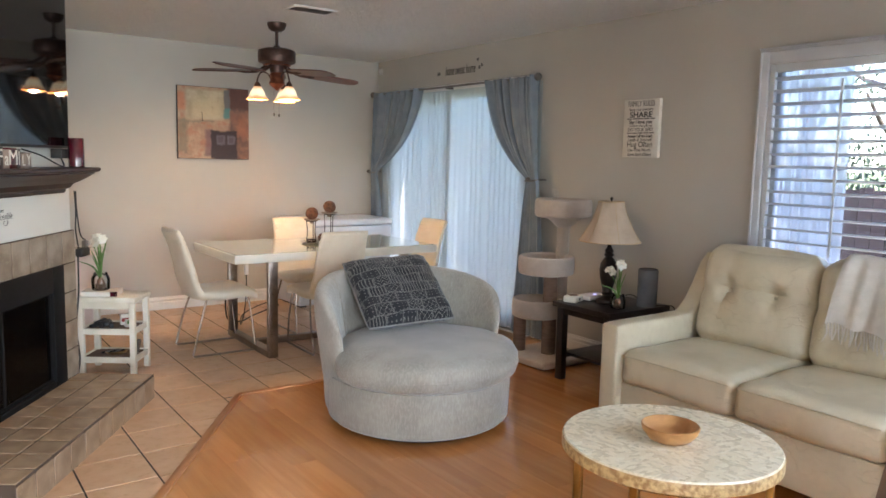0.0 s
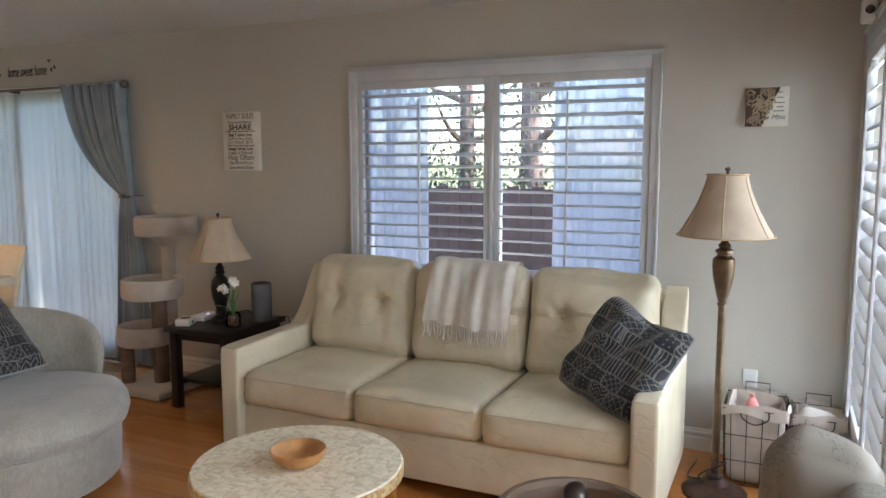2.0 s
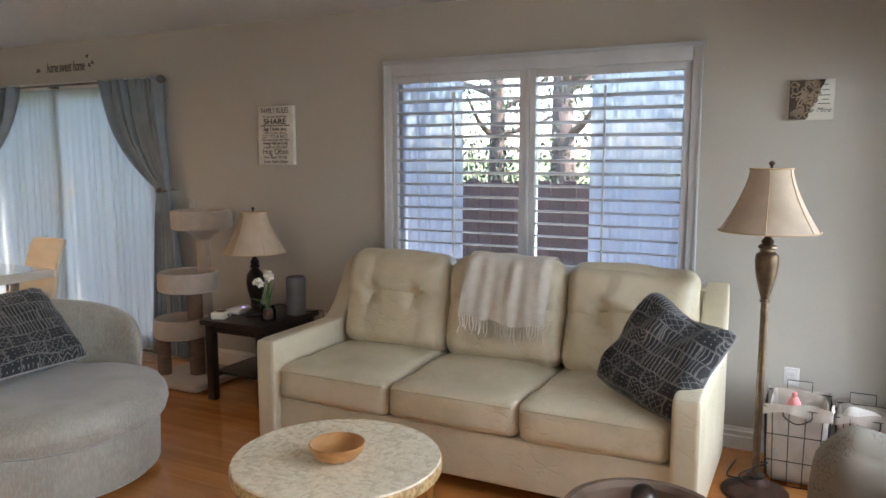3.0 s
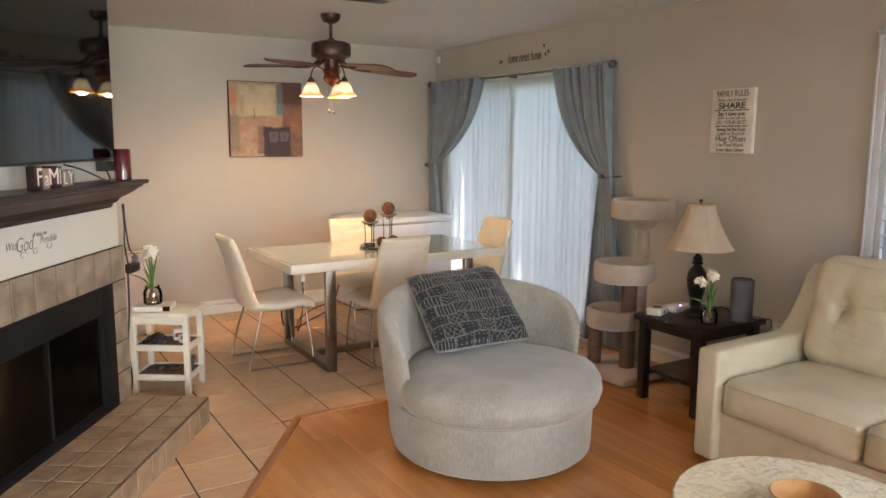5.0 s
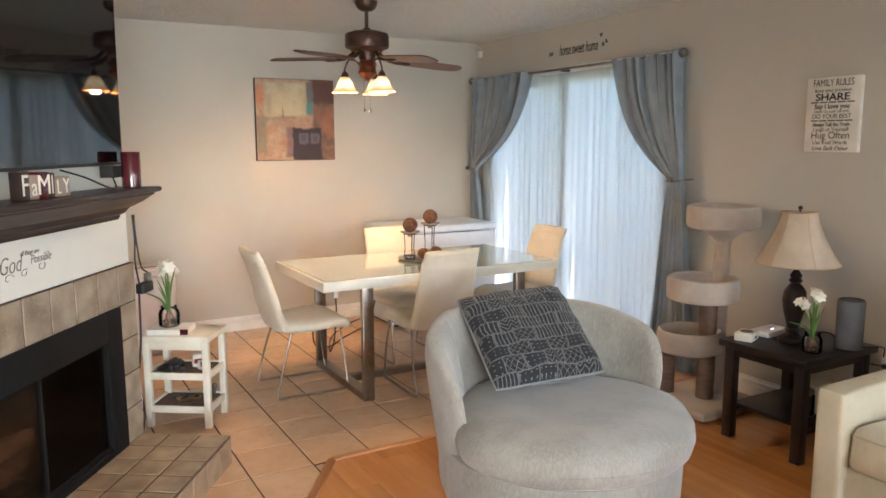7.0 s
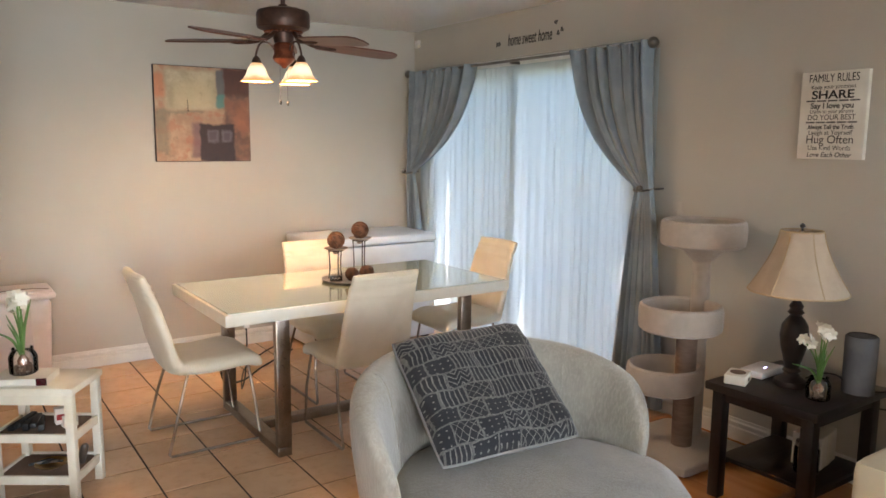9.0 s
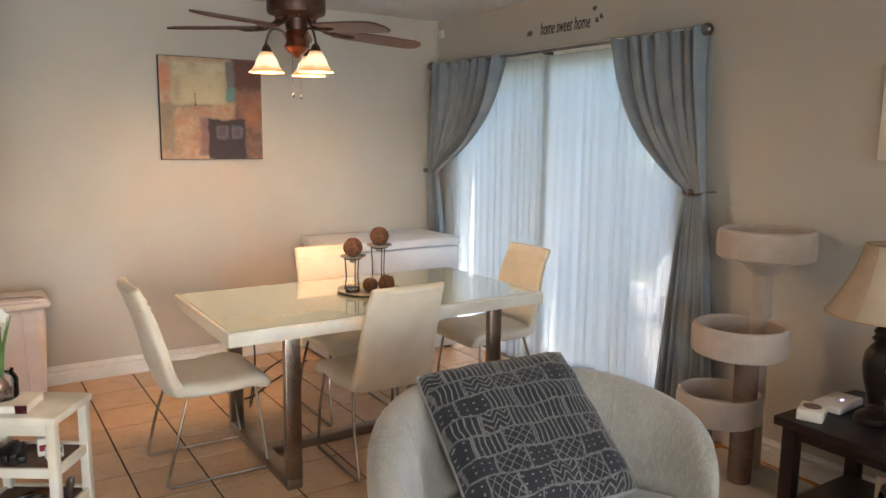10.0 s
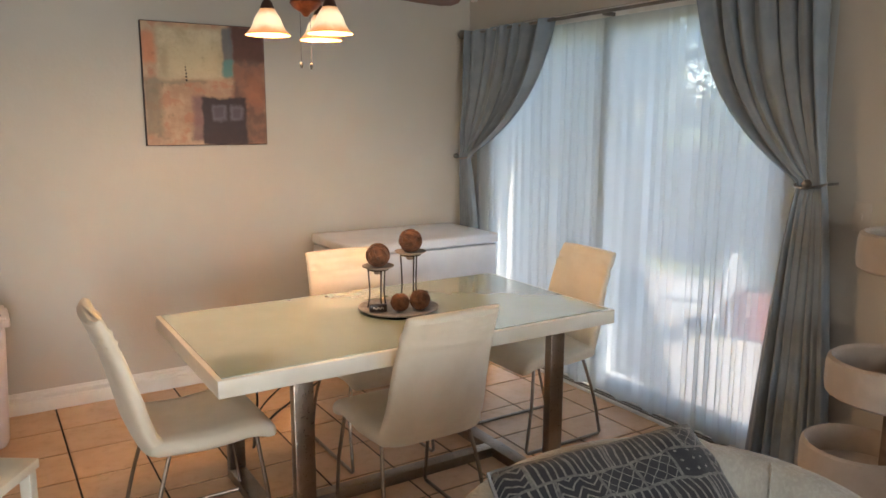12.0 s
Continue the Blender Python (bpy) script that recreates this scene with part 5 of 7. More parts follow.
verse = thing("fireplace_lettering", FW @ pose(-0.785, -0.0012, 1.105, 90), "black vinyl script verse above the fireplace tiles", "wall decal")
for body, x, y, size, sq in (("With", -0.150, 0.0, 0.058, 0.8), ("God", -0.062, -0.004, 0.098, 0.8), ("all things are", 0.055, 0.03, 0.03, 0.8), ("Possible", 0.120, 0.0, 0.052, 0.85)):
    letters("lettering", body, size * 0.9, "grey_ink", verse, pose(x, y, 0), 0.0006, shear=0.32, squeeze=sq, thin=0.015)
for k, (x, y) in enumerate(((-0.075, -0.045), (0.02, -0.04), (0.13, -0.032))):
    pts = [(x + 0.03 * (1 - t * 0.7) * math.cos(4.8 * t + k), y + 0.012 * math.sin(5.5 * t + k), 0.0005) for t in np.linspace(0, 1, 16)]
    part("flourish", tube(B(), pts, 0.0012, 5), "grey_ink", verse)

vent = thing("ceiling_vent", pose(2.29, 4.83, H - 0.001), "white slotted ceiling air vent", "air vent")
part("frame", box(box(box(box(B(), -0.16, -0.085, -0.01, 0.16, -0.065, 0), -0.16, 0.065, -0.01, 0.16, 0.085, 0), -0.16, -0.065, -0.01, -0.14, 0.065, 0), 0.14, -0.065, -0.01, 0.16, 0.065, 0), "white", vent)
for k in range(8):
    part("slat", box(B(), -0.14, -0.008, -0.001, 0.14, 0.008, 0.001, m=pose(0, -0.058 + k * 0.0166, -0.006, 35)), "nickel", vent)
# flat black sheet stands in for the shade behind the slats
part("duct_shade_sheet", box(B(), -0.14, -0.065, -0.0015, 0.14, 0.065, -0.0005), "black_metal", vent)
sensor = thing("alarm_sensor", EAST @ pose(-6.90, 2.325, 0), "small white corner motion sensor", "sensor")
part("body", box(B(), -0.025, -0.03, 0, 0.025, 0.03, 0.03, 0.008, 3), "plastic", sensor)
cameraish = thing("security_monitor", pose(3.60, YS, 2.14), "small grey and white wall-mounted device above the shutters", "wall device")
part("bracket", box(B(), -0.03, 0.0, -0.02, 0.03, 0.03, 0.03, 0.005), "nickel", cameraish)
part("body", box(B(), -0.045, 0.03, -0.045, 0.045, 0.085, 0.055, 0.012, 3), "plastic", cameraish)
part("lens", lathe(B(), [(0.001, 0.0), (0.016, 0.001), (0.018, 0.006), (0.016, 0.01)], 16), "black_metal", cameraish, at=pose(-0.046, 0.057, 0.0, 0, -90, 0))


def outlet(y, z, plugs):
    o = thing("wall_outlet", EAST @ pose(-y, z, 0), "white double wall outlet" + (" with plugs" if plugs else ""), "outlet", "outlets")
    part("plate", box(B(), -0.035, -0.057, 0, 0.035, 0.057, 0.006, 0.003), "plastic", o)
    for s in (-0.024, 0.024):
        part("socket", box(B(), -0.016, s - 0.014, 0.006, 0.016, s + 0.014, 0.008, 0.002), "plastic", o)
        if plugs:
            part("plug", box(B(), -0.013, s - 0.012, 0.008, 0.013, s + 0.012, 0.04, 0.004), "plastic" if s > 0 else "cord", o)
    return o


outlet(0.172, 0.41, False)
outlet(3.02, 0.42, True)
sw_ = thing("light_switch", EAST @ pose(-4.235, 1.165, 0), "beige light switch beside the patio curtain", "light switch")
part("plate", box(B(), -0.035, -0.057, 0, 0.035, 0.057, 0.006, 0.003), "switch", sw_)
part("toggle", box(B(), -0.005, -0.012, 0.006, 0.005, 0.012, 0.014, 0.002), "switch", sw_)

# ---- mantel things ----
MZ = 1.339
for s in (-0.16, -1.41):
    c = thing("candle_holder", FW @ pose(s, -0.12, MZ), "tall burgundy glass candle holder on the mantel", "candle holder", "burgundy candle holders")
    part("glass", lathe(B(), [(0.036, 0.0), (0.04, 0.004), (0.04, 0.152), (0.038, 0.156), (0.034, 0.154), (0.034, 0.02), (0.002, 0.018)], 32), "burgundy", c)
    part("wax", lathe(B(), [(0.033, 0.02), (0.033, 0.1), (0.002, 0.1)], 24), "red", c)
fam = thing("word_blocks", FW @ pose(-0.80, -0.125, MZ), "wooden letter blocks that spell family on the mantel", "letter blocks")
x = -0.155
for k, (ch_, h, w) in enumerate((("F", 0.098, 0.052), ("a", 0.086, 0.050), ("M", 0.094, 0.062), ("I", 0.090, 0.034), ("L", 0.070, 0.044), ("Y", 0.074, 0.050))):
    blk = part("block", box(B(), x, -0.012, 0, x + w, 0.028, h, 0.003), "espresso" if k in (0, 3) else ("dish" if k != 2 else "burgundy"), fam)
    letters("letter", ch_, h * 1.05, "paper", blk, pose(x + w / 2, -0.0125, h / 2, 90), 0.001, squeeze=0.85 * w / 0.05)
    x += w
box_ = thing("streaming_box", FW @ pose(-0.205, -0.06, 1.385), "small black set-top box below the television", "media box")
part("body", box(B(), -0.055, -0.03, 0.0, 0.055, 0.03, 0.05, 0.004), "black_metal", box_)


def cord(name, pts, r, label, material="cord"):
    t = thing(name, Matrix(), label, "cable")
    part("cable", tube(B(), curve_pts(pts, 8), r, 6), material, t)
    return t


def fw(s, y, z):
    return FW @ Vector((s, y, z))


cord("power_cable", [fw(-0.55, -0.03, 1.43), fw(-0.5, -0.1, 1.40), fw(-0.36, -0.12, 1.352), fw(-0.26, -0.1, 1.348), fw(-0.20, -0.055, 1.39)], 0.004, "thin black cable lying on the mantel")
adapter = thing("power_adapter", FW @ pose(0.10, -0.02, 0.845), "black power strip hanging on its cords", "power adapter")
part("body", box(B(), -0.055, -0.02, -0.03, 0.055, 0.02, 0.02, 0.008, 3), "cord", adapter)
part("plug", box(B(), 0.02, -0.015, 0.02, 0.05, 0.015, 0.06, 0.005), "nickel", adapter)
cord("power_cable", [fw(0.02, -0.02, 1.20), fw(0.03, -0.02, 1.08), fw(0.02, -0.02, 0.98), fw(0.05, -0.02, 0.86)], 0.004, "black cable hanging from the mantel")
cord("power_cable", [fw(0.025, -0.025, 1.20), fw(0.04, -0.02, 1.1), fw(0.075, -0.02, 0.95), fw(0.14, -0.02, 0.905)], 0.004, "black cable hanging from the mantel")
cord("power_cable", [fw(0.06, -0.01, 0.82), fw(0.05, -0.01, 0.6), fw(0.03, 0.0, 0.4), fw(0.06, 0.0, 0.2), fw(0.03, 0.02, 0.02)], 0.005, "black cable trailing to the floor")
cord("power_cable", [fw(0.03, 0.0, 0.75), fw(0.015, 0.0, 0.5), fw(0.04, 0.0, 0.3), fw(0.02, 0.02, 0.02)], 0.004, "thin white cable beside the fireplace", "plastic")


# ---- flowers ----
def narcissus(m, label, height, bulbs_jar=True, seed=1):
    rnd = random.Random(seed)
    v = thing("flower_jar", m, label, "plant")
    jar = part("jar", lathe(B(), [(0.01, 0.0), (0.040, 0.0), (0.046, 0.006), (0.047, 0.06), (0.040, 0.076), (0.034, 0.082), (0.036, 0.092), (0.033, 0.092), (0.031, 0.082), (0.037, 0.074), (0.043, 0.058), (0.042, 0.006), (0.01, 0.004)], 28), "glass", v)
    for k in range(26):
        a, r, z = rnd.uniform(0, 6.3), rnd.uniform(0, 0.03), rnd.uniform(0.010, 0.030)
        bm = B()
        bmesh.ops.create_icosphere(bm, subdivisions=1, radius=rnd.uniform(0.006, 0.010))
        part("pebble", bm, "pebble", jar, at=pose(r * math.cos(a), r * math.sin(a), z))
    part("bulb", lathe(B(), [(0.004, 0.025), (0.018, 0.032), (0.020, 0.045), (0.012, 0.06), (0.004, 0.075)], 16), "rattan", v)
    for k in range(9):
        a, lean = rnd.uniform(0, 6.3), rnd.uniform(0.01, 0.05)
        hgt = height * rnd.uniform(0.45, 0.8)
        if k == 8:
            lean, hgt = 0.13, height * 0.5
        pts = curve_pts([(0, 0, 0.055), (lean * 0.3 * math.cos(a), lean * 0.3 * math.sin(a), 0.055 + hgt * 0.5), (lean * math.cos(a), lean * math.sin(a), 0.055 + hgt * (1 if k < 8 else 0.75))], 5)
        part("leaf", tube(B(), pts, [0.006 * (1 - 0.8 * (i / 10) ** 2) for i in range(len(pts))], 6), "stem", v)
    for k in range(15):
        a, r, z = rnd.uniform(0, 6.3), rnd.uniform(0.01, 0.045), height + rnd.uniform(-0.025, 0.03)
        cx, cy = r * math.cos(a) + 0.012, r * math.sin(a) - 0.012
        if k > 10:
            cx, cy, z = cx * 0.5 - 0.05, cy * 0.5 + 0.04, z - 0.03
        bm = B()
        tilt = pose(cx, cy, z, rnd.uniform(-70, 70), rnd.uniform(-70, 70), rnd.uniform(0, 360))
        for p in range(6):
            w = [Vector((0.002, -0.003, 0)), Vector((0.015, -0.012, 0.004)), Vector((0.029, 0, 0.001)), Vector((0.015, 0.012, 0.004)), Vector((0.002, 0.003, 0))]
            vs = [bm.verts.new(tilt @ pose(0, 0, 0, 0, 0, 60 * p) @ q) for q in w]
            bm.faces.new(vs)
            vs2 = [bm.verts.new(tilt @ pose(0, 0, -0.0015, 0, 0, 60 * p) @ q) for q in w]
            bm.faces.new(vs2[::-1])
        fl = part("flower", bm, "petal", v)
        part("flower_cup", lathe(B(), [(0.003, 0.0), (0.006, 0.006), (0.007, 0.01), (0.004, 0.006)], 10), "petal", fl, at=tilt)
    part("flower_stalk", tube(B(), curve_pts([(0, 0, 0.06), (0.004, 0.006, height * 0.6), (0.0, 0.0, height)], 6), 0.0035, 6), "stem", v)
    part("flower_stalk", tube(B(), curve_pts([(0, 0, 0.06), (-0.015, 0.012, height * 0.6), (-0.05, 0.04, height - 0.03)], 6), 0.003, 6), "stem", v)
    return v


# ---- cart and bin ----
cart = thing("side_cart", FW @ pose(0.41, 0.17, 0, 0, 0, -90), "small white three-tier wooden stand by the hearth", "shelf stand")
CW, CD, CH = 0.36, 0.27, 0.51
for x in (0.0, CW - 0.035):
    for y in (0.0, CD - 0.035):
        part("leg", box(B(), x, y, 0, x + 0.035, y + 0.035, CH - 0.03, 0.003), "ivory", cart)
part("top", box(B(), -0.008, -0.008, CH - 0.03, CW + 0.008, CD + 0.008, CH, 0.004), "ivory", cart)
part("apron", box(B(), 0.03, 0.004, CH - 0.075, CW - 0.03, 0.02, CH - 0.03, 0.002), "ivory", cart)
for z in (0.10, 0.285):
    part("shelf", box(B(), 0.01, 0.012, z, CW - 0.01, CD - 0.012, z + 0.012, 0.002), "sisal", cart)
    for y in (0.0, CD - 0.02):
        part("rail", box(B(), 0.03, y + 0.003, z - 0.016, CW - 0.03, y + 0.018, z + 0.022, 0.002), "ivory", cart)
    for x in (0.006, CW - 0.02):
        part("rail", box(B(), x, 0.03, z - 0.016, x + 0.014, CD - 0.03, z + 0.022, 0.002), "ivory", cart)
CM = FW @ pose(0.41, 0.17, 0, 0, 0, -90)
book = thing("book", CM @ pose(0.12, 0.10, CH + 0.001, 0, 0, 8), "hardback book with white pages and dark red cover", "book")
part("pages", box(B(), -0.105, -0.075, 0.003, 0.095, 0.075, 0.027), "paper", book)
part("cover", box(box(box(B(), -0.11, -0.08, 0, 0.11, 0.08, 0.003), -0.11, -0.08, 0.027, 0.11, 0.08, 0.030), 0.095, -0.08, 0.003, 0.11, 0.08, 0.027), "paper", book)
part("spine_label", box(B(), 0.07, -0.0815, 0.0, 0.112, -0.08, 0.031), "burgundy", book)
narcissus(CM @ pose(0.11, 0.11, CH + 0.032) @ Matrix.Scale(1.2, 4), "white paperwhites growing in a pebble-filled glass jar", 0.265, seed=5)
for k in range(7):
    v = thing("videotape" if k < 5 else "small_box", CM @ pose(0.07 + 0.022 * k if k < 5 else 0.25 + 0.03 * (k - 5), 0.13, 0.298 + (0.014 * (k % 2)), 0, 0, 80 + 9 * k), "dark plastic gadget on the stand's shelf" if k < 5 else "small printed carton on the stand's shelf", "gadget" if k < 5 else "box")
    if k < 5:
        part("body", box(B(), -0.07, -0.012, 0, 0.07, 0.012, 0.02 + 0.006 * (k % 3), 0.003), "cord", v)
        part("band", box(B(), -0.03, -0.0125, 0.004, 0.03, -0.012, 0.016), "nickel", v)
    else:
        part("carton", box(B(), -0.02, -0.03, 0, 0.02, 0.03, 0.07 - 0.02 * (k - 5), 0.002), "paper", v)
        part("label", box(B(), -0.0205, -0.025, 0.02, 0.0205, 0.025, 0.045), "red" if k == 5 else "stem", v)
plate = thing("trinket_dish", CM @ pose(0.19, 0.13, 0.114), "small ochre dish with trinkets on the lowest shelf", "dish")
part("dish", lathe(B(), [(0.002, 0.0), (0.05, 0.002), (0.068, 0.014), (0.066, 0.016), (0.048, 0.006), (0.002, 0.004)], 28), "brass", plate)
for k in range(5):
    part("trinket", tube(B(), [(-0.09 + 0.02 * k, -0.02 + 0.01 * k, 0.01), (-0.02 + 0.02 * k, 0.03 - 0.014 * k, 0.018 + 0.004 * k)], 0.006, 8), "nickel" if k % 2 else "cord", plate)
can = thing("spray_can", CM @ pose(0.30, 0.17, 0.113, 14, 20, 0), "slim silver can leaning on the lowest shelf", "can")
part("body", lathe(B(), [(0.014, 0.0), (0.016, 0.004), (0.016, 0.09), (0.012, 0.10), (0.006, 0.105)], 16), "nickel", can)

trash = thing("trash_bin", pose(1.06, 6.62, 0), "off-white plastic bin with swing lid", "trash bin")
bm = soft(B(), 0, 0, 0.30, 0.36, 0.26, 0.60, 0.05, 10)
for v in bm.verts:
    f = 0.84 + 0.16 * v.co.z / 0.6
    v.co.x *= f
    v.co.y *= f
part("body", bm, "pinkish", trash)
part("rim", soft(B(), 0, 0, 0.612, 0.40, 0.30, 0.045, 0.02, 8), "pinkish", trash)
part("lid", soft(B(), 0, 0, 0.636, 0.37, 0.27, 0.025, 0.012, 8, (0, 0, 0.006)), "pinkish", trash)
# darker tube laid on the lid as the gap's shade
part("lid_gap_strip", tube(B(), curve_pts([(-0.15, -0.125, 0.650), (-0.05, -0.100, 0.656), (0.08, -0.100, 0.656), (0.165, -0.118, 0.650)], 6), 0.0035, 6), "dish", trash, "dark strip put in for the shaded gap along the swing lid")
part("body_rib", tube(B(), curve_pts([(0.06, -0.128, 0.58), (0.065, -0.122, 0.35), (0.08, -0.112, 0.05)], 8), 0.004, 6), "pinkish", trash)

# ---- centrepiece ----
CP = pose(2.625, 5.315, 0.752)
tray = thing("tray", CP, "round hammered silver tray on the table", "tray")
part("plate", lathe(B(), [(0.002, 0.0), (0.12, 0.0), (0.15, 0.004), (0.166, 0.012), (0.166, 0.015), (0.15, 0.010), (0.12, 0.006), (0.002, 0.006)], 48), "tray", tray)


def rattan_ball(m, r, label, seed):
    t = thing("rattan_ball", m, label, "decorative ball", "rattan balls")
    bm = B()
    bmesh.ops.create_icosphere(bm, subdivisions=3, radius=r * 0.93)
    part("core", bm, "rattan", t)
    rnd = random.Random(seed)
    for k in range(14):
        ax = Vector((rnd.uniform(-1, 1), rnd.uniform(-1, 1), rnd.uniform(-1, 1))).normalized()
        e = ax.orthogonal().normalized()
        f = ax.cross(e)
        off = rnd.uniform(-0.5, 0.5) * r
        rr = math.sqrt(r * r - off * off)
        part("cane", tube(B(), [ax * off + rr * (math.cos(a) * e + math.sin(a) * f) for a in np.linspace(0, 2 * math.pi, 21)[:-1]], 0.0032, 5, True), "rattan", t)
    return t


# holders stand on the tray, balls on the holders
for k, (x, y, h) in enumerate(((-0.07, 0.045, 0.165), (0.075, 0.03, 0.215))):
    ho = thing("candle_stand", CP @ pose(x, y, 0.007), "dark wire stand with a taupe ceramic dish", "candle stand", "candle stands")
    for a in (20, 140, 260):
        c, s = math.cos(radians(a)), math.sin(radians(a))
        part("leg", tube(B(), curve_pts([(0.045 * c, 0.045 * s, 0.0), (0.036 * c, 0.036 * s, h * 0.4), (0.042 * c, 0.042 * s, h)], 4), 0.0032, 6), "wire", ho)
    part("ring", tube(B(), [(0.042 * math.cos(a), 0.042 * math.sin(a), h) for a in np.linspace(0, 2 * math.pi, 25)[:-1]], 0.0032, 6, True), "wire", ho)
    part("dish", lathe(B(), [(0.001, h - 0.022), (0.016, h - 0.02), (0.02, h + 0.001), (0.05, h + 0.004), (0.066, h + 0.012), (0.066, h + 0.016), (0.05, h + 0.01), (0.001, h + 0.008)], 32), "dish", ho)
    rattan_ball(CP @ pose(x, y, 0.007 + h + 0.058), 0.047, "brown woven rattan ball on a candle stand", 10 + k)
rattan_ball(CP @ pose(-0.02, -0.05, 0.045), 0.036, "small brown rattan ball lying on the tray", 13)
rattan_ball(CP @ pose(0.065, -0.065, 0.048), 0.040, "small brown rattan ball lying on the tray", 14)
for x, y, a, w, h in ((-0.10, -0.01, -20, 0.07, 0.03), (0.12, -0.02, 60, 0.04, 0.06)):
    bl = thing("word_block", CP @ pose(x, y, 0.008, 0, 0, a), "small dark block with faded lettering", "word block")
    part("block", box(B(), -w / 2, -0.01, 0, w / 2, 0.01, h, 0.002), "espresso", bl)
    part("script_mark", tube(B(), [(-w * 0.3 + w * 0.6 * t, -0.0106, h * 0.5 + 0.005 * math.sin(16 * t)) for t in np.linspace(0, 1, 20)], 0.0012, 5), "paper", bl)

# cable by the wall under the table
cord("extension_cable", [(2.05, 5.9, 0.30), (2.06, 5.95, 0.2), (2.10, 6.0, 0.06), (2.25, 6.1, 0.012), (2.45, 6.3, 0.012), (2.8, 6.6, 0.012)], 0.006, "dark cable hanging and lying by the dining wall")

# ---- side table corner ----
ST = pose(3.69, 3.26, 0)
side = thing("side_table", ST, "black-brown square side table with lower shelf", "side table")
part("top", box(B(), -0.285, -0.25, 0.485, 0.285, 0.25, 0.52, 0.004), "black_wood", side)
for x in (-0.235, 0.235):
    for y in (-0.20, 0.20):
        part("leg", box(B(), x - 0.026, y - 0.026, 0, x + 0.026, y + 0.026, 0.485, 0.003), "black_wood", side)
part("apron", box(box(box(box(B(), -0.21, -0.215, 0.44, 0.21, -0.195, 0.485), -0.21, 0.195, 0.44, 0.21, 0.215, 0.485), -0.25, -0.17, 0.44, -0.23, 0.17, 0.485), 0.23, -0.17, 0.44, 0.25, 0.17, 0.485), "black_wood", side)
part("shelf", box(B(), -0.21, -0.21, 0.16, 0.21, 0.21, 0.18, 0.003), "black_wood", side)
for y in (-0.2, 0.2):
    part("shelf_rail", box(B(), -0.21, y - 0.012, 0.14, 0.21, y + 0.012, 0.16), "black_wood", side)


def bell_shade(parent, z0, z1, r0, r1, panels=6, material="shade"):
    """A fabric bell shade with seams, trim and spider."""
    bm = B()
    n, rings = 48, []
    for k in range(15):
        f = k / 14
        z = z0 + (z1 - z0) * f
        r = r1 + (r0 - r1) * ((1 - f) ** 1.45)
        ring = []
        for i in range(n):
            a = 2 * math.pi * i / n
            rr = r * (1 - 0.025 * abs(math.sin(a * panels / 2)))
            ring.append(bm.verts.new((rr * math.cos(a), rr * math.sin(a), z)))
        rings.append(ring)
    for a, b in zip(rings, rings[1:]):
        for i in range(n):
            bm.faces.new((a[i], a[(i + 1) % n], b[(i + 1) % n], b[i]))
    bmesh.ops.recalc_face_normals(bm, faces=bm.faces)
    bmesh.ops.solidify(bm, geom=bm.faces[:], thickness=0.003)
    sh = part("shade", bm, material, parent, "cream fabric bell shade" if material == "shade" else "")
    for z, r in ((z0, r0), (z1, r1)):
        part("trim", tube(B(), [(r * math.cos(a), r * math.sin(a), z) for a in np.linspace(0, 2 * math.pi, 49)[:-1]], 0.004, 6, True), "shade_trim" if material == "shade" else material, sh)
    for i in range(panels):
        a = 2 * math.pi * i / panels
        part("seam", tube(B(), [((r1 + (r0 - r1) * (1 - f) ** 1.45 + 0.0015) * math.cos(a), (r1 + (r0 - r1) * (1 - f) ** 1.45 + 0.0015) * math.sin(a), z0 + (z1 - z0) * f) for f in np.linspace(0, 1, 12)], 0.0022, 5), "shade_trim" if material == "shade" else material, sh)
    for a in (0, 120, 240):
        c, s = math.cos(radians(a)), math.sin(radians(a))
        part("spider", tube(B(), [(0.008 * c, 0.008 * s, z1 - 0.006), (r1 * c, r1 * s, z1 - 0.004)], 0.0022, 6), "brass", sh)
    return sh


lamp1 = thing("table_lamp", pose(3.66, 3.27, 0.52), "dark bronze urn table lamp with cream bell shade", "table lamp")
part("base", lathe(B(), [(0.002, 0.0), (0.066, 0.0), (0.07, 0.01), (0.066, 0.026), (0.05, 0.036), (0.034, 0.046), (0.03, 0.056), (0.038, 0.066), (0.03, 0.078), (0.034, 0.10), (0.052, 0.17), (0.058, 0.22), (0.052, 0.265), (0.036, 0.29), (0.022, 0.305), (0.034, 0.318), (0.024, 0.332), (0.03, 0.345), (0.014, 0.37), (0.012, 0.42), (0.002, 0.42)], 40), "black_bronze", lamp1)
part("harp", tube(B(), curve_pts([(0.0, 0.012, 0.40), (0, 0.05, 0.48), (0, 0.045, 0.58), (0, 0, 0.668), (0, -0.045, 0.58), (0, -0.05, 0.48), (0, -0.012, 0.40)], 5), 0.002, 6), "brass", lamp1)
bell_shade(lamp1, 0.408, 0.662, 0.196, 0.082)
part("finial", lathe(B(), [(0.002, 0.662), (0.006, 0.666), (0.004, 0.672), (0.011, 0.68), (0.011, 0.688), (0.002, 0.695)], 16), "black_bronze", lamp1)
narcissus(pose(3.585, 3.11, 0.521), "white paperwhites in a small pebble-filled glass vase", 0.265, seed=8)
spk = thing("smart_speaker", pose(3.80, 3.06, 0.521), "tall grey cylindrical speaker on the side table", "speaker")
part("body", lathe(B(), [(0.04, 0.0), (0.062, 0.003), (0.063, 0.235), (0.058, 0.242), (0.045, 0.240), (0.002, 0.238)], 40), "grey_cloth", spk)
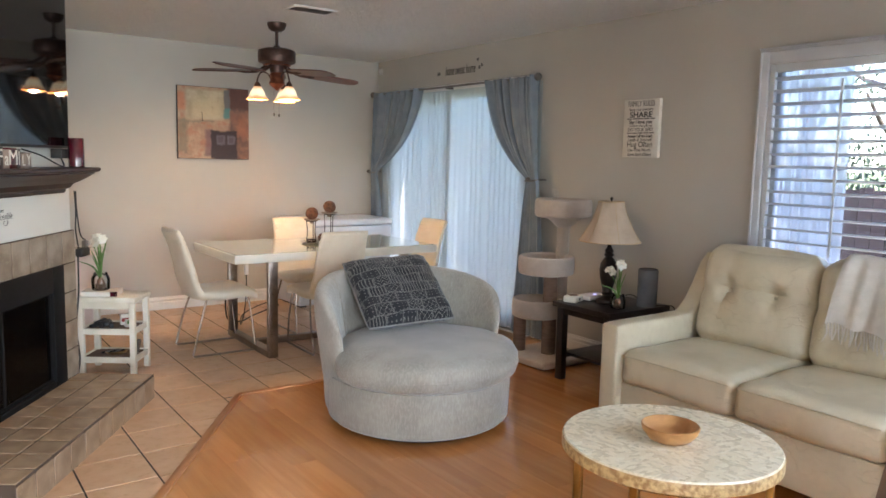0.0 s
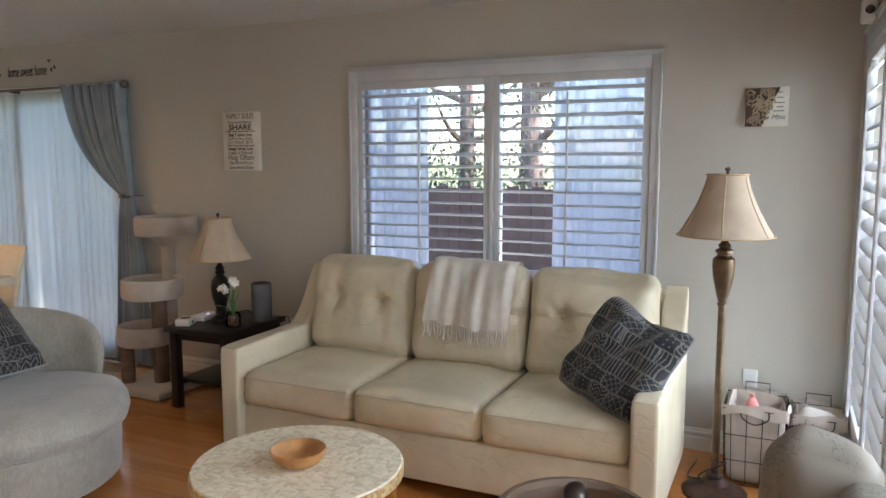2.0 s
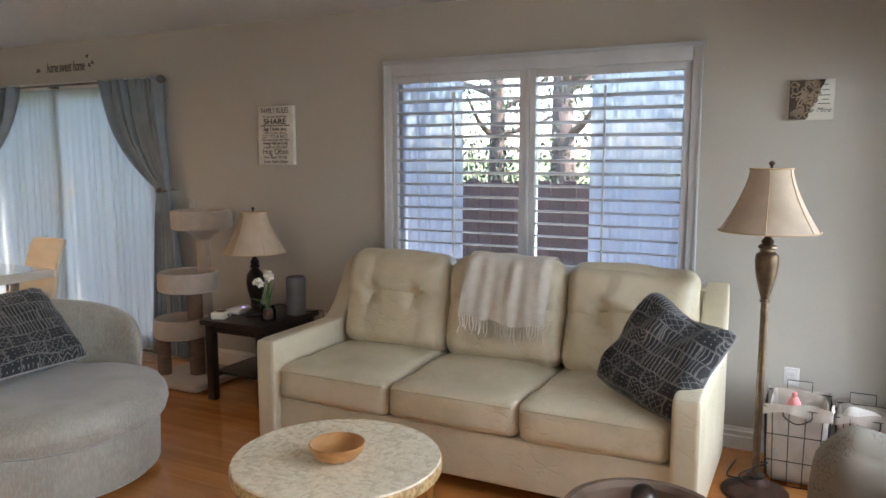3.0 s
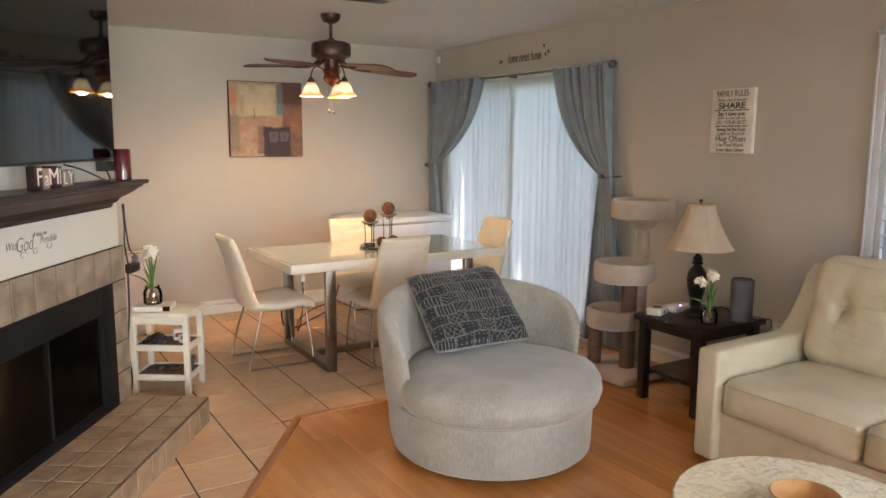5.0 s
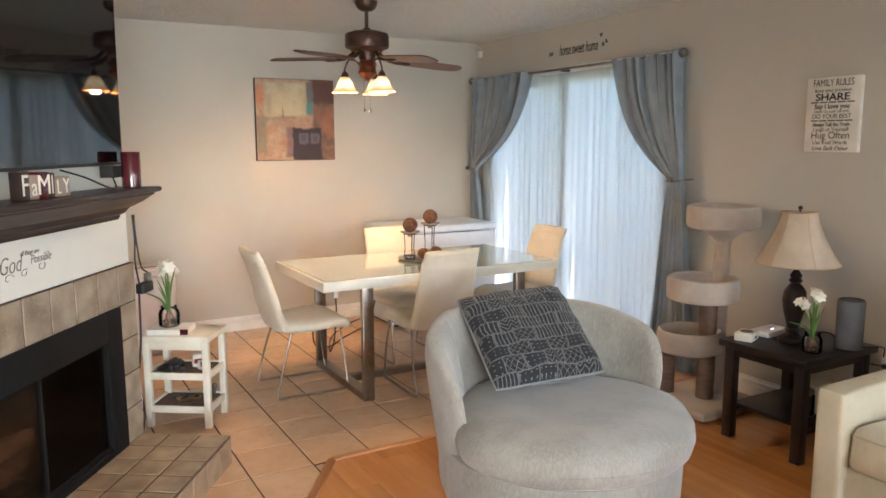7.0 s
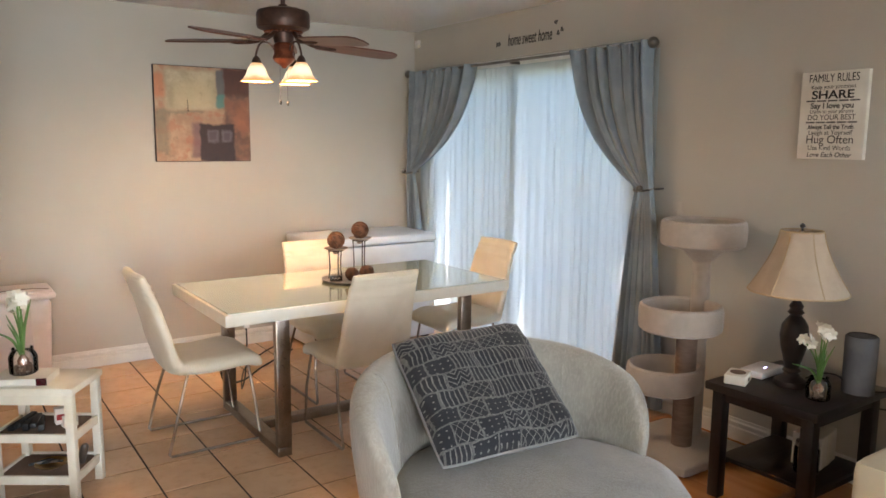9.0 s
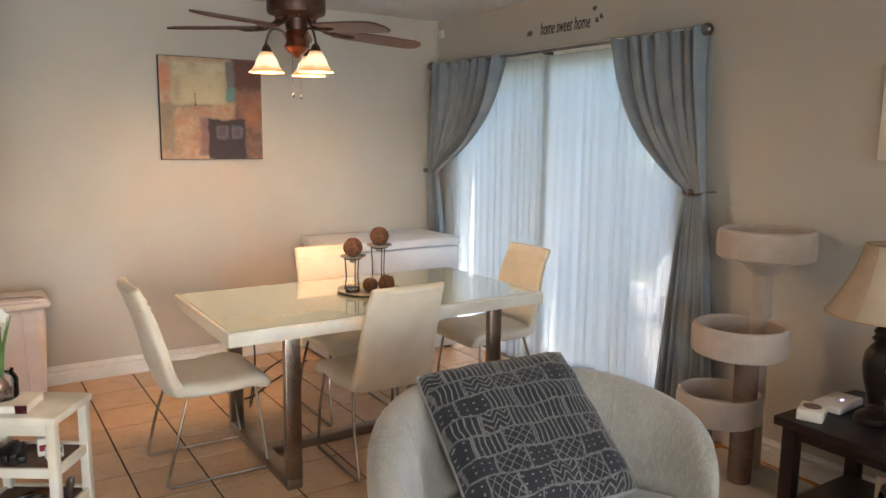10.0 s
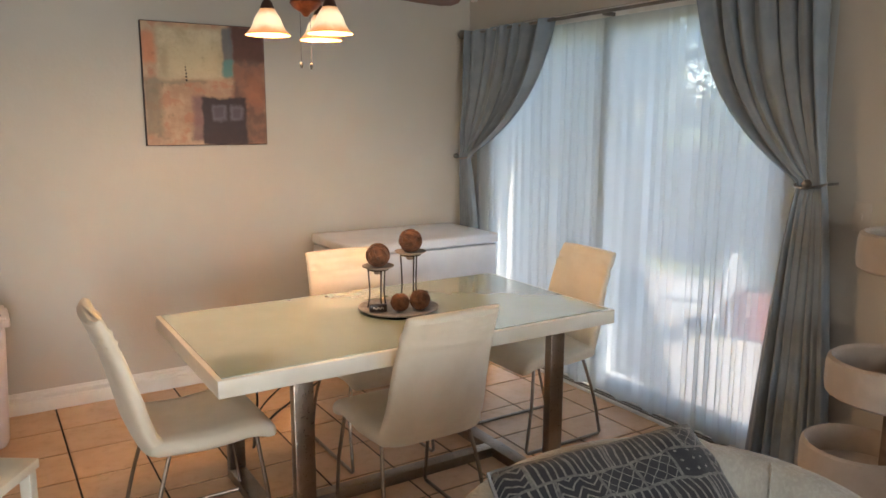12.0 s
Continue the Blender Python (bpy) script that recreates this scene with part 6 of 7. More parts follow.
part("top_ring", tube(B(), [(0.052 * math.cos(a), 0.052 * math.sin(a), 0.2415) for a in np.linspace(0, 2 * math.pi, 37)[:-1]], 0.004, 6, True), "black_metal", spk)
clock = thing("small_radio", pose(3.505, 3.42, 0.521, 0, 0, 22), "small cream box with round dark dial", "radio")
part("body", box(B(), -0.06, -0.045, 0, 0.06, 0.045, 0.042, 0.006, 3), "ivory", clock)
part("dial", lathe(B(), [(0.032, 0.042), (0.033, 0.0435), (0.026, 0.044), (0.002, 0.044)], 28), "sisal", clock)
part("display", box(B(), -0.012, -0.0462, 0.012, 0.012, -0.045, 0.026), "ink", clock)
router = thing("wifi_router", pose(3.70, 3.43, 0.521, 0, 0, 4), "flat white wireless router with a small violet light", "router")
part("body", box(B(), -0.095, -0.055, 0, 0.095, 0.055, 0.032, 0.008, 3), "plastic", router)
part("indicator", box(B(), -0.012, -0.02, 0.032, 0.006, -0.012, 0.0328), glow("violet_indicator", (0.45, 0.4, 1.0, 1), 1.5, (0.5, 0.45, 1, 1)), router, "small violet light")
cord("power_cable", [(3.72, 3.27, 0.53), (3.74, 3.18, 0.58), (3.75, 3.12, 0.585), (3.78, 3.07, 0.54), (3.84, 2.99, 0.535), (3.96, 2.98, 0.52), (4.04, 3.02, 0.45)], 0.0035, "black cable looping across the side table")
cord("power_cable", [(3.72, 3.4, 0.42), (3.85, 3.3, 0.36), (3.98, 3.15, 0.40), (4.05, 3.02, 0.40)], 0.0035, "black cable under the side table")
cord("power_cable", [(3.98, 3.0, 0.3), (3.9, 2.95, 0.1), (3.75, 2.95, 0.008), (3.66, 2.99, 0.008), (3.72, 3.06, 0.008), (3.85, 3.02, 0.008)], 0.0035, "white cable coiled on the floor", "plastic")
jarc = thing("jar_candle", pose(3.63, 3.16, 0.181), "red candle in a glass jar on the lower shelf", "candle")
part("jar", lathe(B(), [(0.045, 0.0), (0.05, 0.004), (0.05, 0.10), (0.044, 0.112), (0.042, 0.112), (0.047, 0.10), (0.047, 0.006), (0.002, 0.004)], 28), "jar", jarc)
part("wax", lathe(B(), [(0.045, 0.007), (0.045, 0.085), (0.002, 0.085)], 24), "red", jarc)
part("lid", lathe(B(), [(0.044, 0.112), (0.046, 0.116), (0.044, 0.13), (0.002, 0.132)], 24), "nickel", jarc)
crt = thing("paper_box", pose(3.76, 3.20, 0.181, 0, 0, 10), "white carton on the lower shelf", "box")
part("carton", box(B(), -0.09, -0.06, 0, 0.09, 0.06, 0.14, 0.003), "paper", crt)
part("tape", box(B(), -0.02, -0.061, 0, 0.02, -0.06, 0.14), "ivory", crt)

# ---- cat tree ----
cat = thing("cat_tree", pose(3.70, 3.87, 0), "beige plush cat tree with three round beds", "cat tree")
part("base", soft(B(), 0, 0, 0.028, 0.50, 0.50, 0.056, 0.025, 8), "plush", cat)
for dx, dy, z, r in ((0.125, 0.0, 1.10, 0.205), (-0.035, -0.015, 0.70, 0.2), (-0.025, 0.075, 0.375, 0.185)):
    part("bed", lathe(B(), [(0.01, z - 0.066), (r * 0.9, z - 0.066), (r * 0.98, z - 0.055), (r, z - 0.03), (r, z + 0.035), (r * 0.975, z + 0.058), (r * 0.92, z + 0.066), (r * 0.865, z + 0.055), (r * 0.85, z + 0.02), (r * 0.84, z - 0.03), (0.01, z - 0.036)], 40, dx, dy), "plush", cat)
for dx, dy, z1, r, mt in ((0.155, 0.02, 1.035, 0.045, "plush"), (-0.015, -0.045, 0.635, 0.05, "sisal"), (-0.12, 0.15, 0.31, 0.045, "sisal")):
    part("post", lathe(B(), [(r, 0.05), (r * 1.01, 0.2), (r, z1)], 24, dx, dy), mt, cat)
part("bracket", lathe(B(), [(0.05, 0.96), (0.09, 1.0), (0.13, 1.034)], 24, 0.145, 0.01), "plush", cat)

# ---- throw on the sofa ----
throw = thing("throw_blanket", SM, "white knitted throw with fringe over the sofa's middle cushion", "throw blanket")
prof = curve_pts([(0, 0.80, 0.90), (0, 0.79, 0.985), (0, 0.74, 1.022), (0, 0.675, 0.985), (0, 0.625, 0.88), (0, 0.590, 0.79), (0, 0.566, 0.69)], 6)


def tf(u, v):
    q = prof[min(len(prof) - 1, int(v * (len(prof) - 1) + 0.5))]
    sway = 0.010 * math.sin(9 * u + 2.5 * v) + 0.007 * math.sin(21 * u + 3 * v) + 0.004 * math.sin(37 * u - 2 * v)
    narrow = 1 - 0.10 * v * (1 - v)
    return Vector((1.145 + (u - 0.5) * 0.47 * narrow - 0.02 * v, q.y - 0.036 - sway * min(1, v * 2), q.z + 0.012 * math.sin(5 * u + 1) * v + 0.008 * math.sin(17 * u) * v))


bm = sheet(B(), tf, 60, len(prof) - 1)
bmesh.ops.recalc_face_normals(bm, faces=bm.faces)
part("cloth", bm, "throw", throw, angle=180)
rnd = random.Random(2)
for k in range(34):
    p = tf((k + 0.5) / 34, 1)
    L = 0.075 + rnd.uniform(-0.015, 0.015)
    part("tassel", tube(B(), [p, p + Vector((rnd.uniform(-0.006, 0.006), -0.002, -L * 0.5)), p + Vector((rnd.uniform(-0.014, 0.014), -0.006, -L))], 0.0036, 5), "throw", throw)

# ---- floor lamp, baskets, patterned chair ----
fl = thing("floor_lamp", pose(3.56, 0.287, 0), "antique bronze floor lamp with cream bell shade", "floor lamp")
part("foot", lathe(B(), [(0.002, 0.0), (0.14, 0.0), (0.145, 0.012), (0.13, 0.024), (0.09, 0.035), (0.06, 0.05), (0.055, 0.065), (0.036, 0.08), (0.04, 0.09), (0.026, 0.10)], 40), "dark_bronze", fl)
part("pole", lathe(B(), [(0.018, 0.095), (0.017, 0.5), (0.016, 0.885), (0.022, 0.888), (0.022, 0.90), (0.016, 0.905)], 20), "bronze", fl)
part("urn", lathe(B(), [(0.016, 0.90), (0.030, 0.95), (0.045, 1.02), (0.05, 1.07), (0.047, 1.10), (0.03, 1.115), (0.03, 1.125), (0.04, 1.13), (0.038, 1.14), (0.022, 1.148), (0.028, 1.16), (0.016, 1.175), (0.012, 1.22)], 32), "bronze", fl)
bell_shade(fl, 1.205, 1.475, 0.208, 0.088)
part("finial", lathe(B(), [(0.002, 1.474), (0.008, 1.48), (0.005, 1.486), (0.013, 1.495), (0.013, 1.503), (0.002, 1.51)], 16), "dark_bronze", fl)
cord("lamp_cord", [(3.56, 0.30, 0.03), (3.50, 0.35, 0.10), (3.54, 0.24, 0.16), (3.60, 0.30, 0.12), (3.50, 0.27, 0.10), (3.58, 0.36, 0.05), (3.70, 0.42, 0.01), (3.9, 0.40, 0.008)], 0.004, "dark cord wound round the lamp's foot")


def basket(m, w, d, h, label, seed):
    """Wire frame with a linen liner folded over the rim."""
    b = thing("wire_basket", m, label, "basket", "lined wire baskets")
    for z in (0.006, h * 0.33, h * 0.66, h):
        k = 0.9 + 0.1 * z / h
        part("wire_ring", tube(B(), [(-w / 2 * k, -d / 2 * k, z), (w / 2 * k, -d / 2 * k, z), (w / 2 * k, d / 2 * k, z), (-w / 2 * k, d / 2 * k, z)], 0.0025, 6, True), "wire", b)
    for i in range(4):
        f = -0.5 + (i + 0.5) / 4
        for p, q in (((f * w, -d / 2), (f * w, -d / 2)), ((f * w, d / 2), (f * w, d / 2)), ((-w / 2, f * d), (-w / 2, f * d)), ((w / 2, f * d), (w / 2, f * d))):
            part("wire_upright", tube(B(), [(p[0] * 0.9, p[1] * 0.9, 0.006), (q[0], q[1], h)], 0.0022, 6), "wire", b)
    bm = soft(B(), 0, 0, h * 0.5 + 0.012, w * 0.96, d * 0.96, h * 0.98, 0.03, 10, (0, 0, -0.03), 0.012, seed)
    for v in bm.verts:
        k = 0.88 + 0.12 * v.co.z / h
        v.co.x *= k
        v.co.y *= k
        if v.co.z > h * 0.9 and abs(v.co.x) < w * 0.40 and abs(v.co.y) < d * 0.40:
            v.co.z -= 0.10
    part("liner", bm, "canvas_liner", b)
    bm = sheet(B(), lambda u, t: Vector(((w * 0.51 + 0.006 * math.sin(31 * u) + 0.008 * t) * math.cos(2 * math.pi * u) / max(abs(math.cos(2 * math.pi * u)), abs(math.sin(2 * math.pi * u))), (d * 0.51 + 0.007 * math.sin(27 * u) + 0.008 * t) * math.sin(2 * math.pi * u) / max(abs(math.cos(2 * math.pi * u)), abs(math.sin(2 * math.pi * u))), h + 0.016 - t * (0.05 + 0.02 * math.sin(25 * u)) + 0.014 * math.sin(12.57 * u + 1) ** 3)), 96, 4)
    part("liner_cuff", bm, "canvas_liner", b, angle=180)
    part("handle", tube(B(), curve_pts([(-w / 2 - 0.008, 0.06, h), (-w / 2 - 0.014, 0.055, h - 0.035), (-w / 2 - 0.016, 0.0, h - 0.062), (-w / 2 - 0.014, -0.055, h - 0.035), (-w / 2 - 0.008, -0.06, h)], 5), 0.003, 6), "wire", b, "drooping wire handle")
    part("handle", tube(B(), [(w / 2, -0.055, h), (w / 2 + 0.004, -0.055, h + 0.055), (w / 2 + 0.004, 0.055, h + 0.055), (w / 2, 0.055, h)], 0.003, 6), "wire", b, "upright wire handle")
    return b


basket(pose(3.82, 0.13, 0), 0.29, 0.28, 0.38, "dark wire basket with cream linen liner", 2)
basket(pose(3.90, -0.145, 0), 0.24, 0.23, 0.34, "smaller dark wire basket with grey cloths", 5)
bt = thing("lotion_bottle", pose(3.80, 0.15, 0.285), "pink and clear bottle in the lined basket", "bottle")
part("bottle", lathe(B(), [(0.002, 0.0), (0.032, 0.003), (0.034, 0.08), (0.022, 0.11), (0.012, 0.12), (0.012, 0.14), (0.002, 0.142)], 20), "bottle_pink", bt)
part("label", lathe(B(), [(0.0345, 0.02), (0.0345, 0.075)], 20, cap=False), "red", bt)
rag = thing("cloth_bundle", pose(3.88, -0.135, 0.26), "crumpled grey cloths in the smaller basket", "cloths")
part("cloth", soft(B(), 0, 0, 0.03, 0.19, 0.17, 0.11, 0.05, 14, (0, 0, 0.02), 0.05, 9), "throw", rag)

pc = thing("patterned_armchair", pose(2.2, -0.1, 0), "beige armchair in script-printed fabric below the shuttered window", "armchair")
bm = soft(B(), 0.19, 0.0, 0.435, 0.22, 0.32, 0.62, 0.10, 18, (0.02, 0.02, 0.02), 0.012, 1)
for v in bm.verts:
    if v.co.z > 0.4:
        v.co.z += 0.30 * min(0.0, v.co.y - 0.06) * (v.co.z - 0.4) / 0.35 + 0.010 * noise.noise(v.co * 9)
part("backrest", bm, "floral", pc)
part("seat", soft(B(), -0.13, -0.01, 0.32, 0.46, 0.26, 0.22, 0.05, 10, (0, 0, 0.02)), "floral", pc)
part("arm", soft(B(), -0.10, -0.10, 0.42, 0.44, 0.12, 0.42, 0.055, 10, (0, 0, 0.01)), "floral", pc)
part("scroll_arm", soft(B(), -0.06, -0.095, 0.60, 0.40, 0.14, 0.12, 0.058, 10), "floral", pc)
for x in (-0.3, 0.24):
    for y in (-0.12, 0.1):
        part("foot", lathe(B(), [(0.014, 0.0), (0.022, 0.14)], 12, x, y), "black_wood", pc)

et = thing("end_table", pose(0.90, 0.265, 0), "small round dark wood end table", "end table")
part("top", lathe(B(), [(0.002, 0.60), (0.13, 0.60), (0.14, 0.605), (0.14, 0.62), (0.13, 0.625), (0.002, 0.625)], 40), "espresso", et)
part("pedestal", lathe(B(), [(0.03, 0.02), (0.02, 0.1), (0.03, 0.35), (0.02, 0.60)], 20), "espresso", et)
part("foot", lathe(B(), [(0.002, 0.0), (0.13, 0.0), (0.12, 0.02), (0.03, 0.03)], 32), "espresso", et)
tl = thing("table_lamp", pose(0.90, 0.265, 0.626), "table lamp with taupe drum shade and dark ball finial", "table lamp")
part("base", lathe(B(), [(0.002, 0.0), (0.06, 0.0), (0.06, 0.015), (0.02, 0.03), (0.035, 0.12), (0.03, 0.2), (0.012, 0.24), (0.01, 0.34), (0.002, 0.34)], 32), "black_bronze", tl)
bm = lathe(B(), [(0.124, 0.312), (0.098, 0.478), (0.098, 0.482), (0.090, 0.482), (0.090, 0.472), (0.095, 0.470), (0.121, 0.314)], 48, cap=False)
part("shade", bm, "taupe_shade", tl, "taupe fabric drum shade")
for a in (10, 130, 250):
    c, s = math.cos(radians(a)), math.sin(radians(a))
    part("spider", tube(B(), curve_pts([(0.0, 0.0, 0.483), (0.023 * c, 0.023 * s, 0.472), (0.05 * c, 0.05 * s, 0.464), (0.093 * c, 0.093 * s, 0.472)], 4), 0.0025, 6), "brass", tl)
part("harp", tube(B(), curve_pts([(0.0, 0.012, 0.34), (0, 0.045, 0.40), (0, 0.025, 0.472), (0, 0, 0.483), (0, -0.025, 0.472), (0, -0.045, 0.40), (0, -0.012, 0.34)], 5), 0.0022, 6), "brass", tl)
bm = B()
bmesh.ops.create_uvsphere(bm, u_segments=20, v_segments=12, radius=0.016)
part("finial", bm, "black_bronze", tl, "dark round ball", at=pose(0, 0, 0.502))

# ---- power cord under the dining table ----
ad = thing("power_adapter", pose(2.07, 5.5, 0), "white plug adapter hanging under the dining table on its cord", "adapter")
part("body", box(B(), -0.016, -0.014, 0.51, 0.016, 0.014, 0.59, 0.005), "white", ad)
part("white_lead", tube(B(), curve_pts([(0, 0, 0.585), (0.004, 0, 0.64), (0, 0.004, 0.692)], 5), 0.005, 8), "white", ad)
part("black_lead", tube(B(), curve_pts([(0, 0, 0.512), (0.004, 0.01, 0.40), (0.02, 0.10, 0.20), (0.10, 0.4, 0.03), (0.28, 0.85, 0.006), (0.52, 1.15, 0.006), (0.80, 1.38, 0.006)], 8), 0.0045, 8), "cord", ad, "black cord trailing over the tiles")

# ---- outside ----
single("ground", box(B(), -400, -400, -0.3, 400, 400, -0.122), "lawn", kind="structure")
single("patio", box(B(), XE + 0.15, -3, -0.13, 7.2, 8.5, -0.03), "concrete", kind="structure")
fence = thing("fence", pose(8.2, 0, -0.122), "dark red-brown board fence beyond the patio", "fence")
fb = [finish("board", box(B(), 0, 0, 0, 0.02, 0.142, 1.332 + 0.025 * k), "fence", False) for k in range(2)]
for i in range(150):
    ob = new("board", fb[i % 2])
    ob.parent = fence
    ob.matrix_basis = pose(0.004 * (i % 3), -9 + i * 0.15, 0)
for z in (0.35, 1.05):
    part("rail", box(B(), 0.03, -9, z, 0.07, 13.5, z + 0.09), "fence", fence)


def tree(m, height, r, label, seed, crown_z, spread, leaves=1300):
    rnd = random.Random(seed)
    t = thing("tree", m, label, "tree", "trees beyond the fence")
    pts = [Vector((0.12 * math.sin(z * 0.9 + seed), 0.1 * math.cos(z * 0.7 + seed), z)) for z in np.linspace(0, height, 14)]
    trunk = part("trunk", tube(B(), pts, [r * (1 - 0.65 * k / 13) for k in range(14)], 12), "bark", t)
    clumps = []
    for k in range(11):
        z = rnd.uniform(crown_z * 0.8, height)
        a = rnd.uniform(0, 6.3)
        base = Vector((0.1, 0.05, z * 0.9))
        tip = Vector((spread * math.cos(a) * rnd.uniform(0.4, 1), spread * math.sin(a) * rnd.uniform(0.4, 1), z + rnd.uniform(0.1, 0.7)))
        part("limb", tube(B(), curve_pts([base, base.lerp(tip, 0.5) + Vector((0, 0, -0.08)), tip], 4), [r * 0.35 * (1 - 0.09 * q) for q in range(9)], 7), "bark", trunk)
        clumps += [tip, base.lerp(tip, 0.65)]
    verts, faces = [], []
    for k in range(leaves):
        c = rnd.choice(clumps)
        p = c + Vector((rnd.gauss(0, 0.26), rnd.gauss(0, 0.26), rnd.gauss(0, 0.2)))
        mm = pose(p.x, p.y, p.z, rnd.uniform(0, 360), rnd.uniform(0, 360), rnd.uniform(0, 360))
        s = rnd.uniform(0.03, 0.06)
        n = len(verts)
        verts += [mm @ Vector(q) for q in ((-s, 0, 0), (0, -s * 0.45, 0.01), (s, 0, 0), (0, s * 0.45, 0.01))]
        faces.append((n, n + 1, n + 2, n + 3))
    me = bpy.data.meshes.new("crown")
    me.from_pydata(verts, [], faces)
    me.materials.append(M["leaf"])
    cr = new("crown", me)
    cr.parent = t
    return t


tree(pose(10.0, 4.35, -0.122), 5.2, 0.15, "grey-barked garden tree beyond the fence", 1, 2.6, 1.5)
tree(pose(9.6, 3.08, -0.122), 5.0, 0.20, "thick pale-barked tree with gaps in its crown", 4, 2.3, 1.5)
tree(pose(11.5, 6.4, -0.122), 5.0, 0.14, "garden tree with a loose crown", 7, 1.9, 1.6)
tree(pose(11.0, 1.2, -0.122), 4.6, 0.14, "garden tree with a low leafy crown", 9, 1.5, 1.5)
# dense crowns added to screen the bright sky behind the sheer curtains
tree(pose(10.5, 9.5, -0.122), 4.8, 0.15, "garden tree seen through the patio door", 11, 1.5, 1.5, 7000)
tree(pose(9.7, 10.35, -0.122), 4.7, 0.14, "leafy garden tree added beyond the patio fence to screen the sky", 23, 1.4, 1.3, 7000)
tree(pose(9.8, 8.4, -0.122), 4.6, 0.14, "leafy garden tree added beyond the patio fence to screen the sky", 13, 1.5, 1.3, 6000)
tree(pose(9.9, 7.1, -0.122), 4.9, 0.15, "leafy garden tree added beyond the patio fence to screen the sky", 19, 1.5, 1.3, 6500)
tree(pose(10.4, 12.2, -0.122), 5.2, 0.16, "leafy garden tree added beyond the patio fence to screen the sky", 17, 1.4, 1.9, 6000)
hed = thing("shrub", pose(9.4, 4.0, 0), "low leafy shrubs behind the fence", "shrub")
rnd = random.Random(21)
verts, faces = [], []
for k in range(3000):
    p = Vector((rnd.gauss(0, 0.3), rnd.uniform(-1.9, 1.9), 0.4 + 1.35 * rnd.random() ** 0.6 * (0.85 + 0.25 * math.sin(3.1 * k % 7))))
    mm = pose(p.x, p.y, p.z, rnd.uniform(0, 360), rnd.uniform(0, 360), rnd.uniform(0, 360))
    s = rnd.uniform(0.03, 0.055)
    n = len(verts)
    verts += [mm @ Vector(q) for q in ((-s, 0, 0), (0, -s * 0.5, 0.01), (s, 0, 0), (0, s * 0.5, 0.01))]
    faces.append((n, n + 1, n + 2, n + 3))
me = bpy.data.meshes.new("foliage")
me.from_pydata(verts, [], faces)
me.materials.append(M["leaf"])
fo = new("foliage", me)
fo.parent = hed
bm = B()
for k in range(9):
    tube(bm, [(0, -1.8 + 0.45 * k, -0.122), (0.05, -1.75 + 0.45 * k, 0.7), (0.02, -1.6 + 0.45 * k, 1.2)], [0.03, 0.02, 0.008], 6)
part("stems", bm, "bark", hed)

# pale curtains between shutters and glass
for a, b in ((2.05, 2.47), (0.75, 1.26)):
    oc = thing("window_curtain", pose(XE + 0.075, 0, 0), "pale voile curtain behind the shutters", "curtain", "window curtains")
    part("voile", sheet(B(), lambda u, v: Vector((0.010 * math.sin(u * 34 + math.sin(9 * u)), a + (b - a) * u, 2.02 - 1.19 * v)), 80, 4), "outer_sheer", oc, angle=180)

pch = thing("patio_chair", pose(5.45, 6.07, -0.03, 0, 0, 200) @ Matrix.Scale(0.8, 4), "white metal patio chair in the sun", "patio chair")
part("seat", box(B(), -0.25, -0.25, 0.40, 0.25, 0.25, 0.44, 0.015), "weathered", pch)
for x, y in ((-0.23, -0.23), (0.23, -0.23), (-0.23, 0.23), (0.23, 0.23)):
    part("leg", tube(B(), [(x, y, 0), (x * 0.95, y * 0.95, 0.41)], 0.014, 8), "weathered", pch)
bm = B()
for k in range(9):
    a = radians(20 + 17.5 * k)
    tube(bm, [(0.20 * math.cos(a) * 0.5, 0.24, 0.44), (0.27 * math.cos(a), 0.31, 0.44 + 0.38 * math.sin(a))], 0.012, 6)
part("backrest", bm, "weathered", pch)
part("back_rim", tube(B(), [(0.27 * math.cos(a), 0.31, 0.44 + 0.38 * math.sin(a)) for a in np.linspace(0, math.pi, 24)], 0.016, 8), "weathered", pch)
pot = thing("planter", pose(5.95, 5.95, -0.03), "terracotta-red planter with leaves on the patio", "planter")
part("pot", lathe(B(), [(0.16, 0.0), (0.22, 0.02), (0.27, 0.32), (0.28, 0.36), (0.25, 0.36), (0.23, 0.30), (0.01, 0.28)], 32), "terracotta", pot)
bm = B()
rnd = random.Random(6)
for k in range(240):
    p = Vector((rnd.gauss(0, 0.11), rnd.gauss(0, 0.11), 0.32 + abs(rnd.gauss(0, 0.13))))
    mm = pose(p.x, p.y, p.z, rnd.uniform(0, 360), rnd.uniform(0, 360), rnd.uniform(0, 360))
    bm.faces.new([bm.verts.new(mm @ Vector(q)) for q in ((-0.05, 0, 0), (0, -0.02, 0), (0.05, 0, 0), (0, 0.02, 0))])
part("foliage", bm, "leaf", pot)

# ---- floors: planks and tiles ----
WP, WD = Vector((1.537, 4.215)), Vector((FU.x, FU.y))
WNRM = Vector((FN.x, FN.y))


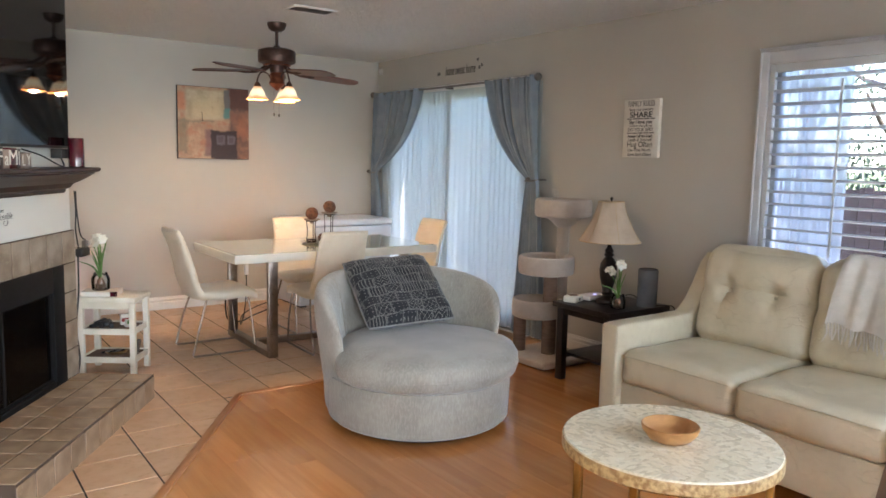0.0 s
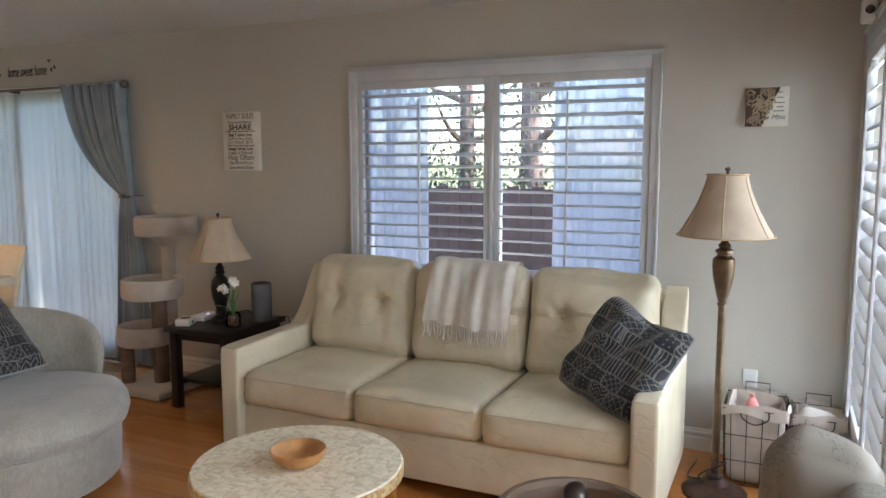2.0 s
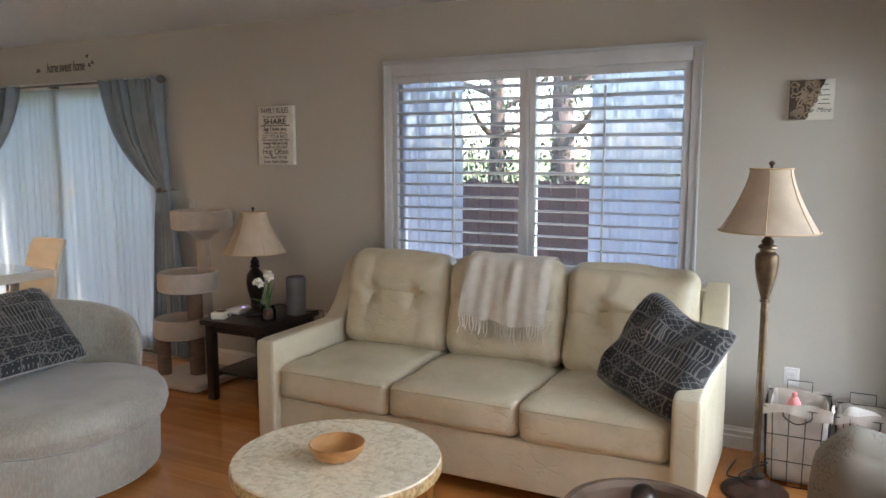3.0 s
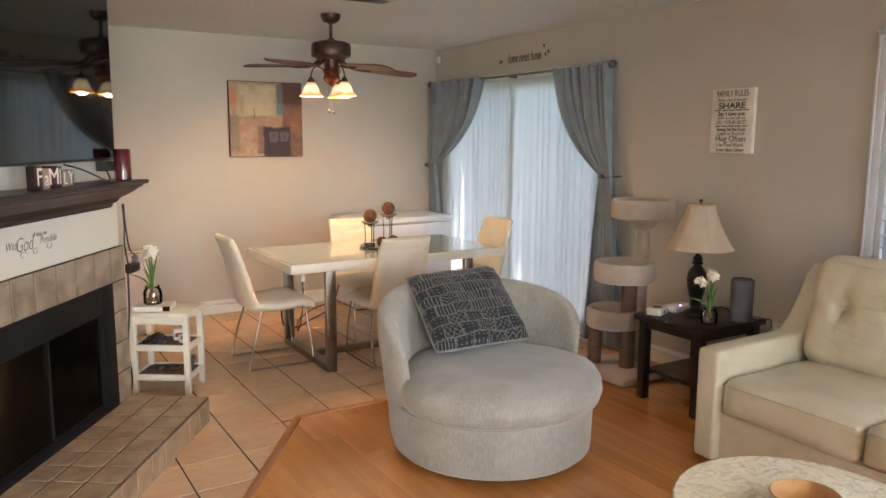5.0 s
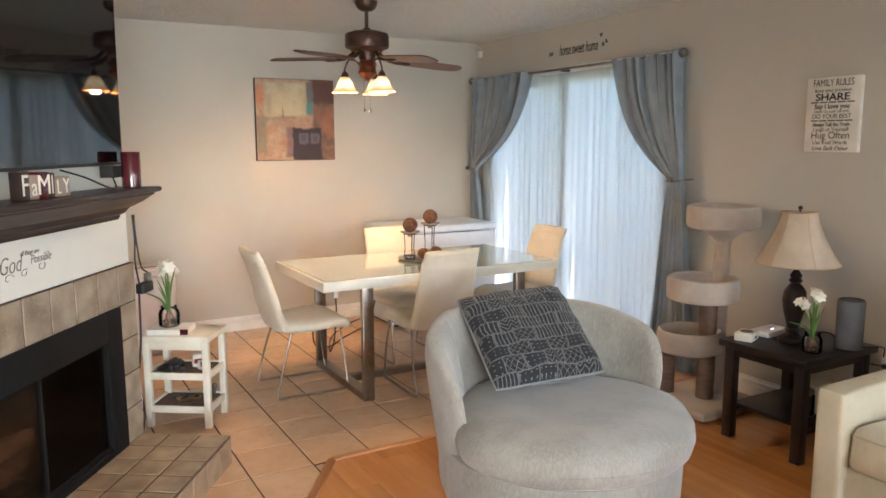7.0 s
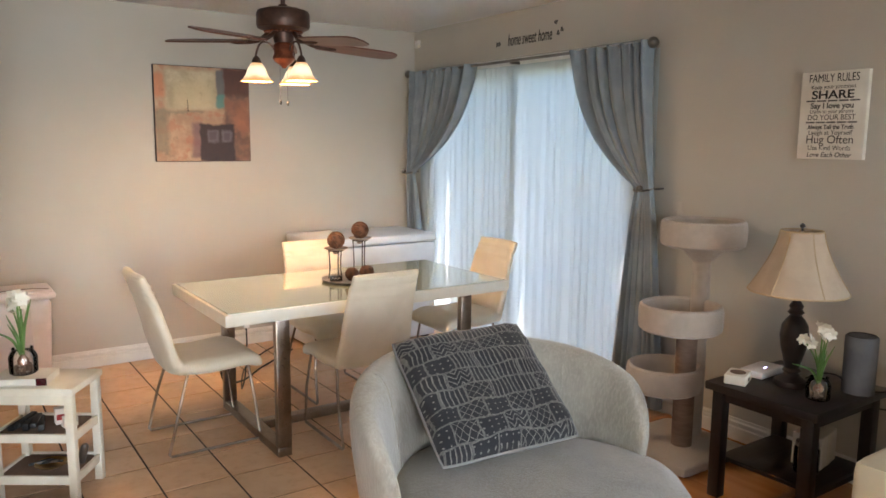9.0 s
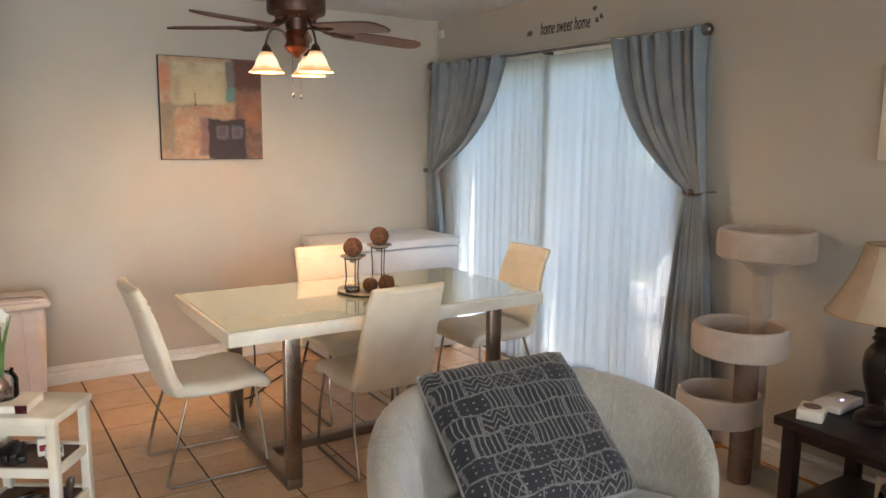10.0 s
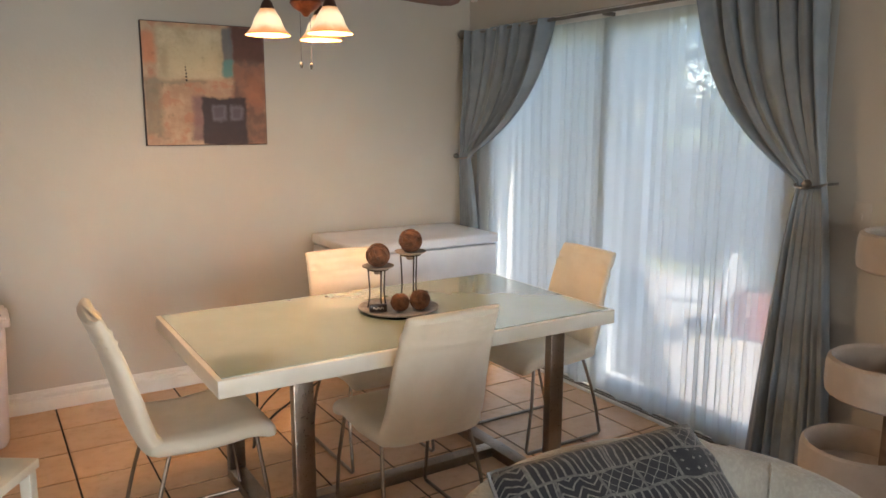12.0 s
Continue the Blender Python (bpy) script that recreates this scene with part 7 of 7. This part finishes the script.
def plank_floor():
    fl = thing("floor_laminate", Matrix(), "glossy honey-toned laminate plank floor", "floor", kind="structure")
    ang = PLANK_ANGLE
    c, s = math.cos(radians(ang)), math.sin(radians(ang))
    w, L = 0.125, 1.2
    rnd = random.Random(4)
    living = (((0, 4.215), (0, -1)), ((XE, 0), (-1, 0)), ((0, YS), (0, 1)), ((-1.18, 0), (1, 0)), (tuple(WP), tuple(WNRM)))
    entry = (((0, YS), (0, -1)), ((0, -2.4), (0, 1)), ((-1.18, 0), (1, 0)), ((0.95, 0), (-1, 0)))
    for i in range(-60, 60):
        off = rnd.uniform(0, L)
        for j in range(-8, 8):
            x0, y0 = j * L + off, i * w
            quad = [(x0, y0), (x0 + L, y0), (x0 + L, y0 + w), (x0, y0 + w)]
            whole = [(2.0 + c * x - s * y, 2.0 + s * x + c * y) for x, y in quad]
            for edges in (living, entry):
                poly = whole
                for p, nn in edges:
                    poly = clip(poly, p, nn)
                    if len(poly) < 3:
                        break
                if len(poly) < 3 or area2(poly) < 0.002:
                    continue
                q = [(c * (x - 2) + s * (y - 2) - x0 - L / 2, -s * (x - 2) + c * (y - 2) - y0 - w / 2) for x, y in poly]
                ox, oy = x0 + L / 2, y0 + w / 2
                part("plank", slab(B(), q, -0.012, 0.0, 0.0007), "plank", fl, at=pose(2.0 + c * ox - s * oy, 2.0 + s * ox + c * oy, 0, 0, 0, ang), smooth=False)
    return fl


def tile_floor():
    fl = thing("floor_tiles", Matrix(), "square beige ceramic floor tiles with dark grout", "floor", kind="structure")
    t, g = 0.3035, 0.0042
    for i in range(-9, 11):
        for j in range(-15, 10):
            x0, y0 = 1.135 + i * t, 4.205 + j * 0.305
            poly = [(x0 + g, y0 + g), (x0 + t - g, y0 + g), (x0 + t - g, y0 + 0.305 - g), (x0 + g, y0 + 0.305 - g)]
            if j < 0:
                poly = clip(poly, tuple(WP - WNRM * 0.02), tuple(-WNRM))
                poly = clip(poly, (0, 4.19), (0, -1)) if len(poly) > 2 and x0 > 1.2 else poly
                poly = clip(poly, (FA.x, FA.y), (FN.x, FN.y)) if len(poly) > 2 else poly
            poly = clip(poly, (XE, 0), (-1, 0)) if len(poly) > 2 else poly
            poly = clip(poly, (0, YN), (0, -1)) if len(poly) > 2 else poly
            poly = clip(poly, (0.1, 0), (1, 0)) if len(poly) > 2 and j >= 0 else poly
            if len(poly) < 3 or area2(poly) < 0.0015:
                continue
            cx, cy = x0 + t / 2, y0 + 0.1525
            part("tile", slab(B(), [(x - cx, y - cy) for x, y in poly], -0.012, 0.0, 0.0025), "tile", fl, at=pose(cx, cy, 0), smooth=False)
    return fl


PLANK_ANGLE = 90
plank_floor()
tile_floor()
trim = thing("floor_trim", Matrix(), "honey oak transition strip between laminate and tile", "trim", kind="structure")
part("strip", box(B(), 1.537, 4.193, -0.012, XE, 4.235, 0.007, 0.003), "oak_trim", trim)
a = math.degrees(math.atan2(WD.y, WD.x))
part("strip", box(B(), -4.2, -0.02, -0.012, 0.0, 0.022, 0.0065, 0.003), "oak_trim", trim, at=pose(WP.x, WP.y, 0, 0, 0, a))
